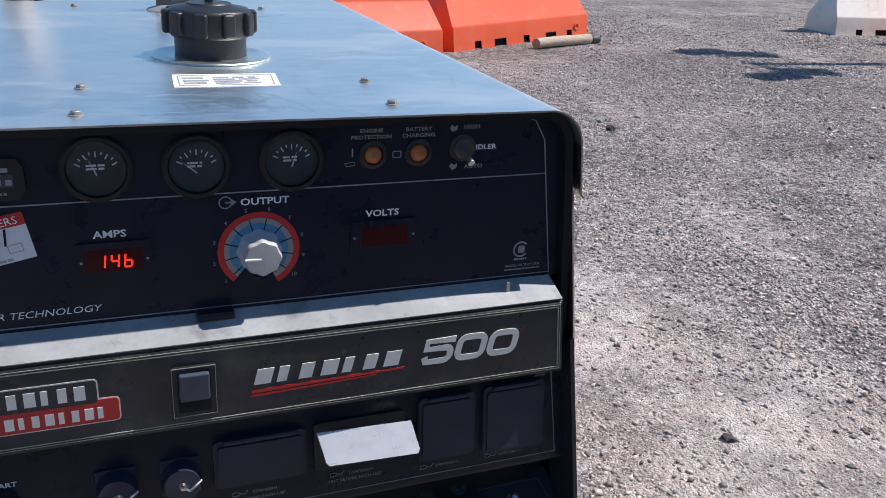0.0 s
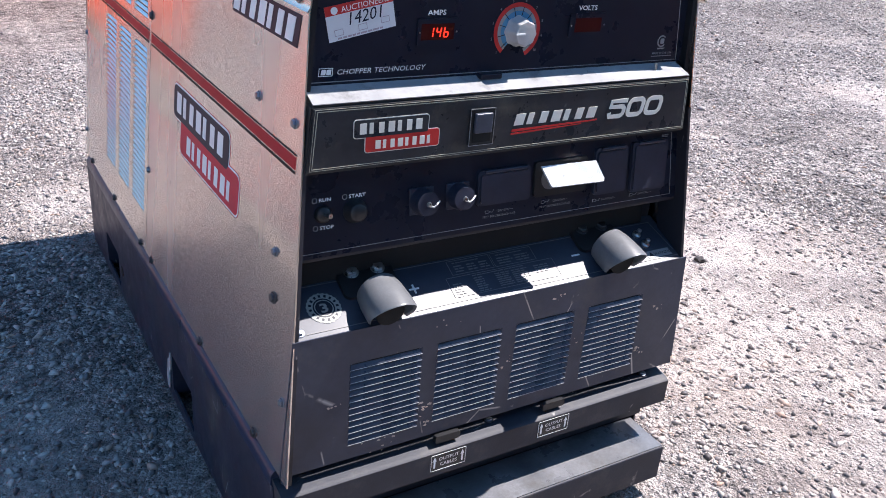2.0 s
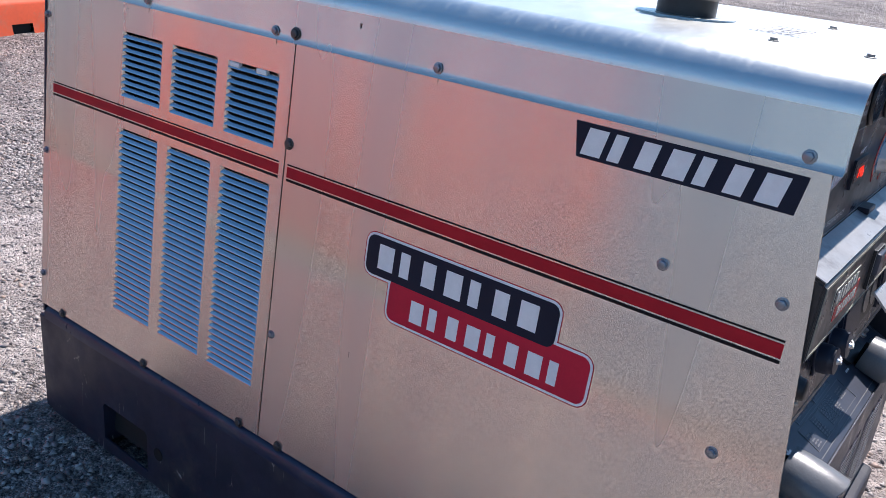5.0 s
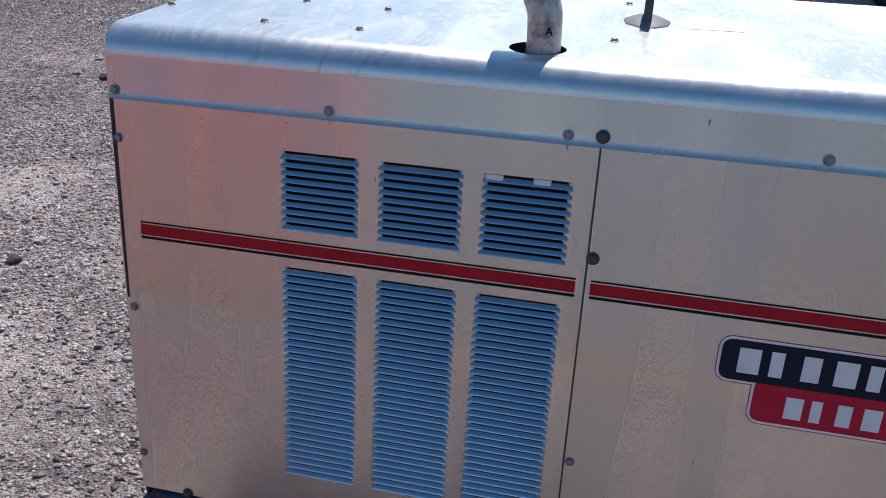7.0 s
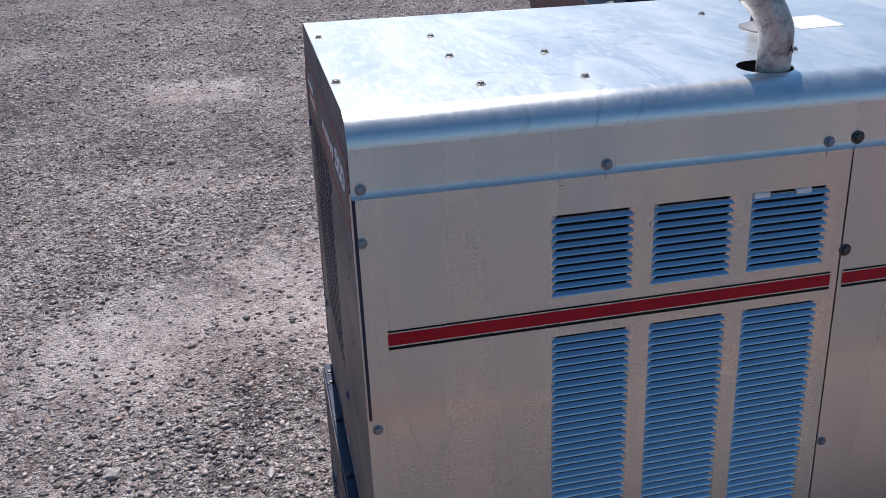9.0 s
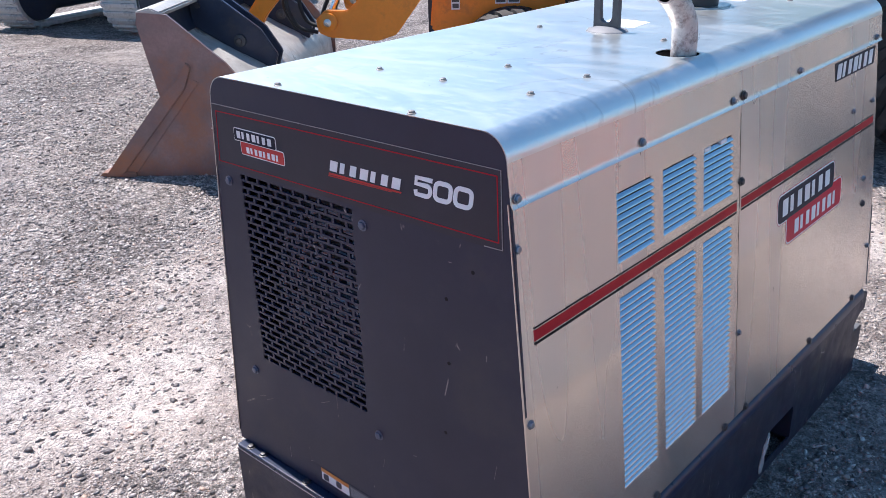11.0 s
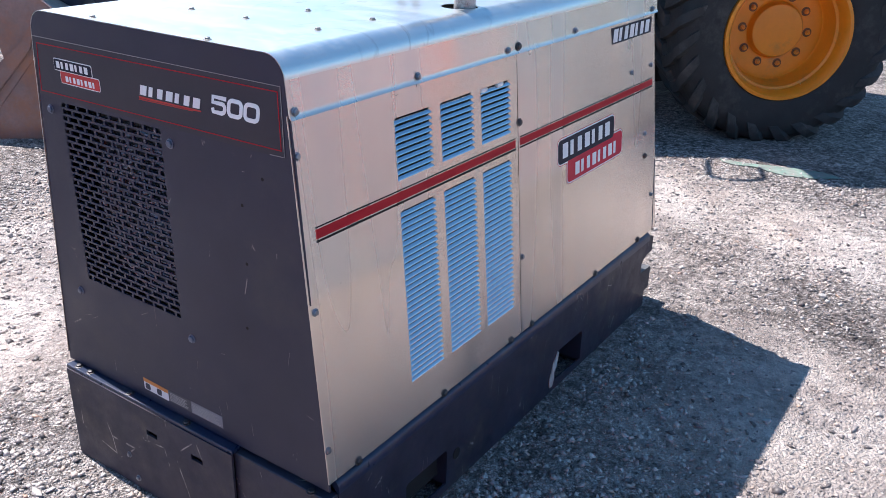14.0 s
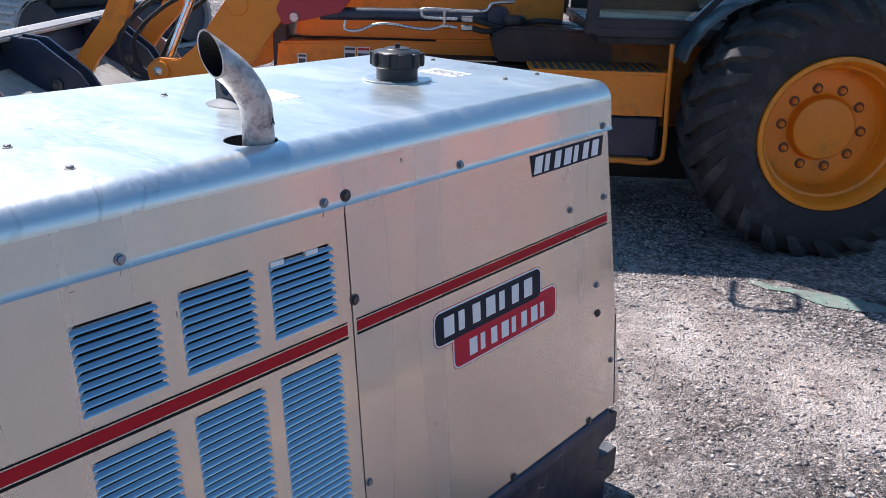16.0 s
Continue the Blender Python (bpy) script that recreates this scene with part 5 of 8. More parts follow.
part("lever", bm, STEEL, idler)

for body, size, x, z, align in (("ENGINE", 0.0052, 0.4105, 0.9325, "CENTER"), ("PROTECTION", 0.0052, 0.4105, 0.9265, "CENTER"), ("BATTERY", 0.0052, 0.457, 0.9325, "CENTER"), ("CHARGING", 0.0052, 0.457, 0.9265, "CENTER"),
                                ("HIGH", 0.0058, 0.5025, 0.9325, "LEFT"), ("IDLER", 0.0070, 0.5165, 0.9115, "LEFT"), ("AUTO", 0.0058, 0.5055, 0.8930, "LEFT"),
                                ("OUTPUT", 0.0092, 0.2890, 0.8700, "LEFT"), ("AMPS", 0.0092, 0.1775, 0.8490, "CENTER"), ("VOLTS", 0.0092, 0.4235, 0.8500, "CENTER"), ("MADE IN THE USA", 0.0040, 0.5805, 0.7812, "CENTER")):
    text_part(body, size, FACE, (x, z), WHITE if size > 0.006 else GREY_PRINT, control, align=align, width=1.22, bold=size * 0.022)
bm = bmesh.new()
for x, z in ((0.4925, 0.9335), (0.4940, 0.8955)):
    prism(bm, [(x - 0.004, z), (x - 0.001, z - 0.0035), (x + 0.0035, z - 0.0015), (x + 0.004, z + 0.003), (x + 0.001, z + 0.001), (x - 0.002, z + 0.0035)], 0.0003, 0.0009, FACE)
outline(bm, rrect(0.4320, 0.9075, 0.4400, 0.9135, 0.0008, 2), 0.0008, 0.0003, 0.0009, FACE)
prism(bm, [(0.3920, 0.9100), (0.3932, 0.9100), (0.3932, 0.9180), (0.3920, 0.9180)], 0.0003, 0.0009, FACE)
outline(bm, [(0.3850, 0.9040), (0.3950, 0.9050), (0.3945, 0.9015), (0.3870, 0.9010)], 0.0008, 0.0003, 0.0009, FACE)
outline(bm, [(0.2760 + 0.0055 * math.cos(2 * math.pi * i / 20), 0.8735 + 0.0055 * math.sin(2 * math.pi * i / 20)) for i in range(20)], 0.0010, 0.0003, 0.0009, FACE)
prism(bm, [(0.2760, 0.8728), (0.2815, 0.8728), (0.2815, 0.8705), (0.2860, 0.8735), (0.2815, 0.8765), (0.2815, 0.8742), (0.2760, 0.8742)], 0.0003, 0.0009, FACE)
outline(bm, [(0.577 + 0.0080 * math.cos(radians(a)), 0.8005 + 0.0080 * math.sin(radians(a))) for a in range(40, 321, 20)], 0.0018, 0.0003, 0.0009, FACE, False)
prism(bm, rrect(0.5740, 0.7965, 0.5815, 0.8045, 0.002), 0.0003, 0.0009, FACE)
bars(bm, 0.5705, 0.7885, 0.014, 0.003, FACE, 1, 0.3, ragged=0)
bars(bm, 0.560, 0.7775, 0.041, 0.0018, FACE, 1, 0.3, ragged=0)
islands("panel_symbol", bm, GREY_PRINT, control)
text_part("CHOPPER TECHNOLOGY", 0.0092, FACE, (0.0400, 0.7802), WHITE, control, shear=0.2, width=1.18)
bm = bmesh.new()
outline(bm, [(0.0165, 0.7790), (0.0345, 0.7790), (0.0355, 0.7885), (0.0175, 0.7885)], 0.0010, 0.0003, 0.0009, FACE)
blocks(bm, 2, 0.0195, 0.7805, 0.014, 0.0062, FACE, 0.2)
part("feature_mark", bm, WHITE, control)

SEGS = {"1": "bc", "4": "fgbc", "6": "cdefg"}


def display(x0, z0, x1, z1, wx0, wz0, wx1, wz1, digits):
    bm = bmesh.new()
    prism(bm, rrect(x0, z0, x1, z1, 0.002), 0, 0.003, FACE)
    body = part("display", bm, PANEL, control, "small red digital display")
    bm = bmesh.new()
    prism(bm, rrect(wx0, wz0, wx1, wz1, 0.0008), 0.002, 0.0034, FACE)
    part("display_window", bm, RED_WINDOW, body)
    for x in (x0 + 0.003, x1 - 0.003):
        bm = bmesh.new()
        lathe(bm, [(0, 0.0034), (0.0013, 0.0034), (0.0013, 0.003), (0, 0.003)], 10, FACE @ Matrix.Translation((x, (z0 + z1) / 2, 0)))
        part("display_screw", bm, STEEL, body)
    bm = bmesh.new()
    for k, d in enumerate(digits):
        bx, bz, w, h = 0.1650 + k * 0.0112, 0.8217, 0.0060, 0.0122
        half = h / 2
        where = {"a": (0, h, w, h), "b": (w, half, w, h), "c": (w, 0, w, half), "d": (0, 0, w, 0), "e": (0, 0, 0, half), "f": (0, half, 0, h), "g": (0, half, w, half)}
        for s in SEGS[d]:
            xa, za, xb, zb = where[s]
            t = 0.0008
            pts = [(xa + 0.0004, za - t), (xb - 0.0004, za - t), (xb - 0.0004, za + t), (xa + 0.0004, za + t)] if za == zb else [(xa - t, za + 0.0004), (xa + t, za + 0.0004), (xa + t, zb - 0.0004), (xa - t, zb - 0.0004)]
            prism(bm, [(bx + px + 0.12 * pz, bz + pz) for px, pz in pts], 0.0035, 0.0040, FACE)
    if digits:
        part("led_digits", bm, LED, body, "glowing red digits")
    else:
        bm.free()


display(0.1495, 0.8105, 0.2100, 0.8450, 0.1545, 0.8180, 0.2030, 0.8385, "146")
display(0.3925, 0.8130, 0.4580, 0.8460, 0.4020, 0.8200, 0.4490, 0.8395, "")


def sector(bm, cx, cz, r0, r1, a0, a1, z0, z1, m, seg=40):
    rows = []
    for i in range(seg + 1):
        a = radians(a0 + (a1 - a0) * i / seg)
        c, s = math.cos(a), math.sin(a)
        rows.append([bm.verts.new(m @ Vector((cx + r * c, cz + r * s, z))) for r, z in ((r0, z0), (r0, z1), (r1, z1), (r1, z0))])
    for a, b in zip(rows, rows[1:]):
        for k in range(4):
            bm.faces.new((a[k], a[(k + 1) % 4], b[(k + 1) % 4], b[k]))
    bm.faces.new(rows[0])
    bm.faces.new(rows[-1][::-1])
    return bm


KX, KZ = 0.3050, 0.8248
dial = part("output_dial", sector(bmesh.new(), KX, KZ, 0.0322, 0.0378, 230, -63, 0.0002, 0.0007, FACE), BRIGHT_RED, control, "red and blue printed output dial")
part("dial_ring", sector(bmesh.new(), KX, KZ, 0.0270, 0.0320, 230, -63, 0.0002, 0.0007, FACE), GREY_PRINT, dial)
part("dial_ring", sector(bmesh.new(), KX, KZ, 0.0195, 0.0268, 230, -50, 0.0002, 0.0007, FACE), DIAL_BLUE, dial)
bm = bmesh.new()
for i in range(10):
    a = radians(222 - 29.1 * i)
    c, s, w = math.cos(a), math.sin(a), 0.0005
    prism(bm, [(KX + 0.020 * c - w * s, KZ + 0.020 * s + w * c), (KX + 0.020 * c + w * s, KZ + 0.020 * s - w * c), (KX + 0.032 * c + w * s, KZ + 0.032 * s - w * c), (KX + 0.032 * c - w * s, KZ + 0.032 * s + w * c)], 0.0007, 0.0010, FACE)
    text_part(str(i + 1), 0.0052, FACE, (KX + 0.0420 * c, KZ + 0.0415 * s - 0.0020), GREY_PRINT, dial, "scale_number", "CENTER", bold=0.0001)
part("dial_tick", bm, PANEL, dial)
m = FACE @ Matrix.Translation((KX, KZ, 0))
bm = bmesh.new()
lathe(bm, [(0.0, 0.0), (0.0205, 0.0), (0.0200, 0.003), (0.0178, 0.006), (0.0170, 0.020), (0.0155, 0.0225), (0, 0.0235)], 48, m, 8, 0.045)
knob = part("output_knob", bm, KNOB, control, "fluted grey plastic control knob")
bm = bmesh.new()
box(bm, (-0.0165, -0.0011, 0.0215), (-0.0020, 0.0011, 0.0240), 0.0004, m)
part("pointer", bm, WHITE, knob)

# the auction tag stuck on the panel
TAG = FACE @ Matrix.Translation((0.0300, 0.8190, 0.0006)) @ Matrix.Rotation(radians(11.5), 4, "Z")
bm = bmesh.new()
prism(bm, [(0, 0), (0.091, 0), (0.0915, 0.0415), (0.0005, 0.0425)], 0, 0.0004, TAG)
tag = part("paper_tag", bm, PAPER, control, "white paper lot tag with a red heading")
bm = bmesh.new()
prism(bm, [(0.0004, 0.0310), (0.0914, 0.0305), (0.0915, 0.0416), (0.0005, 0.0426)], 0.0004, 0.0007, TAG)
part("tag_heading", bm, BRIGHT_RED, tag)
text_part("AUCTIONEERS", 0.0098, TAG, (0.0215, 0.0325), WHITE, tag, z=0.0010)
bm = bmesh.new()
lathe(bm, [(0, 0.0010), (0.0045, 0.0010), (0.0045, 0.0007), (0, 0.0007)], 20, TAG @ Matrix.Translation((0.0125, 0.0363, 0)))
part("tag_mark", bm, WHITE, tag)
text_part("14201", 0.0215, TAG, (0.0250, 0.0155), NAVY, tag, "handwritten_number", shear=0.25, width=0.95, z=0.0012)
bm = bmesh.new()
for x, z in ((0.009, 0.006), (0.041, 0.006), (0.072, 0.008)):
    outline(bm, [(x, z), (x + 0.011, z), (x + 0.011, z + 0.007), (x, z + 0.007)], 0.0007, 0.0004, 0.0008, TAG)
bars(bm, 0.012, 0.0015, 0.070, 0.0030, TAG, 1, 0.3, 0.0004, 0.0008)
part("tag_print", bm, mat("faint_tag_print", (0.45, 0.36, 0.39), 0.6, 0, 0.1, 60), tag)

# nameplate band
bm = bmesh.new()
front = [(-0.006, 0.752), (0.616, 0.752), (0.625, 0.666), (-0.015, 0.666)]
back = [(-0.006, 0.766), (0.616, 0.766), (0.625, 0.660), (-0.015, 0.660)]
fv = [bm.verts.new((x, -0.0345, z)) for x, z in front]
bv = [bm.verts.new((x, 0.001, z)) for x, z in back]
bm.faces.new(fv)
bm.faces.new(bv[::-1])
for i in range(4):
    bm.faces.new((fv[i], fv[(i + 1) % 4], bv[(i + 1) % 4], bv[i]))
bmesh.ops.bevel(bm, geom=bm.edges[:], offset=0.0025, segments=2, affect="EDGES")
band = part("nameplate_band", bm, SATIN, welder, "black raised band with a dusty nameplate")
# dust and sun glare on the shelf are both put into this pale colour
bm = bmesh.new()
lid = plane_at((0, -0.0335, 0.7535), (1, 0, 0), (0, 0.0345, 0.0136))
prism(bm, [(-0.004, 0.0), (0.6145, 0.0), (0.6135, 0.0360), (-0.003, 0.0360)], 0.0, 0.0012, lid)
part("band_top", bm, mat("dusty_sun_paled_shelf", (0.32, 0.325, 0.335), 0.34, 0, 0.2, 14, rvary=0.08, dirt=(0.08, 0.08, 0.082), dirt_amount=0.3, dirt_scale=12), band, "dusty top of the band, paled to imitate sun glare")
bm = bmesh.new()
prism(bm, [(-0.010, 0.6700), (0.620, 0.6700), (0.6125, 0.7490), (-0.003, 0.7490)], -0.0008, 0.0004, BAND)
plate = part("nameplate", bm, NAME_FILM, band)
bm = bmesh.new()
outline(bm, [(-0.0055, 0.6735), (0.6165, 0.6735), (0.6095, 0.7455), (0.0015, 0.7455)], 0.0012, 0.0003, 0.0009, BAND)
outline(bm, [(-0.0085, 0.6712), (0.6190, 0.6712), (0.6118, 0.7480), (-0.0015, 0.7480)], 0.0007, 0.0003, 0.0009, BAND)
part("plate_border", bm, mat("aged_white_line", (0.42, 0.41, 0.33), 0.5, 0, 0.2, 30), plate)
badge(BAND, (0.0500, 0.7085, 0.1550, 0.7310), (0.0660, 0.6885, 0.1720, 0.7110), plate, NAME_FILM, 0.0012, 0.003, mat("cream_print", (0.74, 0.73, 0.66), 0.5, 0, 0.08, 40), 0.0005, BRIGHT_RED)
bm = bmesh.new()
prism(bm, rrect(0.2175, 0.6820, 0.2565, 0.7330, 0.002), 0, 0.004, BAND)
switch = part("ignition_switch", bm, PLASTIC, band, "large black rocker switch")
bm = bmesh.new()
prism(bm, rrect(0.2225, 0.6865, 0.2515, 0.7285, 0.001), 0.003, 0.0045, BAND)
part("switch_well", bm, SOOT_AND_SHADE, switch)
bm = bmesh.new()
outline(bm, [(0.2178, 0.6823), (0.2562, 0.6823), (0.2562, 0.7327), (0.2178, 0.7327)], 0.0009, 0.0040, 0.0046, BAND)
part("switch_rim", bm, GREY_PRINT, switch)
bm = bmesh.new()
box(bm, (0.2235, 0.7000, 0.002), (0.2505, 0.7275, 0.0095), 0.002, BAND)
part("rocker", bm, mat("slate_rocker", (0.055, 0.065, 0.09), 0.35, 0, 0.15, 40), switch)
CREAM = mat("cream_mark", (0.74, 0.73, 0.66), 0.5, 0, 0.08, 40)
letter_blocks(7, 0.2910, 0.7035, 0.1480, 0.0160, BAND, CREAM, plate, 0.25, 0.14)
bm = bmesh.new()
prism(bm, [(0.2885, 0.6945), (0.4390, 0.6985), (0.4400, 0.7005), (0.2890, 0.6980)], 0.0004, 0.0010, BAND)
prism(bm, [(0.2875, 0.6905), (0.4100, 0.6952), (0.4110, 0.6965), (0.2880, 0.6930)], 0.0004, 0.0010, BAND)
part("underline", bm, BRIGHT_RED, plate)
big_number(0.4560, 0.6985, 0.108, 0.0290, BAND, CREAM, plate, 0.0068, 0.2)
box(bm := bmesh.new(), (0.245, -0.014, 0.7640), (0.279, 0.002, 0.7715), 0.0015)
part("latch_lip", bm, PANEL, band)
box(bm := bmesh.new(), (0.556, -0.018, 0.757), (0.560, -0.014, 0.772), 0.001)
part("latch_pin", bm, STEEL, band)

# receptacle panel
bm = bmesh.new()
prism(bm, [rp(-0.018, 0.664), rp(-0.024, 0.546), rp(0.650, 0.546), rp(0.640, 0.664)], -0.004, 0.0, RECEPT)
outlets = part("receptacle_panel", bm, PANEL, welder, "black receptacle panel with covered outlets")
box(bm := bmesh.new(), (-0.022, -0.022, 0.540), (0.648, 0.036, 0.546), 0.001)
part("recess_ceiling", bm, BLACK, welder)
bm = bmesh.new()
outline(bm, [rp(-0.012, 0.655), rp(-0.019, 0.5525), rp(0.634, 0.5525), rp(0.624, 0.655)], 0.0010, 0.0002, 0.0008, RECEPT, False)
part("trim_line", bm, GREY_PRINT, outlets)
for body, size, x, z in (("RUN", 0.0068, 0.013, 0.6205), ("STOP", 0.0068, 0.013, 0.5835), ("START", 0.0068, 0.055, 0.6205)):
    text_part(body, size, RECEPT, rp(x, z), WHITE, outlets, width=1.22, bold=0.00015)
bm = bmesh.new()
for x, z in ((0.0075, 0.6228), (0.0075, 0.5858), (0.0495, 0.6228)):
    cx, cz = rp(x, z)
    outline(bm, [(cx + 0.0033 * math.cos(2 * math.pi * i / 14), cz + 0.0033 * math.sin(2 * math.pi * i / 14)) for i in range(14)], 0.0008, 0.0002, 0.0008, RECEPT)
islands("switch_symbol", bm, GREY_PRINT, outlets)
m = RECEPT @ Matrix.Translation((*rp(0.018, 0.604), 0))
bm = bmesh.new()
lathe(bm, [(0.0, 0.0), (0.0115, 0.0), (0.0110, 0.004), (0.0085, 0.007), (0.0, 0.008)], 24, m)
run = part("run_switch", bm, PLASTIC, outlets, "black booted toggle switch")
bm = bmesh.new()
tube(bm, [m @ Vector(p) for p in ((0, 0, 0.006), (0.004, 0.001, 0.018))], 0.0026, 10, True, [0.002, 0.0034])
part("lever", bm, STEEL, run)
m = RECEPT @ Matrix.Translation((*rp(0.063, 0.603), 0))
bm = bmesh.new()
lathe(bm, [(0.0, 0.0), (0.0165, 0.0), (0.0165, 0.004), (0.0135, 0.008), (0.0125, 0.014), (0.0100, 0.016), (0.0, 0.0165)], 28, m)
part("start_button", bm, PLASTIC, outlets, "black rubber start button")
for x in (0.163, 0.221):
    m = RECEPT @ Matrix.Translation((*rp(x, 0.603), 0))
    bm = bmesh.new()
    box(bm, (-0.019, -0.019, 0), (0.019, 0.019, 0.003), 0.002, m)
    lathe(bm, [(0.0, 0.0), (0.0185, 0.0), (0.0185, 0.014), (0.0165, 0.017), (0.0165, 0.022), (0, 0.023)], 28, m, 0)
    plug = part("control_connector", bm, COVER, outlets, "capped round control connector")
    bm = bmesh.new()
    tube(bm, [m @ Vector(p) for p in ((0.0, -0.002, 0.023), (0.006, -0.004, 0.026), (0.011, -0.001, 0.025), (0.018, 0.002, 0.020))], 0.0014, 8)
    lathe(bm, [(0, 0.0225), (0.004, 0.0225), (0.003, 0.026), (0, 0.0265)], 12, m)
    part("cap_chain", bm, STEEL, plug)
for x0, z0, x1, z1, name in ((0.252, 0.583, 0.344, 0.634, "outlet_cover"), (0.465, 0.572, 0.530, 0.645, "outlet_cover"), (0.540, 0.567, 0.614, 0.647, "outlet_cover")):
    (xa, za), (xb, zb) = rp(x0, z0), rp(x1, z1)
    bm = bmesh.new()
    prism(bm, rrect(xa, za, xb, zb, 0.006), 0, 0.006, RECEPT)
    cover = part(name, bm, COVER, outlets, "black spring outlet cover")
    bm = bmesh.new()
    prism(bm, rrect(xa + 0.004, za + 0.004, xb - 0.004, zb - 0.006, 0.004), 0.005, 0.0085, RECEPT)
    part("cover_lid", bm, COVER, cover)
    bm = bmesh.new()
    box(bm, (xa + 0.010, zb - 0.004, 0.004), (xb - 0.010, zb + 0.001, 0.010), 0.0015, RECEPT)
    part("cover_hinge", bm, COVER, cover)
(xa, za), (xb, zb) = rp(0.352, 0.583), rp(0.450, 0.636)
bm = bmesh.new()
prism(bm, rrect(xa, za, xb, zb, 0.005), 0, 0.005, RECEPT)
duplex = part("outlet", bm, PLASTIC, outlets, "duplex outlet with its cover hanging half open")
bm = bmesh.new()
for x in (xa + 0.028, xb - 0.028):
    lathe(bm, [(0, 0.0065), (0.0165, 0.0065), (0.0165, 0.005), (0, 0.005)], 24, RECEPT @ Matrix.Translation((x, (za + zb) / 2, 0)))
part("socket_face", bm, GUARD, duplex)
FLAP = plane_at((0.352, -0.030, 0.634), (1, -0.05, 0), (0, 0.026, 0.028))
bm = bmesh.new()
prism(bm, [(0.0, 0.0), (0.098, 0.0), (0.1015, -0.030), (0.099, -0.034), (0.008, -0.034), (0.005, -0.031)][::-1], 0, 0.003, FLAP)
part("open_cover", bm, SILVER_FILM, duplex, "silver lined outlet cover tilted open in the sun")
for body, x, z in (("TEST BEFORE EACH USE", 0.2640, 0.5625), ("TEST BEFORE EACH USE", 0.3660, 0.5640), ("120V/20A/1~", 0.2880, 0.5695), ("120V/20A/1~", 0.3880, 0.5710), ("240V/50A/1~", 0.4860, 0.5605), ("240V/50A/1~", 0.5620, 0.5600)):
    text_part(body, 0.0047, RECEPT, rp(x, z), GREY_PRINT, outlets, width=1.15)
bm = bmesh.new()
for x, z in ((0.272, 0.571), (0.372, 0.573), (0.472, 0.562), (0.548, 0.5615)):
    cx, cz = rp(x, z)
    outline(bm, [(cx - 0.003, cz - 0.002), (cx + 0.002, cz - 0.002), (cx + 0.005, cz), (cx + 0.002, cz + 0.002), (cx - 0.003, cz + 0.002)], 0.0006, 0.0002, 0.0008, RECEPT)
    outline(bm, [(cx + 0.005, cz), (cx + 0.009, cz - 0.001), (cx + 0.012, cz + 0.003)], 0.0006, 0.0002, 0.0008, RECEPT, False)
bars(bm, *rp(0.604, 0.649), 0.016, 0.005, RECEPT, 2)
islands("outlet_symbol", bm, GREY_PRINT, outlets)

# sloped output panel
bm = bmesh.new()
prism(bm, [(-0.036, 0.0), (0.662, 0.0), (0.655, 0.0975), (-0.030, 0.0975)], -0.004, 0.0, SLOPE)
slope = part("output_panel", bm, mat("scuffed_slope_film", (0.040, 0.047, 0.068), 0.40, 0, 0.2, 12, rvary=0.06, spec=0.5), welder, "sloped black output panel with printed tables")
box(bm := bmesh.new(), (-0.024, 0.030, 0.470), (0.650, 0.036, 0.545))
part("recess_back", bm, BLACK, welder)
bm = bmesh.new()
outline(bm, [(-0.030, 0.0085), (0.655, 0.0085)], 0.0010, 0.0002, 0.0008, SLOPE, False)
outline(bm, [(-0.026, 0.083), (0.640, 0.083), (0.652, 0.020)], 0.0009, 0.0002, 0.0008, SLOPE, False)
for x0, y0, x1, y1 in ((0.232, 0.055, 0.306, 0.080), (0.309, 0.055, 0.385, 0.080), (0.218, 0.016, 0.412, 0.051)):
    outline(bm, [(x0, y0), (x1, y0), (x1, y1), (x0, y1)], 0.0008, 0.0002, 0.0008, SLOPE)
for x, y, w, h, r in ((0.240, 0.059, 0.018, 0.014, 3), (0.262, 0.059, 0.018, 0.014, 3), (0.284, 0.059, 0.018, 0.014, 3), (0.317, 0.059, 0.028, 0.014, 3), (0.350, 0.059, 0.028, 0.014, 3), (0.240, 0.075, 0.055, 0.003, 1), (0.318, 0.075, 0.06, 0.003, 1),
                      (0.224, 0.020, 0.018, 0.022, 5), (0.262, 0.018, 0.020, 0.028, 7), (0.300, 0.020, 0.030, 0.026, 7), (0.330, 0.020, 0.030, 0.026, 7), (0.372, 0.030, 0.03, 0.016, 4), (0.262, 0.047, 0.10, 0.003, 1)):
    bars(bm, x, y, w, h, SLOPE, r, 0.58)
part("printed_table", bm, TABLE_PRINT, slope)
bm = bmesh.new()
box(bm, (0.154, 0.0435, 0.0003), (0.170, 0.0465, 0.0010), 0, SLOPE)
box(bm, (0.1605, 0.037, 0.0003), (0.1635, 0.053, 0.0011), 0, SLOPE)
part("plus_mark", bm, WHITE, slope)
part("minus_mark", boxed((0.450, 0.0455, 0.0003), (0.466, 0.0485, 0.0010), 0, SLOPE), WHITE, slope)
m = SLOPE @ Matrix.Translation((0.022, 0.044, 0))
bm = bmesh.new()
lathe(bm, [(0.0, 0.0009), (0.0245, 0.0009), (0.0245, 0.0002), (0, 0.0002)], 72, m, 24, 0.03)
seal = part("warranty_seal", bm, mat("seal_print", (0.34, 0.35, 0.32), 0.5, 0, 0.1, 40), slope, "toothed round warranty seal print")
bm = bmesh.new()
sector(bm, 0, 0, 0.0135, 0.0155, 0, 359.9, 0.0009, 0.0013, m)
lathe(bm, [(0.0, 0.0012), (0.012, 0.0012), (0.012, 0.0009), (0, 0.0009)], 32, m)
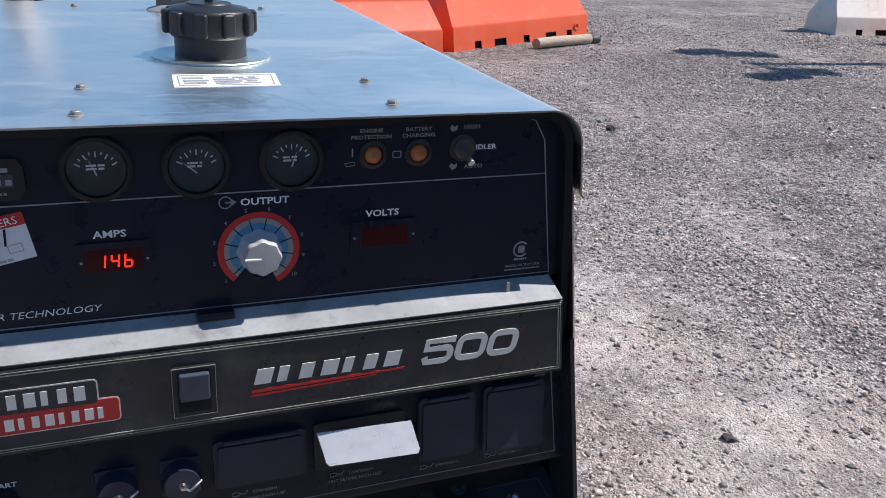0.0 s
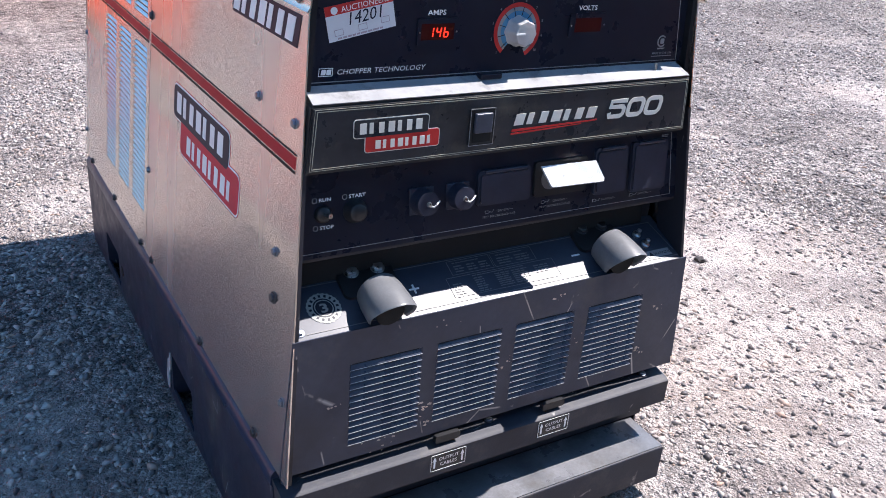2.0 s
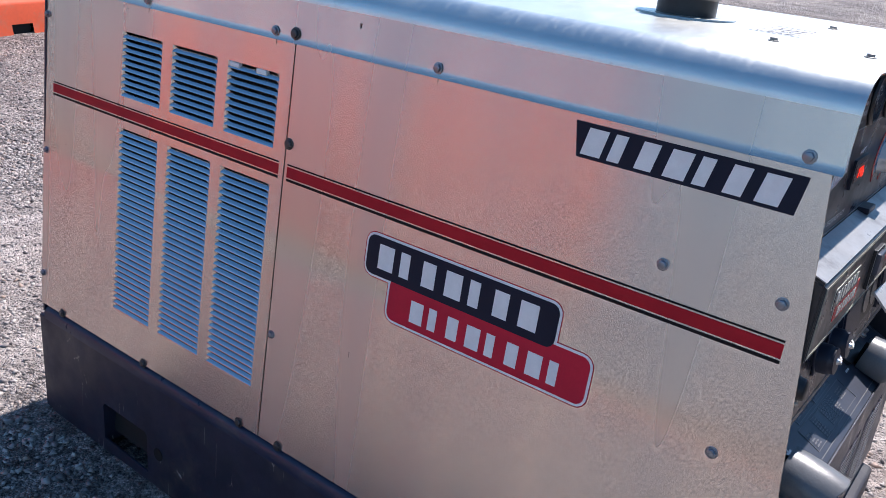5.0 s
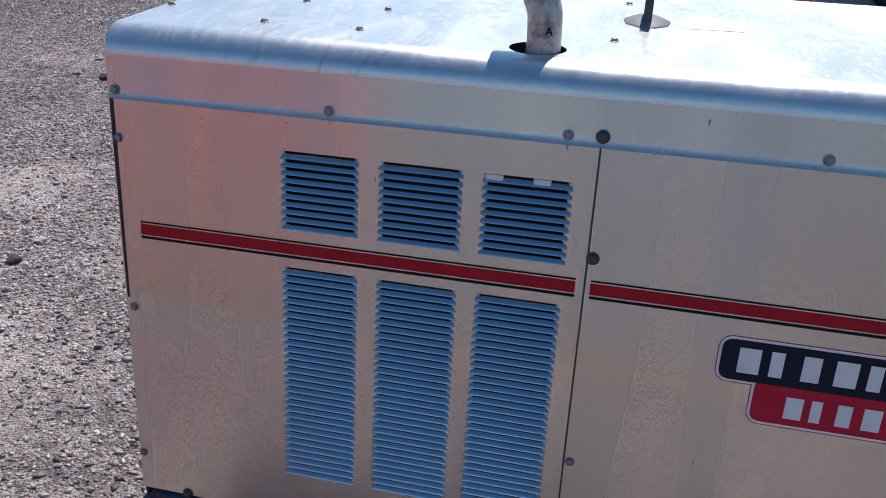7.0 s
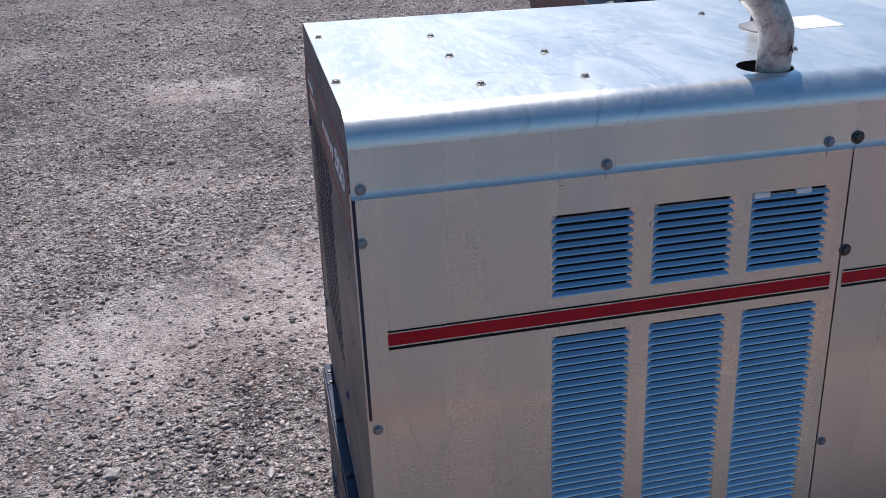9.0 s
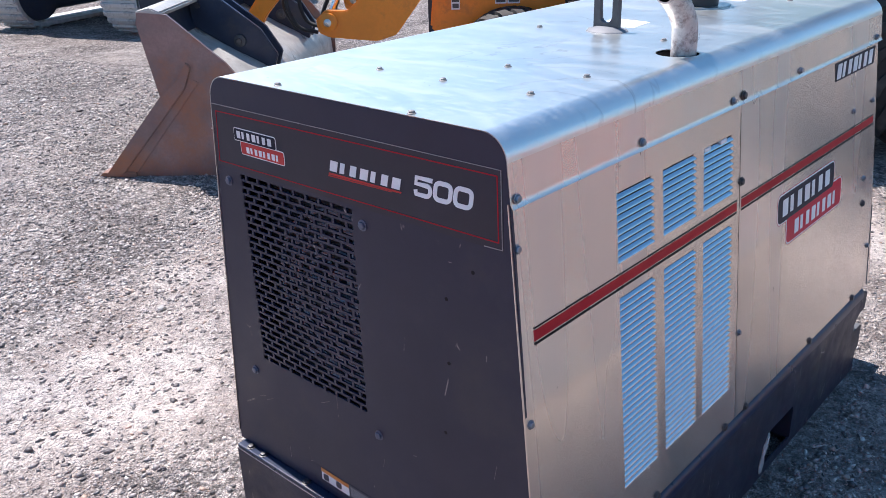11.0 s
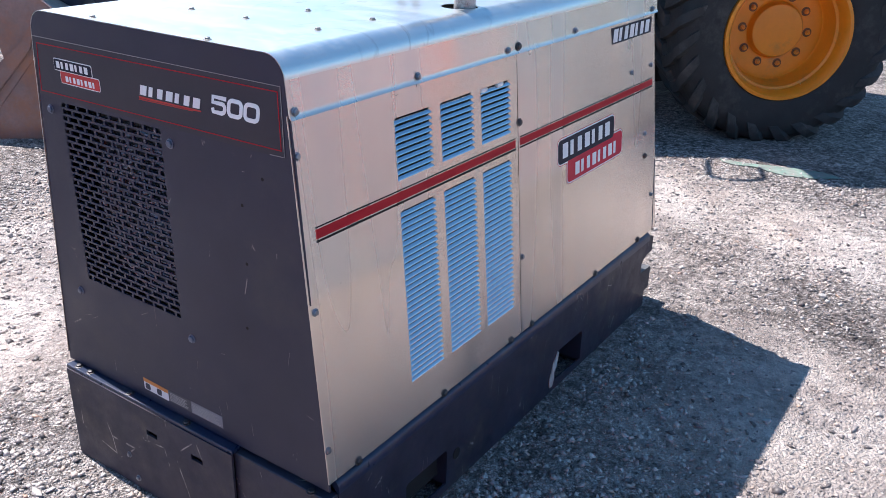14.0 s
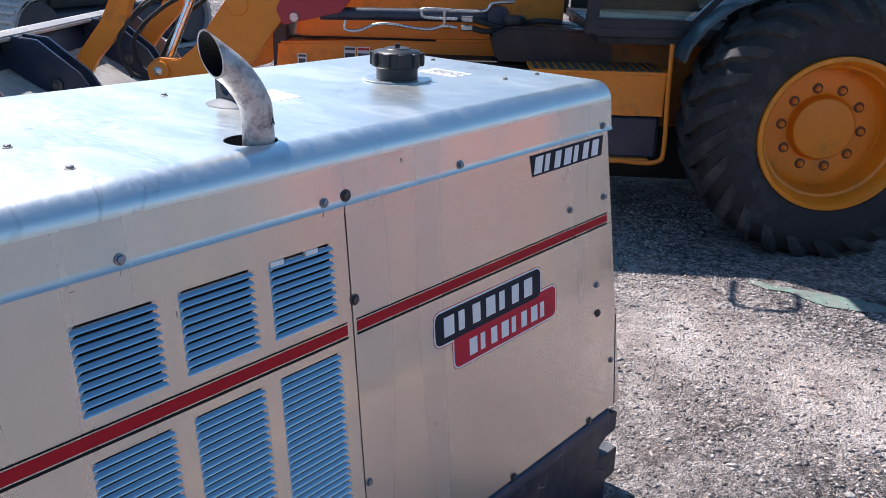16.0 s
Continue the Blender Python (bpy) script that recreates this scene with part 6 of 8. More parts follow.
for i in range(16):
    a = 2 * math.pi * i / 16
    box(bm, (0.0175, -0.0016, 0.0009), (0.0215, 0.0016, 0.0013), 0, m @ Matrix.Rotation(a, 4, "Z"))
part("seal_ring", bm, PANEL, seal)
text_part("3", 0.020, m, (0.0, -0.0072), mat("seal_number", (0.34, 0.35, 0.32), 0.5, 0, 0.1, 40), seal, align="CENTER", width=1.3, bold=0.0006, z=0.0016)
bm = bmesh.new()
prism(bm, [(0.593, 0.012), (0.645, 0.012), (0.643, 0.026), (0.593, 0.026)], 0, 0.0006, SLOPE)
warn = part("warning_strip", bm, GREY_PRINT, slope)
text_part("WARNING", 0.0078, SLOPE, (0.607, 0.0158), PANEL, warn, z=0.0011)
bm = bmesh.new()
prism(bm, [(0.5965, 0.0155), (0.6055, 0.0155), (0.6010, 0.0235)], 0.0006, 0.0011, SLOPE)
part("warning_triangle", bm, PANEL, warn)
for x, y in ((0.598, 0.062), (0.602, 0.040)):
    bm = bmesh.new()
    lathe(bm, [(0, 0.0), (0.0075, 0.0), (0.0075, 0.004), (0.004, 0.005), (0.004, 0.014), (0, 0.015)], 16, SLOPE @ Matrix.Translation((x, y, 0)))
    part("ground_stud", bm, STEEL, slope)
hang("screw", BOLT, slope, SLOPE @ Matrix.Translation((-0.024, 0.0135, 0)))


def output_guard(cx):
    """A hooded plastic cover over an output terminal."""
    bm = bmesh.new()
    prism(bm, rrect(cx - 0.043, 0.048, cx + 0.043, 0.104, 0.010), 0, 0.006, SLOPE)
    base = part("terminal_guard", bm, PLASTIC, slope, "grey plastic hood over an output terminal")
    bm = bmesh.new()
    a, b = Vector((cx, -0.024, 0.480)), Vector((cx, -0.078, 0.466))
    d = (b - a).normalized()
    up = Vector((0, 0, 1)) - d * d.z
    up.normalize()
    rings = []
    n = 20
    for t, r in ((0.0, 0.031), (0.3, 0.0335), (0.75, 0.0345), (0.97, 0.0340), (1.0, 0.0325)):
        row = []
        for i in range(n + 1):
            ang = radians(-32 + 244 * i / n)
            p = a + (b - a) * t + Vector((1, 0, 0)) * r * math.cos(ang) + up * r * math.sin(ang)
            if t > 0.9:
                p += d * 0.016 * (math.sin(ang) - 0.2)
            row.append(bm.verts.new(p))
        rings.append(row)
    for p, q in zip(rings, rings[1:]):
        for i in range(n):
            bm.faces.new((p[i], p[i + 1], q[i + 1], q[i]))
    bmesh.ops.recalc_face_normals(bm, faces=bm.faces[:])
    bmesh.ops.solidify(bm, geom=bm.faces[:], thickness=0.0035)
    part("hood", bm, GUARD, base)
    bm = bmesh.new()
    lathe(bm, [(0, 0), (0.021, 0), (0.021, 0.05), (0, 0.05)], 20, plane_at((cx, -0.018, 0.476), (1, 0, 0), (0, -0.2, 1)))
    part("terminal", bm, SOOT_AND_SHADE, base)
    for k in (-0.020, 0.021):
        hang("guard_screw", big_bolt if cx < 0.3 else dark_big, base, SLOPE @ Matrix.Translation((cx + k, 0.0905, 0.006)))


big_bolt = bolt_mesh("guard_screw", STEEL, 0.0085, 0.007)
dark_big = bolt_mesh("guard_screw", DARK_STEEL, 0.0085, 0.007)
output_guard(0.099)
output_guard(0.514)

# lower louvred front
LX = ((0.044, 0.158), (0.183, 0.296), (0.322, 0.436), (0.464, 0.580))


# slat paint is lightened and blued to imitate reflected sky
LOUVRE_PAINT = mat("sky_lit_louvre_paint", (0.060, 0.070, 0.098), 0.30, 0, 0.25, 30, rvary=0.08)
# a pale strip painted on each lip imitates its bright glint
LOUVRE_GLINT = mat("louvre_edge_glint", (0.50, 0.51, 0.53), 0.38, 0.3, 0.3, 60, rvary=0.1)


def lower_front():
    xs = [-0.058] + [v for p in LX for v in p] + [0.684]
    zs = [0.232, 0.256, 0.394, 0.447]

    def lean(x, z):
        k = 0.0894 * (z - 0.232)
        return x + k if x < 0 else (x - k if x > 0.6 else x)
    bm = holed_sheet(xs, zs, [(a, b, 0.256, 0.394) for a, b in LX], LOWER, 0.002, lean)
    ob = part("lower_front_panel", bm, FRONT_PAINT, welder, "scratched black lower front panel with four louvre blocks")
    for a, b in LX:
        me = slat_mesh(b - a, 0.138 / 13, 0.0040, [LOUVRE_PAINT, FRONT_PAINT, LOUVRE_GLINT], 0.60, 0.0012)
        me.polygons[0].material_index = 2
        for i in range(13):
            hang("slat", me, ob, LOWER @ Matrix.Translation(((a + b) / 2, 0.256 + i * 0.138 / 13, 0)))
    return ob


lower = lower_front()
bm = bmesh.new()
chip = mat("bare_primer_chip", (0.42, 0.36, 0.32), 0.7, 0, 0.25, 40)
for cx, cz, n, s in ((0.172, 0.290, 16, 0.011), (0.165, 0.262, 13, 0.012), (0.100, 0.248, 16, 0.020), (0.31, 0.33, 6, 0.010), (0.45, 0.34, 6, 0.012), (0.60, 0.28, 6, 0.01), (0.20, 0.42, 4, 0.02), (0.395, 0.424, 7, 0.010), (0.060, 0.258, 5, 0.006), (0.330, 0.262, 4, 0.005), (0.02, 0.33, 4, 0.006), (0.62, 0.36, 4, 0.006)):
    for k in range(n):
        x, z, r = cx + random.gauss(0, s), cz + random.gauss(0, s * 0.5), random.uniform(0.0006, 0.0032)
        if any(a - 0.003 < x < b + 0.003 and 0.253 < z < 0.397 for a, b in LX):
            continue
        pts = [(x + r * random.uniform(0.5, 1.6) * math.cos(2 * math.pi * i / 7), z + r * random.uniform(0.4, 1.0) * math.sin(2 * math.pi * i / 7)) for i in range(7)]
        prism(bm, pts, 0.0001, 0.0004 + 0.00002 * k, LOWER)
islands("paint_chip", bm, chip, lower)
# cable bar with its two labels, and the step below
bm = bmesh.new()
prof = [(-0.028, 0.216), (-0.068, 0.209), (-0.074, 0.204), (-0.074, 0.160), (-0.066, 0.158), (-0.028, 0.158)]
prism(bm, prof, -0.060, 0.672, plane_at((0, 0, 0), (0, 1, 0), (0, 0, 1)))
bar = part("cable_bar", bm, DULL_BLACK, welder, "black cable strain bar")
CB = plane_at((0, -0.074, 0), (1, 0, 0), (0, 0, 1))
for x in (0.211, 0.4145):
    bm = bmesh.new()
    prism(bm, rrect(x - 0.032, 0.170, x + 0.032, 0.2015, 0.001), 0, 0.0006, CB)
    lab = part("cable_label", bm, mat("black_cable_label", (0.03, 0.03, 0.03), 0.4, 0, 0.2, 40), bar)
    bm = bmesh.new()
    outline(bm, rrect(x - 0.031, 0.171, x + 0.031, 0.2005, 0.001, 2), 0.0008, 0.0006, 0.0010, CB)
    for k in (-0.025, 0.025):
        prism(bm, [(x + k - 0.0015, 0.176), (x + k + 0.0015, 0.176), (x + k + 0.0015, 0.189), (x + k + 0.0035, 0.189), (x + k, 0.197), (x + k - 0.0035, 0.189), (x + k - 0.0015, 0.189)], 0.0006, 0.0011, CB)
    part("label_arrow", bm, WHITE, lab)
    for body, z in (("OUTPUT", 0.1885), ("CABLES", 0.1785)):
        text_part(body, 0.0088, CB, (x, z), WHITE, lab, align="CENTER", width=1.05, bold=0.0001, z=0.0012)
    bm = bmesh.new()
    prism(bm, rrect(x - 0.022, 0.2165, x + 0.022, 0.229, 0.003), 0.002, 0.010, plane_at((0, -0.058, 0), (1, 0, 0), (0, 0, 1)))
    part("cable_slot", bm, PLASTIC, bar)
for x in (-0.045, 0.30, 0.63):
    hang("screw", BOLT, bar, Matrix.Translation((x, -0.048, 0.2140)))
box(bm := bmesh.new(), (-0.050, -0.024, 0.10), (0.672, -0.010, 0.24))
part("front_sill", bm, BLACK, welder)
bm = bmesh.new()
prof = [(-0.020, 0.094), (-0.108, 0.090), (-0.112, 0.086), (-0.112, 0.022), (-0.104, 0.018), (-0.020, 0.018)]
prism(bm, prof, -0.050, 0.652, plane_at((0, 0, 0), (0, 1, 0), (0, 0, 1)))
front_step = part("front_step", bm, DULL_BLACK, welder, "worn black steel front step of the base")
# the tread's grey carries the sun's highlight as well as wear
bm = bmesh.new()
prism(bm, [(-0.022, 0.0938), (-0.1085, 0.0899), (-0.1085, 0.0913), (-0.022, 0.0952)], -0.049, 0.651, plane_at((0, 0, 0), (0, 1, 0), (0, 0, 1)))
part("tread", bm, mat("worn_sunlit_tread_steel", (0.17, 0.175, 0.19), 0.36, 0.2, 0.35, 14, 0.1, 300, rvary=0.12, dirt=(0.07, 0.068, 0.066), dirt_amount=0.4, dirt_scale=12), front_step, "scuffed tread of the step, paled to look sunlit")

# ---- backhoe loader ----
BU, BN = Vector((0.777, 0.629, 0)).normalized(), Vector((-0.629, 0.777, 0)).normalized()
BH = Matrix(((BU.x, BN.x, 0, 0.08), (BU.y, BN.y, 0, -2.15), (0, 0, 1, GROUND_Z), (0, 0, 0, 1))) @ Matrix.Scale(1.02, 4)
loader = thing("backhoe_loader", BH @ Vector((1.6, -0.9, 0)), "orange backhoe loader parked with its bucket resting on gravel", "backhoe loader")


def side_plate(pts, b0, b1, bevel=0.0):
    """A plate cut in the (along, up) plane, from b0 to b1 across the machine."""
    bm = bmesh.new()
    m = Matrix(((1, 0, 0, 0), (0, 0, 1, 0), (0, 1, 0, 0), (0, 0, 0, 1)))
    prism(bm, pts, b0, b1, m)
    bmesh.ops.recalc_face_normals(bm, faces=bm.faces[:])
    if bevel:
        bmesh.ops.bevel(bm, geom=bm.edges[:], offset=bevel, segments=2, affect="EDGES")
    bmesh.ops.transform(bm, matrix=BH, verts=bm.verts[:])
    return bm


def across(a, b, z):
    """Frame at a point of the machine, its z axis pointing out to the near side."""
    return BH @ Matrix.Translation((a, b, z)) @ Matrix.Rotation(radians(-90), 4, "X")


TANK = mat("glossy_black_tank", (0.008, 0.009, 0.014), 0.38, 0, 0.2, 10, rvary=0.08, dirt=(0.03, 0.03, 0.035), dirt_amount=0.25)
TREAD = mat("worn_tread_rubber", (0.026, 0.026, 0.027), 0.75, 0, 0.3, 12, 0.3, 180, dirt=(0.085, 0.08, 0.075), dirt_amount=0.35, dirt_scale=5)
SEAT_PAINT = mat("rusty_seat_paint", (0.16, 0.055, 0.015), 0.6, 0, 0.2, 30)


def big_wheel(a, b_out, z, r, w, rim_r, name="wheel"):
    m = across(a, b_out, z)
    g = rim_r / 0.300
    bm = bmesh.new()
    prof = [(rim_r - 0.004, -0.02), (rim_r + 0.02, 0.0), (r * 0.80, 0.008), (r * 0.90, -0.012), (r * 0.955, -0.045), (r * 0.955, -w + 0.045), (r * 0.90, -w + 0.012), (rim_r, -w + 0.02)]
    lathe(bm, prof, 72, m)
    tyre = part("tyre", bm, RUBBER, loader, "big lugged black rubber tyre")
    lug = bmesh.new()
    shape = ((0.80, 0.011), (0.87, 0.014), (0.935, 0.006), (0.985, -0.022), (1.0, -0.06), (1.0, -0.13), (1.0, -w * 0.54))
    for side in (0, 1):
        for i in range(24):
            t = 2 * math.pi * (i + 0.5 * side) / 24
            rows = []
            for k, (f, y) in enumerate(shape):
                deep = min(0.06, 0.02 + 0.02 * k)
                ang = t + 0.055 * k
                half = 0.030 / r * (1.0 + 0.10 * (k < 3))
                yy, yb = (y, min(y, 0.0) - 0.012) if side == 0 else (-w - y, -w - min(y, 0.0) + 0.012)
                rows.append([lug.verts.new(m @ Vector((rr * math.cos(ang + s), rr * math.sin(ang + s), q))) for rr, s, q in ((r * (f - deep), -half * 1.2, yb), (r * f, -half * 0.85, yy), (r * f, half * 0.85, yy), (r * (f - deep), half * 1.2, yb))])
            for p, q in zip(rows, rows[1:]):
                for j in range(4):
                    lug.faces.new((p[j], p[(j + 1) % 4], q[(j + 1) % 4], q[j]))
            lug.faces.new(rows[0])
            lug.faces.new(rows[-1][::-1])
    part("tread", lug, TREAD, tyre)
    bm = bmesh.new()
    lathe(bm, [(rim_r + 0.006, -0.014), (rim_r + 0.004, 0.004), (rim_r - 0.012, 0.006), (rim_r - 0.022, -0.008), (rim_r - 0.030, -0.034), (rim_r - 0.034, -0.060), (rim_r - 0.046, -0.066), (rim_r - 0.056, -0.150), (rim_r - 0.066, -0.163), (0.72 * rim_r, -0.158), (0.142 * g, -0.160), (0.134 * g, -0.166), (0.128 * g, -0.160), (0.125 * g, -0.132), (0.118 * g, -0.124), (0.0, -0.122)], 64, m)
    rim = part("rim", bm, RIM_ORANGE, tyre, "orange steel wheel rim")
    for i in range(10):
        t = 2 * math.pi * i / 10 - 0.068
        q = m @ Matrix.Translation((0.163 * g * math.cos(t), 0.163 * g * math.sin(t), -0.1585))
        part("nut_seat", lathe(bmesh.new(), [(0.012, -0.002), (0.022, -0.001), (0.022, 0.0006), (0.012, 0.0016)], 16, q), SEAT_PAINT, rim)
        part("wheel_nut", lathe(bmesh.new(), [(0, 0.0), (0.0125, 0.0), (0.0125, 0.010), (0.007, 0.012), (0.007, 0.022), (0, 0.023)], 6, q), RIM_ORANGE, rim)
    bm = bmesh.new()
    tube(bm, [m @ Vector(p) for p in ((-0.13 * g, 0.235 * g, -0.07), (-0.125 * g, 0.245 * g, -0.035))], 0.005, 8)
    part("valve", bm, STEEL, rim)


big_wheel(0.05, 0.0, 0.512, 0.545, 0.42, 0.303)
big_wheel(0.05, -1.45, 0.525, 0.545, 0.42, 0.300)
big_wheel(2.02, -0.72, 0.30, 0.31, 0.24, 0.19)
big_wheel(2.02, -1.34, 0.30, 0.31, 0.24, 0.19)

part("chassis", side_plate([(0.2, 0.33), (2.3, 0.36), (2.46, 0.50), (2.44, 0.70), (1.45, 0.735), (0.2, 0.72)], -1.40, -0.95, 0.012), ORANGE, loader, "orange chassis frame")
part("hood", side_plate([(1.04, 0.70), (2.36, 0.715), (2.34, 1.05), (2.20, 1.16), (1.04, 1.24)], -1.34, -0.99, 0.02), ORANGE, loader, "orange engine hood")
part("grille_post", side_plate([(2.40, 0.40), (2.47, 0.40), (2.47, 0.96), (2.40, 0.96)], -1.36, -0.97, 0.006), BLUE_STEEL, loader)
bm = bmesh.new()
box(bm, (1.66, -0.952, 0.722), (2.38, -0.944, 0.732), 0.002, BH)
part("hood_gap", bm, SOOT_AND_SHADE, loader)
for a0, a1, z0, z1, col in ((2.115, 2.055, 0.615, 0.685, PAPER), (2.050, 1.985, 0.615, 0.685, PAPER), (2.345, 2.300, 0.590, 0.645, PAPER)):
    bm = bmesh.new()
    box(bm, (a1, -0.9515, z0), (a0, -0.9475, z1), 0, BH)
    st = part("safety_sticker", bm, col, loader)
    bm = bmesh.new()
    box(bm, (a1 + 0.006, -0.948, z0 + 0.008), (a0 - 0.006, -0.9465, z0 + (z1 - z0) * 0.55), 0, BH)
    part("sticker_picture", bm, DARK_STEEL, st)
    bm = bmesh.new()
    box(bm, (a1 + 0.004, -0.948, z1 - 0.016), (a0 - 0.004, -0.9465, z1 - 0.005), 0, BH)
    part("sticker_heading", bm, BRIGHT_RED if a0 == 2.05 else DARK_STEEL, st)

# loader arms, red knuckle, lift cylinder and pipes
ARM = [(3.03, 0.585), (3.02, 0.520), (2.97, 0.495), (2.72, 0.470), (2.62, 0.50), (2.50, 0.655), (2.40, 0.795), (2.26, 0.93), (1.90, 1.06), (1.25, 1.12), (1.25, 1.24), (1.95, 1.22), (2.40, 1.14), (2.56, 1.01), (2.66, 0.87), (2.80, 0.68), (2.87, 0.625), (2.98, 0.630)]
for b in (-0.74, -1.62):
    arm = part("loader_arm", side_plate(ARM, b - 0.055, b, 0.006), ORANGE, loader, "orange steel loader arm")
    bm = bmesh.new()
    lathe(bm, [(0, 0.03), (0.022, 0.03), (0.026, 0.022), (0.045, 0.016), (0.047, 0.0), (0.047, -0.09), (0, -0.09)], 28, across(2.965, b, 0.572))
    part("pivot_boss", bm, ORANGE, arm)
    bm = bmesh.new()
    lathe(bm, [(0, 0.036), (0.012, 0.036), (0.020, 0.031), (0.020, 0.029), (0, 0.029)], 16, across(2.965, b, 0.572))
    part("pin_head", bm, STEEL, arm)
    bm = bmesh.new()
    lathe(bm, [(0, 0.012), (0.045, 0.012), (0.052, 0.006), (0.052, 0.0), (0, 0)], 28, across(2.58, b, 0.885))
    part("pivot_boss", bm, ORANGE, arm)
    bm = bmesh.new()
    tube(bm, [BH @ Vector(p) for p in ((2.97, b - 0.15, 0.60), (2.72, b - 0.15, 1.15))], 0.020, 16)
    part("tilt_rod", bm, mat("chromed_rod", (0.75, 0.75, 0.76), 0.14, 1.0, 0.05, 20), arm, "bright chromed hydraulic rod")
    link = [(a - 0.06, z) for a, z in ((3.50, 0.560), (3.47, 0.515), (3.42, 0.520), (3.37, 0.60), (3.22, 0.76), (3.18, 0.88), (3.19, 1.0), (3.28, 1.0), (3.29, 0.88), (3.34, 0.78), (3.46, 0.63))]
    part("tilt_link", side_plate(link, b - 0.19, b - 0.13, 0.006), ORANGE, loader, "curved orange tilt link")
part("red_knuckle", side_plate([(2.37, 0.80), (2.31, 0.815), (2.10, 0.865), (2.05, 0.93), (2.34, 0.99), (2.40, 0.87)], -0.80, -0.73, 0.005), LOADER_RED, loader, "red steel knuckle plate")
bm = bmesh.new()
lathe(bm, [(0, 0.012), (0.020, 0.012), (0.024, 0.006), (0.024, 0), (0, 0)], 20, across(2.315, -0.73, 0.838))
part("knuckle_pin", bm, STEEL, loader)
bm = bmesh.new()
tube(bm, [BH @ Vector(p) for p in ((2.20, -0.78, 0.855), (1.42, -0.78, 0.865))], 0.030, 20)
lathe(bm, [(0, -0.05), (0.05, -0.05), (0.055, -0.03), (0.055, 0.03), (0.05, 0.05), (0, 0.05)], 24, across(1.37, -0.78, 0.862))
part("lift_cylinder", bm, BLUE_STEEL, loader, "dark blue hydraulic lift cylinder")
PIPES = (((2.08, -0.745, 0.83), (2.08, -0.74, 0.79), (2.02, -0.735, 0.785), (1.94, -0.735, 0.815), (1.86, -0.735, 0.818), (1.70, -0.735, 0.800), (1.62, -0.735, 0.818), (1.56, -0.735, 0.812)),
         ((1.56, -0.735, 0.850), (1.70, -0.735, 0.853), (1.725, -0.735, 0.872), (1.70, -0.735, 0.893), (1.45, -0.735, 0.888), (1.40, -0.735, 0.925), (1.30, -0.735, 0.935)),
         ((1.62, -0.735, 0.815), (1.62, -0.732, 0.893)))
for p in PIPES:
    tube(bm := bmesh.new(), [BH @ v for v in bent(p, 6)], 0.0075, 8)
    part("hydraulic_pipe", bm, STEEL, loader)
for a, z in ((1.54, 0.812), (1.54, 0.850)):
    lathe(bm := bmesh.new(), [(0, 0), (0.015, 0), (0.015, 0.05), (0, 0.05)], 6, BH @ Matrix.Translation((a, -0.735, z)) @ Matrix.Rotation(radians(-90), 4, "Y"))
    part("pipe_coupling", bm, STEEL, loader)
for p, r in ((((1.49, -0.735, 0.812), (1.42, -0.73, 0.80), (1.30, -0.72, 0.83), (1.18, -0.71, 0.855), (1.08, -0.71, 0.85)), 0.013), (((1.49, -0.735, 0.85), (1.35, -0.72, 0.82), (1.2, -0.70, 0.80), (1.05, -0.70, 0.81)), 0.013),
             (((1.08, -0.71, 0.85), (1.02, -0.71, 0.84), (0.98, -0.71, 0.80), (0.975, -0.71, 0.775)), 0.009)):
    tube(bm := bmesh.new(), [BH @ v for v in bent(p, 6)], r, 8)
    part("hydraulic_hose", bm, STEEL if r < 0.01 else RUBBER, loader)
for k, p in enumerate((((2.86, -0.9, 0.95), (3.05, -0.88, 0.86), (3.20, -0.88, 0.70), (3.16, -0.88, 0.54), (3.05, -0.88, 0.50)), ((2.80, -0.93, 0.95), (3.00, -0.93, 0.84), (3.14, -0.93, 0.70), (3.12, -0.93, 0.56), (3.02, -0.9, 0.52)),
                       ((2.78, -0.97, 0.90), (2.90, -0.97, 0.80), (3.00, -0.97, 0.66), (3.06, -0.97, 0.52)), ((2.9, -1.0, 0.98), (3.12, -0.98, 0.84), (3.24, -0.97, 0.66), (3.18, -0.96, 0.50)))):
    tube(bm := bmesh.new(), [BH @ v for v in bent(p, 8)], 0.011, 8)
    part("hydraulic_hose", bm, RUBBER, loader)


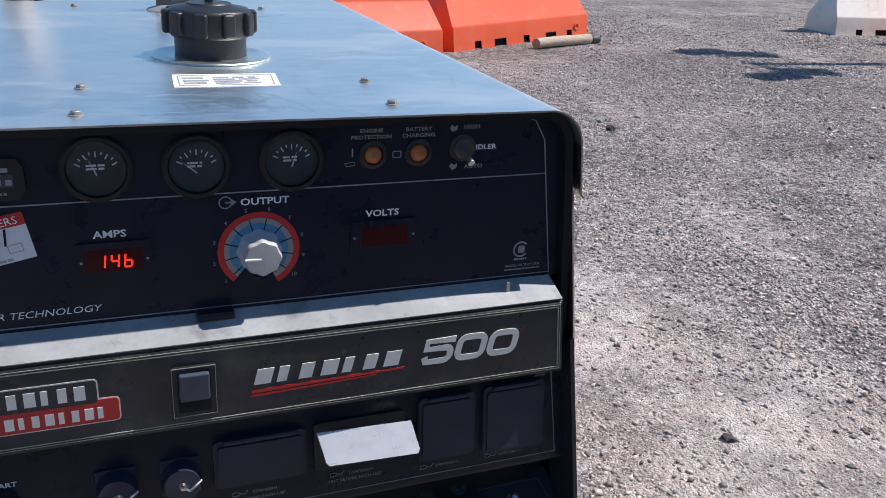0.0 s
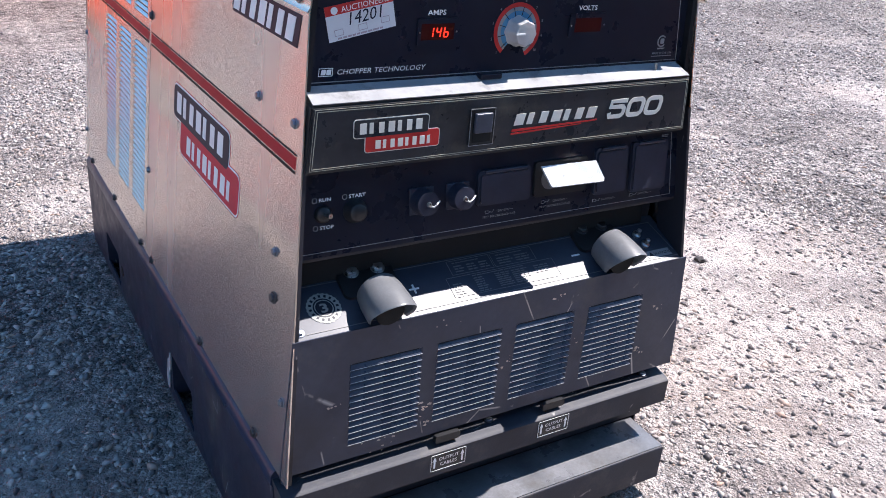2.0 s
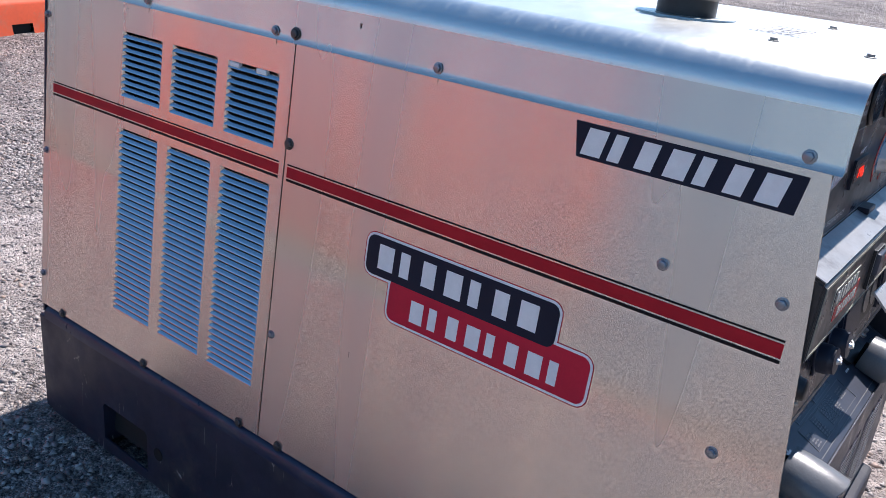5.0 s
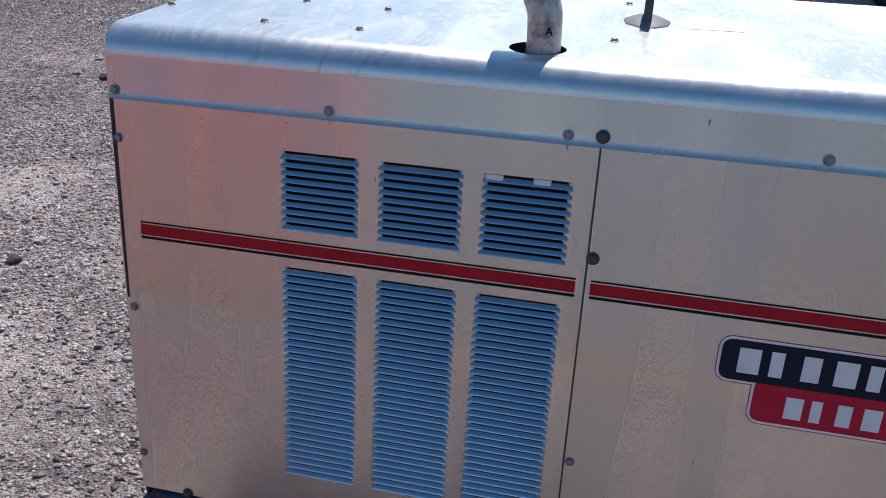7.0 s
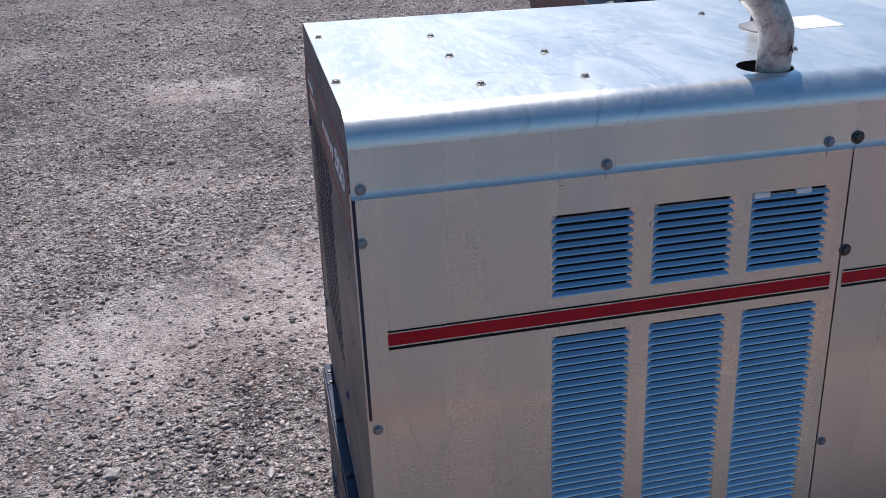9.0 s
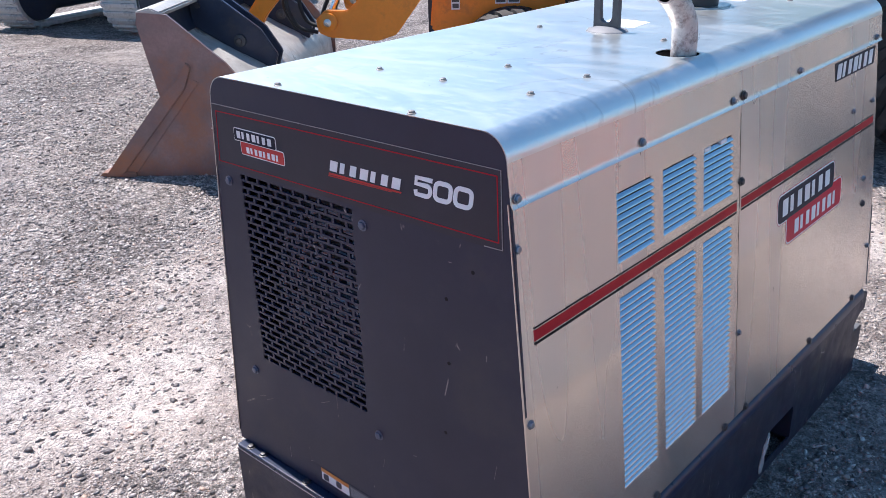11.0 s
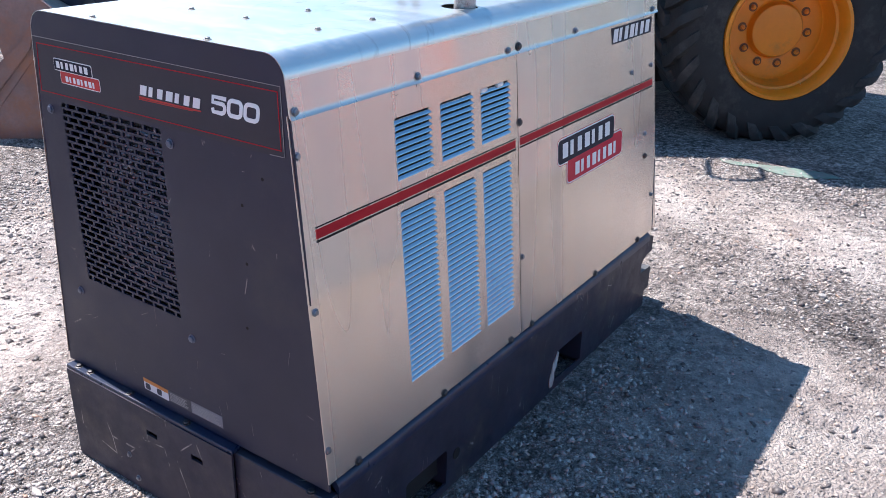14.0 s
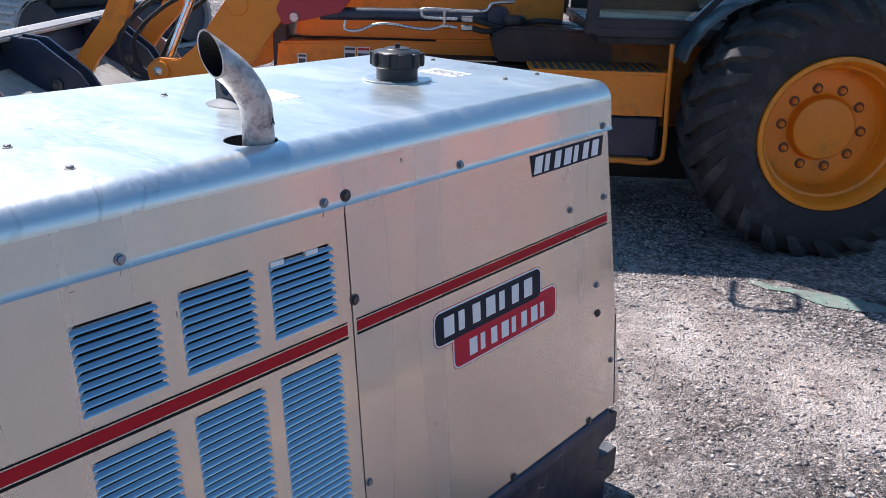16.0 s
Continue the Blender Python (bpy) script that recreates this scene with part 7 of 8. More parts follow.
def bucket():
    back = [(3.66, 0.735), (3.60, 0.585), (3.41, 0.480), (3.27, 0.405), (3.19, 0.30), (3.18, 0.16), (3.24, 0.05), (3.34, 0.004), (3.92, 0.004)]
    inner = [(3.92, 0.016), (3.345, 0.017), (3.25, 0.061), (3.195, 0.163), (3.203, 0.295), (3.28, 0.393), (3.418, 0.468), (3.612, 0.576), (3.67, 0.73)]
    part("bucket_shell", side_plate(back + inner, -1.98, -0.03), BUCKET_IN, loader, "scoured steel bucket shell")
    # thin dark sheet standing in for shade below the overhanging lip
    part("bucket_wall", side_plate([(3.655, 0.735), (3.594, 0.588), (3.588, 0.592), (3.645, 0.737)], -1.98, -0.031), BLUE_STEEL, loader, "upper bucket wall, its shade under the lip put in dark blue")
    plate = [(3.93, 0.0), (3.34, 0.0), (3.235, 0.045), (3.17, 0.155), (3.165, 0.28), (3.22, 0.410), (3.300, 0.514), (3.418, 0.621), (3.533, 0.726), (3.66, 0.738), (3.672, 0.69), (3.615, 0.365)]
    for b in (-0.03, -2.0):
        side = part("bucket_side", side_plate(plate, b - 0.006, b + 0.014, 0.002), BUCKET, loader, "rusty brown bucket side plate")
    part("wear_strip", side_plate([(3.93, 0.003), (3.85, 0.003), (3.495, 0.405), (3.455, 0.50), (3.475, 0.52), (3.53, 0.44), (3.618, 0.365)], -0.018, -0.002, 0.003), BUCKET, loader, "brown steel wear strip")
    part("wear_strip", side_plate([(3.80, 0.02), (3.775, 0.02), (3.43, 0.43), (3.45, 0.445)], -0.018, -0.010, 0.002), BUCKET, loader)
    part("cutting_edge", side_plate([(3.96, 0.0), (3.78, 0.0), (3.78, 0.022), (3.94, 0.022)], -2.0, -0.005, 0.002), BUCKET, loader, "worn steel cutting edge")
    part("bucket_lip", side_plate([(3.675, 0.74), (3.60, 0.755), (3.56, 0.735), (3.56, 0.715), (3.66, 0.70)], -1.99, -0.02, 0.006), BUCKET_IN, loader, "worn rolled bucket lip")
    lug = [(3.605, 0.60), (3.61, 0.72), (3.575, 0.735), (3.45, 0.720), (3.27, 0.575), (3.195, 0.45), (3.22, 0.375), (3.30, 0.42), (3.41, 0.475)]
    for b in LUG_B:
        ear = part("bucket_lug", side_plate(lug, b - 0.014, b + 0.014, 0.004), BLUE_STEEL, loader, "dark blue bucket lug")
        bm = bmesh.new()
        lathe(bm, [(0, 0.024), (0.012, 0.024), (0.014, 0.016), (0.030, 0.013), (0.030, 0.0), (0, 0)], 20, across(3.375, b + 0.014, 0.522))
        part("lug_pin", bm, DARK_STEEL, ear)
        bm = bmesh.new()
        lathe(bm, [(0, 0.014), (0.013, 0.014), (0.013, 0.0), (0, 0)], 16, across(3.565, b + 0.014, 0.695))
        part("lug_pin", bm, DARK_STEEL, ear)


LUG_B = (-0.56, -0.67, -1.46, -1.57)
bucket()

# tank, steps, cab and fender
part("fuel_tank", side_plate([(0.86, 0.68), (1.38, 0.685), (1.41, 0.80), (1.32, 0.84), (0.86, 0.83)], -0.95, -0.58, 0.012), TANK, loader, "black side tank")
bm = bmesh.new()
lathe(bm, [(0, 0.05), (0.045, 0.05), (0.052, 0.04), (0.052, 0.012), (0.04, 0.0), (0, 0)], 24, BH @ Matrix.Translation((1.30, -0.68, 0.83)), 0)
part("tank_cap", bm, PLASTIC, loader)
box(bm := bmesh.new(), (0.64, -0.66, 0.675), (1.24, -0.34, 0.690), 0.003, BH)
step = part("step_plate", bm, ORANGE, loader, "orange grated step")
bm = bmesh.new()
for i in range(16):
    for j in range(6):
        a, b = 0.68 + i * 0.035, -0.63 + j * 0.052
        box(bm, (a, b, 0.689), (a + 0.018, b + 0.030, 0.6935), 0, BH)
part("step_grip", bm, DARK_STEEL, step)
box(bm := bmesh.new(), (0.66, -0.36, 0.500), (1.25, -0.345, 0.678), 0.003, BH)
part("step_side", bm, ORANGE, loader)
box(bm := bmesh.new(), (0.66, -0.60, 0.30), (1.20, -0.37, 0.498), 0.02, BH)
part("battery_box", bm, BLUE_STEEL, loader)
bm = bmesh.new()
tube(bm, [BH @ v for v in bent([(0.655, -0.33, 0.81), (0.65, -0.33, 0.60), (0.64, -0.33, 0.36), (0.66, -0.335, 0.305), (0.74, -0.34, 0.295), (0.86, -0.35, 0.305)], 6)], 0.011, 10)
part("step_rail", bm, ORANGE, loader)
box(bm := bmesh.new(), (0.70, -0.55, 0.290), (0.90, -0.34, 0.312), 0.003, BH)
part("lower_step", bm, ORANGE, loader)
# dark block added to stand in for the deep shade under the loader
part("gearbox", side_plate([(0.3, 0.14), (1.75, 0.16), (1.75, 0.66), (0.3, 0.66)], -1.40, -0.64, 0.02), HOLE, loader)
# shade is painted in here: a darkened copy of the orange, with real dirt
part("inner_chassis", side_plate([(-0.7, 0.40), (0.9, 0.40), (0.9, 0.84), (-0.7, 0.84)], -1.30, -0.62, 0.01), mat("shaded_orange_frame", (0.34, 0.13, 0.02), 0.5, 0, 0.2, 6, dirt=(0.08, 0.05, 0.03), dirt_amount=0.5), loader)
FEND = [(0.635, 0.755), (0.62, 0.81), (0.555, 0.90), (0.46, 0.975), (0.33, 1.03), (0.15, 1.085), (-0.05, 1.095), (-0.28, 1.06), (-0.45, 0.98), (-0.55, 0.88)]
FEND_IN = [(0.05 + (x - 0.05) * 0.975, 0.53 + (z - 0.53) * 0.978) for x, z in FEND[::-1]]
part("rear_fender", side_plate(FEND + FEND_IN, -0.46, -0.20, 0.003), FENDER, loader, "grey blue rear fender")
cab = part("cab_frame", side_plate([(-0.55, 0.83), (0.98, 0.83), (0.98, 0.872), (-0.55, 0.872)], -1.45, -0.36, 0.006), BLACK, loader, "black cab frame")
for pts in ([(0.97, 0.84), (1.02, 0.84), (0.95, 2.05), (0.90, 2.05)], [(0.60, 0.84), (0.635, 0.84), (0.44, 1.05), (0.36, 1.20), (0.33, 1.18), (0.42, 1.03)], [(-0.55, 0.84), (-0.50, 0.84), (-0.50, 2.05), (-0.55, 2.05)]):
    for b in (-0.36, -1.41):
        part("cab_post", side_plate(pts, b - 0.045, b, 0.004), BLACK, cab)
part("cab_roof", side_plate([(-0.95, 2.05), (1.05, 2.05), (1.00, 2.17), (-0.90, 2.17)], -1.50, -0.22, 0.02), BLACK, cab)
# unseen plate, added so that the cab's shadow reaches farther forward
part("roof_visor", side_plate([(1.03, 2.06), (1.96, 1.98), (1.96, 2.02), (1.03, 2.12)], -1.35, -0.60, 0.006), BLACK, cab)
# an unseen bent grab rail by the visor, shaped back from a looped shadow on the gravel
RAIL_Z = 2.10
tube(bm := bmesh.new(), [Vector((x + SUN.x / SUN.z * RAIL_Z, y + SUN.y / SUN.z * RAIL_Z, RAIL_Z + GROUND_Z)) for x, y, _ in bent([(0.262, -1.62, 0), (0.232, -1.53, 0), (0.176, -1.40, 0), (0.110, -1.392, 0), (0.0, -1.462, 0), (-0.016, -1.53, 0), (0.03, -1.64, 0)], 6)], 0.014, 8)
part("grab_rail", bm, PLASTIC, cab, "bent black grab rail")
bm = side_plate([(0.635, 0.872), (0.965, 0.872), (0.93, 1.60), (0.42, 1.60), (0.40, 1.15), (0.46, 1.05)], -0.392, -0.388)
for v in bm.verts:
    up = v.co.z - 0.87
    v.co += BN * (up * 0.10)
part("door_glass", bm, GLASS, cab, "clear cab door glass").visible_shadow = False
part("cab_seat", side_plate([(-0.2, 0.88), (0.35, 0.88), (0.38, 1.15), (0.0, 1.18), (-0.10, 1.75), (-0.25, 1.75)], -1.15, -0.70, 0.03), PLASTIC, cab)
part("far_door", side_plate([(-0.5, 0.83), (0.96, 0.83), (0.96, 0.93), (-0.5, 0.93)], -1.40, -1.37, 0.004), PLASTIC, cab)
part("door_sill", side_plate([(0.60, 0.868), (0.975, 0.868), (0.97, 0.905), (0.57, 0.905)], -0.40, -0.365, 0.004), BLACK, cab)
part("cab_floor", side_plate([(-0.5, 0.80), (0.96, 0.80), (0.96, 0.828), (-0.5, 0.828)], -1.42, -0.38, 0.003), RUBBER, cab)
part("boom", side_plate([(-0.75, 0.5), (-0.55, 0.5), (-0.62, 1.2), (-1.0, 2.4), (-1.15, 2.35), (-0.85, 1.2)], -1.0, -0.80, 0.01), ORANGE, loader, "folded orange rear boom")

# ---- tracked excavator behind the loader bucket ----
EX = Matrix.Translation((8.1, -2.9, GROUND_Z)) @ Matrix.Rotation(radians(-72), 4, "Z")
digger = thing("tracked_excavator", EX @ Vector((0, 0, 0)), "dusty crawler undercarriage of a parked excavator", "excavator")


def crawler(off):
    L, r, w = 1.05, 0.30, 0.42
    path = []
    for i in range(14):
        t = math.pi / 2 - math.pi * i / 13
        path.append((L + r * math.cos(t), r + 0.03 + r * math.sin(t), math.pi / 2 - t))
    per = 10
    low = [(L - 2 * L * (i + 1) / (per + 1), 0.03, math.pi) for i in range(per)]
    back = [(-x, z, a + math.pi) for x, z, a in [(p[0], 2 * r + 0.06 - p[1], p[2]) for p in path]]
    high = [(-L + 2 * L * (i + 1) / (per + 1), 2 * r + 0.03, 0.0) for i in range(per)]
    bm = bmesh.new()
    box(bm, (-0.095, -w / 2, -0.018), (0.095, w / 2, 0.018), 0.006)
    box(bm, (-0.02, -w / 2 + 0.01, 0.014), (0.02, w / 2 - 0.01, 0.048), 0.006)
    shoe = to_mesh("track_shoe", bm, TRACK)
    bm = boxed((-L - 0.05, -w * 0.3, 0.14), (L + 0.05, w * 0.3, 0.50), 0.05, EX @ Matrix.Translation((0, off, 0)))
    frame_ob = part("track_frame", bm, BLUE_STEEL, digger, "dark crawler track frame")
    for x, z, a in path + low + back + high:
        hang("track_shoe", shoe, frame_ob, EX @ Matrix.Translation((x, off, z)) @ Matrix.Rotation(a, 4, "Y"))
    for x in (-L, L):
        bm = bmesh.new()
        lathe(bm, [(0, -0.16), (0.26, -0.16), (0.27, -0.12), (0.20, -0.02), (0.20, 0.02), (0.27, 0.12), (0.26, 0.16), (0, 0.16)], 32, EX @ Matrix.Translation((x, off, r + 0.03)) @ Matrix.Rotation(radians(90), 4, "X"))
        part("idler_wheel", bm, BLUE_STEEL, frame_ob)


crawler(0.75)
crawler(-0.75)
part("undercarriage", boxed((-0.6, -0.6, 0.3), (0.6, 0.6, 0.62), 0.05, EX), BLUE_STEEL, digger)
part("turntable", lathe(bmesh.new(), [(0, 0.6), (0.5, 0.6), (0.5, 0.74), (0, 0.74)], 32, EX), DARK_STEEL, digger)
part("upper_body", boxed((-1.2, -0.95, 0.74), (0.9, 0.95, 1.6), 0.1, EX), ORANGE, digger, "orange excavator upper body")

# ---- plastic barriers ----
def barrier(length, material, label):
    """A water-filled road barrier: splayed foot with fork slots, waist and narrow top."""
    root = thing("road_barrier", (0, 0, 0), label, "road barrier", "plastic barriers")
    half = [(0.275, 0.0), (0.265, 0.02), (0.250, 0.185), (0.232, 0.205), (0.105, 0.40), (0.095, 0.44), (0.085, 1.00), (0.060, 1.05)]
    bm = bmesh.new()
    slots = [(-0.72, 0.045), (-0.40, 0.085), (0.0, 0.045), (0.40, 0.085), (0.72, 0.045)]
    xs = sorted({-length / 2, length / 2} | {c * length / 2.1 + s * w for c, w in slots for s in (-1, 1)})
    heights = [0.0, 0.065]
    rows = {}

    def place(x, k, s):
        key = (round(x, 4), k, s)
        if key not in rows:
            ext = [(0.2742, 0.0), (0.2600, 0.065)] + half[2:]
            d, z = ext[k]
            squash = 0.05 * max(0, k - 3) if abs(abs(x) - length / 2) < 1e-6 else 0
            rows[key] = bm.verts.new((x - math.copysign(min(squash, 0.1), x) if squash else x, s * d, z))
        return rows[key]
    n = len(half)
    for s in (-1, 1):
        for i in range(len(xs) - 1):
            mid = (xs[i] + xs[i + 1]) / 2
            slot = any(abs(mid - c * length / 2.1) < w for c, w in slots)
            for k in range(n - 1):
                if k == 0 and slot:
                    continue
                bm.faces.new((place(xs[i], k, s), place(xs[i + 1], k, s), place(xs[i + 1], k + 1, s), place(xs[i], k + 1, s)))
    for i in range(len(xs) - 1):
        bm.faces.new((place(xs[i], n - 1, -1), place(xs[i + 1], n - 1, -1), place(xs[i + 1], n - 1, 1), place(xs[i], n - 1, 1)))
    for x in (xs[0], xs[-1]):
        for k in range(n - 1):
            bm.faces.new((place(x, k, -1), place(x, k + 1, -1), place(x, k + 1, 1), place(x, k, 1)))
    part("shell", bm, material, root)
    for c, w in slots:
        bm = boxed((c * length / 2.1 - w, -0.24, 0.0), (c * length / 2.1 + w, 0.24, 0.064))
        part("fork_slot", bm, SOOT_AND_SHADE, root)
    for x in (-length * 0.32, 0.0, length * 0.32):
        for s in (-1, 1):
            bm = bmesh.new()
            box(bm, (x - 0.035, -0.035, 0.0), (x + 0.035, 0.035, 0.13), 0.012, Matrix.Translation((0, s * 0.155, 0.255)) @ Matrix.Rotation(s * 0.55, 4, "X"))
            part("rib", bm, material, root)
    for s in (-1, 1):
        bm = bmesh.new()
        lathe(bm, [(0.022, 0.0), (0.040, 0.0), (0.042, 0.006), (0.030, 0.010), (0.022, 0.004), (0.0, -0.004)], 24, Matrix.Translation((length * 0.40, s * 0.262, 0.09)) @ Matrix.Rotation(-s * radians(90), 4, "X"))
        part("drain_plug", bm, material, root)
    return root


orange = barrier(2.06, BARRIER, "orange plastic water-filled barrier with fork slots")
orange.matrix_basis = pose(3.70, 6.62, GROUND_Z, 0, 0, 28)
for x, y, turn in ((9.46, 6.08, -4), (1.70, 5.77, 14), (-0.37, 5.27, 13), (-3.30, 4.42, 22), (-5.40, 3.55, 30)):
    copy_thing(orange, pose(x, y, GROUND_Z, 0, 0, turn))
for x, y, turn in ((-7.7, -9.1, -44), (-9.3, -7.6, -42)):
    copy_thing(orange, pose(x, y, GROUND_Z, 0, 0, turn))
white = barrier(2.06, BARRIER_WHITE, "white plastic water-filled barrier stained with dust")
white.matrix_basis = pose(8.98, 7.04, GROUND_Z, 0, 0, -4)

# ---- post on the ground, light tower ----
bm = bmesh.new()
tube(bm, bent([(3.74, 6.03, 0.030), (3.98, 6.13, 0.034), (4.22, 6.22, 0.032), (4.42, 6.29, 0.030)], 5), 0.046, 14, True, None)
tagged(part("fallen_post", bm, WOOD, None), "weathered round wooden post lying on gravel", "post")
bm = bmesh.new()
tube(bm, [(4.45, 6.30, 0.022), (4.54, 6.335, 0.021)], 0.036, 12)
tagged(part("post_stub", bm, DARK_STEEL, None), "rusty dark pipe end lying beside the post", "pipe")

# a towed light tower: only its jack, its shadow and the lamp heads' shadows fall into the yard's open part
H = 5.0
mast_foot = Vector((5.45, 5.22, GROUND_Z)) + Vector((SUN.x, SUN.y, 0)) / SUN.z * H
TOWER_GREY = mat("dark_grey_trailer_paint", (0.035, 0.037, 0.045), 0.5, 0, 0.2, 4, rvary=0.1)
tower = thing("light_tower", mast_foot, "towed dark light tower with a raised mast and two lamp heads", "light tower")
tx, ty = mast_foot.x, mast_foot.y
part("body", boxed((tx - 0.30, ty - 0.30, GROUND_Z + 0.42), (tx + 1.55, ty + 0.52, GROUND_Z + 1.25), 0.04), TOWER_GREY, tower)
part("drawbar", boxed((tx - 0.98, ty + 0.05, GROUND_Z + 0.40), (tx - 0.29, ty + 0.15, GROUND_Z + 0.48), 0.008), TOWER_GREY, tower)
part("chassis", boxed((tx - 0.29, ty - 0.26, GROUND_Z + 0.34), (tx + 1.50, ty + 0.48, GROUND_Z + 0.42), 0.01), TOWER_GREY, tower)
bm = bmesh.new()
box(bm, (tx - 0.87, ty + 0.065, GROUND_Z + 0.02), (tx - 0.80, ty + 0.135, GROUND_Z + 0.72), 0.006)
box(bm, (tx - 0.91, ty + 0.03, GROUND_Z), (tx - 0.76, ty + 0.17, GROUND_Z + 0.022), 0.004)
part("jack", bm, GALV, tower, "galvanised drawbar jack")
for dy in (-0.40, 0.52):
    wheel = Matrix.Translation((tx + 0.70, ty + dy, GROUND_Z + 0.30)) @ Matrix.Rotation(radians(90), 4, "X")
    lathe(bm := bmesh.new(), [(0.16, -0.08), (0.27, -0.08), (0.30, -0.05), (0.30, 0.05), (0.27, 0.08), (0.16, 0.08), (0.16, -0.08)], 28, wheel)
    tyre = part("wheel", bm, RUBBER, tower)
    lathe(bm := bmesh.new(), [(0, -0.05), (0.165, -0.06), (0.165, 0.06), (0, 0.05)], 24, wheel)
    part("rim", bm, GALV, tyre)
tube(bm := bmesh.new(), [mast_foot + Vector((0, 0, 0.42)), mast_foot + Vector((0, 0, H))], 0.06, 14, True, [0.075, 0.05])
part("mast", bm, GALV, tower)
tube(bm := bmesh.new(), [mast_foot + Vector((-0.06, 0.55, H)), mast_foot + Vector((0.05, -0.55, H))], 0.025, 8)
part("crossarm", bm, GALV, tower)
for dy, dx, tilt in ((0.62, -0.10, 8), (0.46, 0.30, -10), (-0.52, -0.22, 10), (-0.36, 0.22, -8)):
    box(bm := bmesh.new(), (-0.27, -0.15, -0.07), (0.27, 0.15, 0.07), 0.04, Matrix.Translation(mast_foot + Vector((dx, dy, H))) @ Matrix.Rotation(radians(tilt), 4, "Z"))
    part("lamp_head", bm, GALV, tower)

# ---- green spray paint on the gravel ----
bm = bmesh.new()
mp = Matrix.Translation((0, 0, GROUND_Z + 0.0035))
prism(bm, [(0.225, -1.665), (0.20, -1.625), (0.14, -1.610), (0.06, -1.640), (-0.01, -1.615), (-0.09, -1.600), (-0.20, -1.640), (-0.31, -1.72), (-0.22, -1.755), (-0.10, -1.735), (0.02, -1.700), (0.12, -1.665)], 0, 0.0015, mp)
tagged(part("paint_mark", bm, GREEN_PAINT, None), "faded green spray paint mark on the gravel", "paint mark")


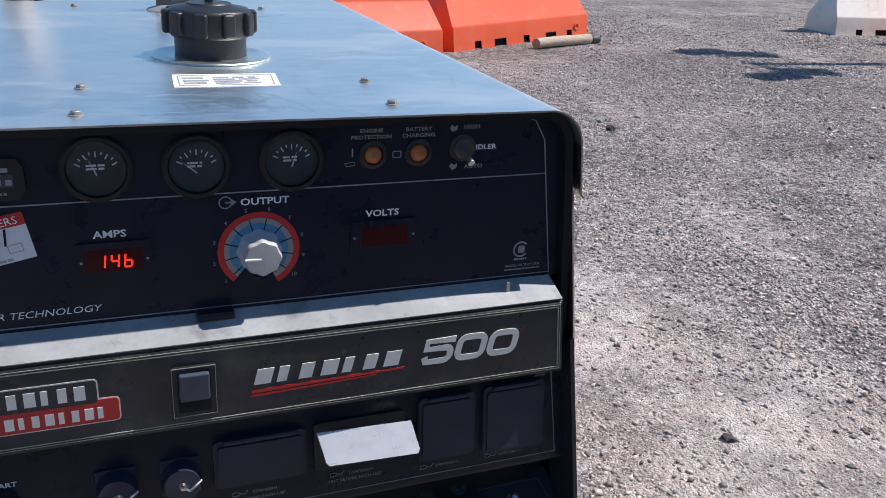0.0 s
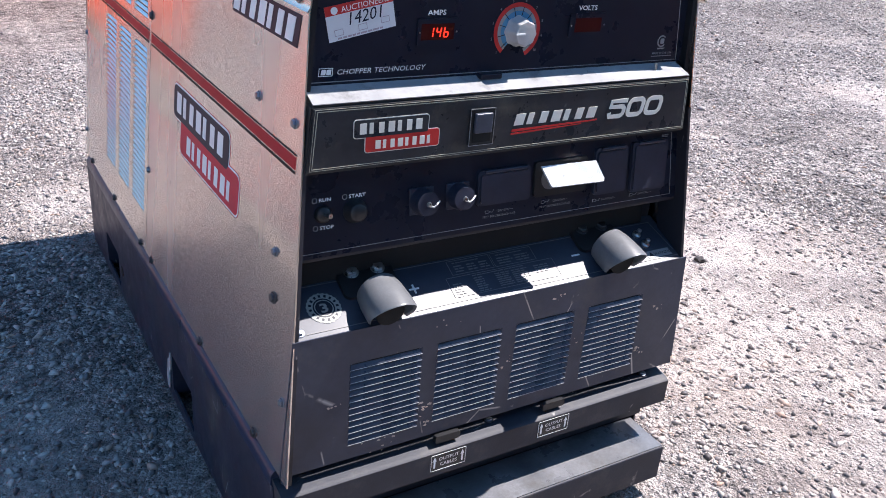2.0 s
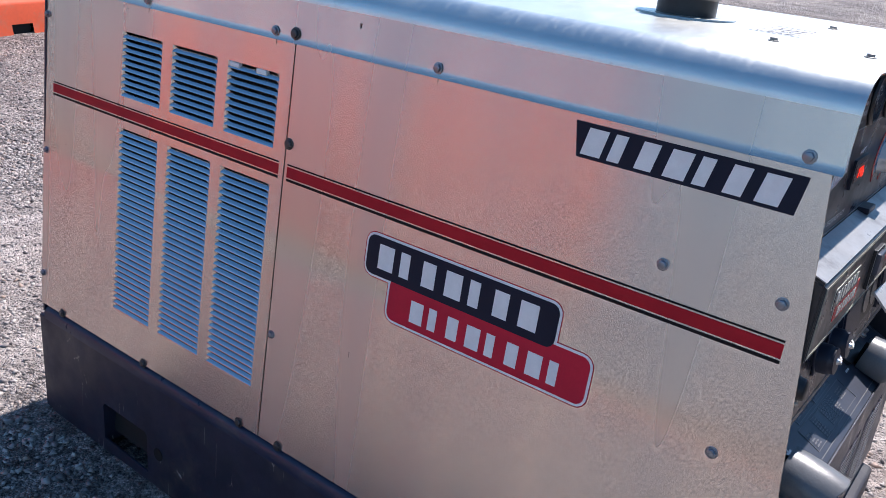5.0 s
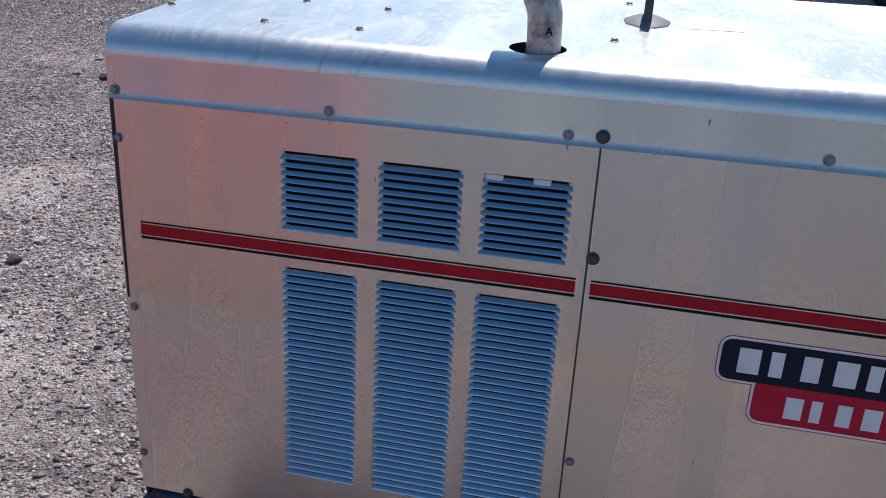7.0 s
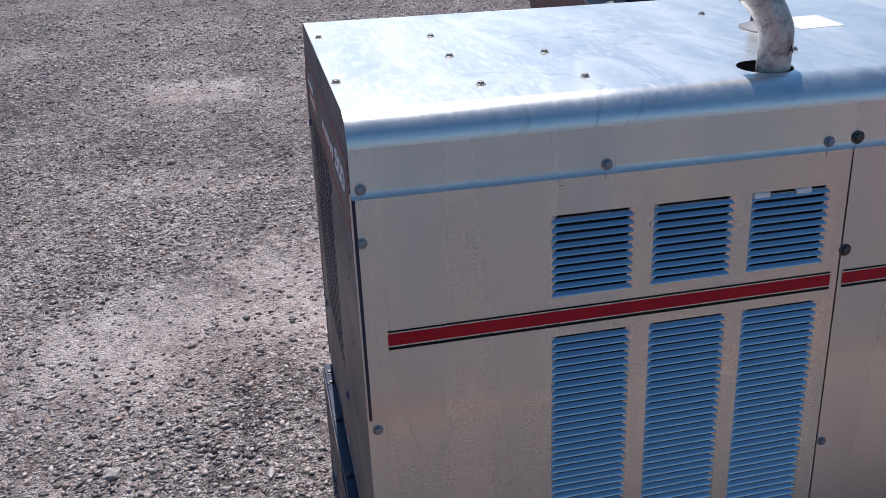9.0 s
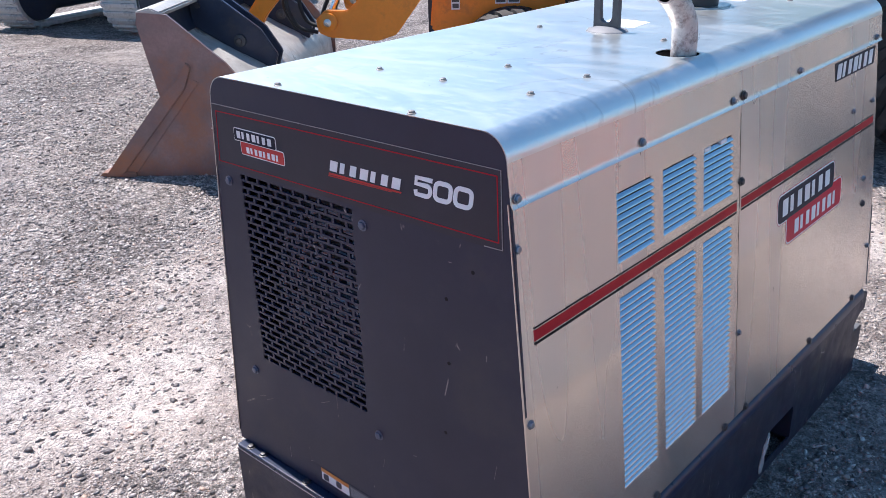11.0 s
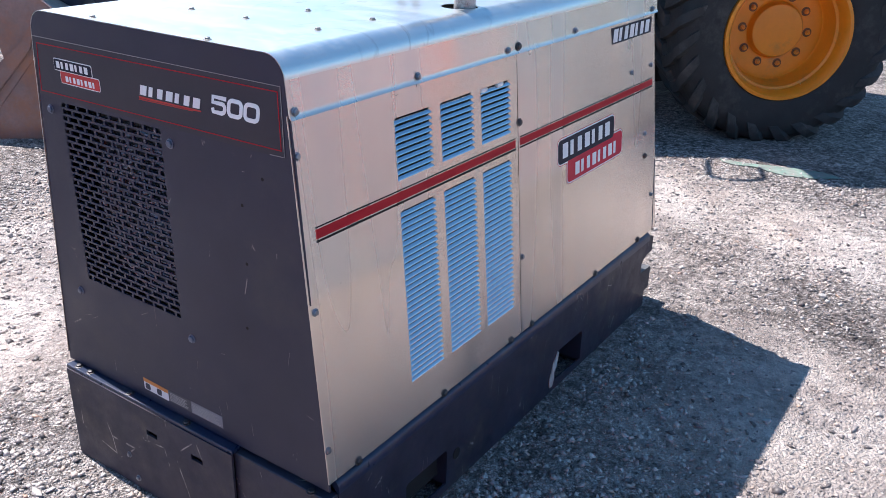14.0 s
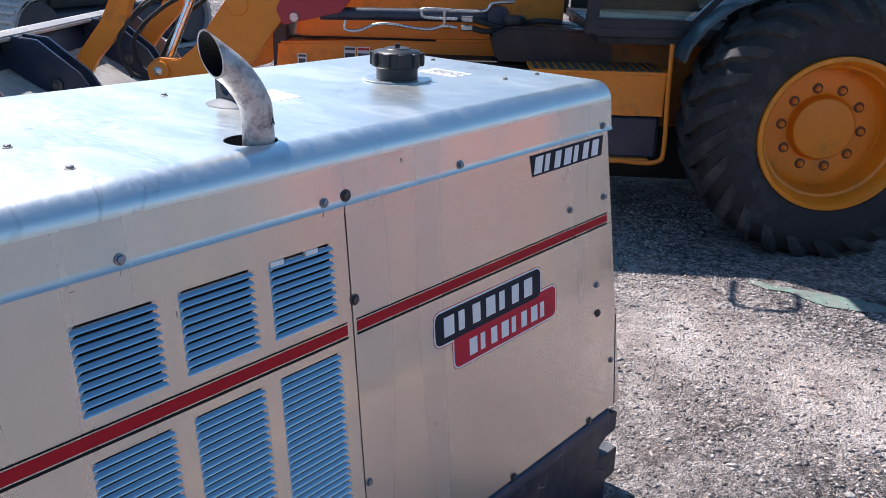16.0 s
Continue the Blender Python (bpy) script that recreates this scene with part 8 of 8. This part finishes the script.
# ---- loose gravel ----
def scatter(name, count, x0, x1, y0, y1, smin, smax, power, seed, label):
    rng = np.random.default_rng(seed)
    ico = np.array([(1, 0, 0), (-1, 0, 0), (0, 1, 0), (0, -1, 0), (0, 0, 1), (0, 0, -1)], float)
    tri = np.array([(0, 2, 4), (2, 1, 4), (1, 3, 4), (3, 0, 4), (2, 0, 5), (1, 2, 5), (3, 1, 5), (0, 3, 5)])
    x, y = rng.uniform(x0, x1, count), rng.uniform(y0, y1, count)
    clear = ~((x > -0.10) & (x < 0.73) & (y > -0.12) & (y < 1.41))
    x, y = x[clear], y[clear]
    # clumps and bare patches
    wave = np.sin(x * 2.3 + 1.7 * np.sin(y * 1.1)) + np.sin(y * 3.1 + 1.3 * np.sin(x * 1.9)) + np.sin((x + y) * 5.3)
    keep = rng.uniform(-3.6, 1.6, len(x)) < wave
    for px, py, r in DUSTY:
        d = np.hypot(x - px, y - py) / r
        keep &= rng.uniform(0, 1, len(x)) < np.clip(0.30 + 0.7 * (d - 0.3), 0.30, 1)
    x, y = x[keep], y[keep]
    n = len(x)
    s = smin + (smax - smin) * rng.uniform(0, 1, n) ** power
    size = np.stack([s * rng.uniform(0.8, 1.5, n), s * rng.uniform(0.7, 1.1, n), s * rng.uniform(0.45, 0.8, n)], 1)
    v = (ico[None] + rng.normal(0, 0.28, (n, 6, 3))) * rng.uniform(0.7, 1.3, (n, 6, 1)) * size[:, None]
    a = rng.uniform(0, 2 * np.pi, n)
    c, sn = np.cos(a)[:, None], np.sin(a)[:, None]
    vx, vy = v[..., 0] * c - v[..., 1] * sn, v[..., 0] * sn + v[..., 1] * c
    tilt = rng.normal(0, 0.25, (n, 1))
    vz = v[..., 2] + vx * tilt
    pts = np.stack([vx + x[:, None], vy + y[:, None], vz + (size[:, 2] * 0.22)[:, None] + GROUND_Z], -1).reshape(-1, 3)
    faces = (tri[None] + 6 * np.arange(n)[:, None, None]).reshape(-1, 3)
    me = bpy.data.meshes.new(name)
    me.vertices.add(len(pts))
    me.vertices.foreach_set("co", pts.ravel().astype(np.float32))
    me.loops.add(faces.size)
    me.loops.foreach_set("vertex_index", faces.ravel().astype(np.int32))
    me.polygons.add(len(faces))
    me.polygons.foreach_set("loop_start", np.arange(0, faces.size, 3, dtype=np.int32))
    me.update(calc_edges=True)
    me.materials.append(STONE)
    return tagged(new(name, me), label, "gravel", kind="stuff")


scatter("gravel", 180000, -1.6, 2.4, -1.7, 3.6, 0.0027, 0.0094, 1.9, 3, "loose crushed grey gravel scattered over the yard")
scatter("gravel", 150000, 0.6, 5.2, -2.6, 5.4, 0.0028, 0.0105, 2.8, 4, "loose crushed grey gravel scattered over the yard")
scatter("gravel", 70000, 4.0, 10.5, -1.0, 8.5, 0.0050, 0.0160, 2.7, 6, "loose crushed grey gravel farther off in the yard")
scatter("gravel", 2600, -1.6, 6.0, -1.8, 6.0, 0.006, 0.014, 2.5, 5, "coarser grey stones scattered over the gravel")

STONES = ((2.85, 3.34, 0.035), (2.80, 1.86, 0.022), (1.10, 2.45, 0.022), (0.40, 2.2, 0.018), (3.2, 3.6, 0.03), (1.5, 0.6, 0.02), (1.75, 0.95, 0.018), (-0.25, -1.9, 0.02), (0.96, 2.44, 0.026), (0.70, 1.87, 0.02), (2.9, 3.53, 0.03), (-0.55, 0.35, 0.012), (-0.50, -0.45, 0.014), (1.2, -0.6, 0.02), (1.6, -0.2, 0.022))
for x, y, r in STONES:
    bm = bmesh.new()
    bmesh.ops.create_icosphere(bm, subdivisions=2, radius=r)
    for v in bm.verts:
        v.co *= 0.78 + 0.5 * noise.noise(v.co * (1.4 / r) + Vector((x, y, 0)))
        v.co.z *= 0.62
    low = min(v.co.z for v in bm.verts)
    dark = int(x * 100) % 3 == 0
    ob = part("stone", bm, DARK_ROCK if dark else PALE_ROCK, None, m=pose(x, y, GROUND_Z - low - 0.18 * r, 0, 0, x * 90), smooth=25)
    tagged(ob, "dark angular stone lying on gravel" if dark else "pale angular stone lying on gravel", "stone", "larger loose stones")
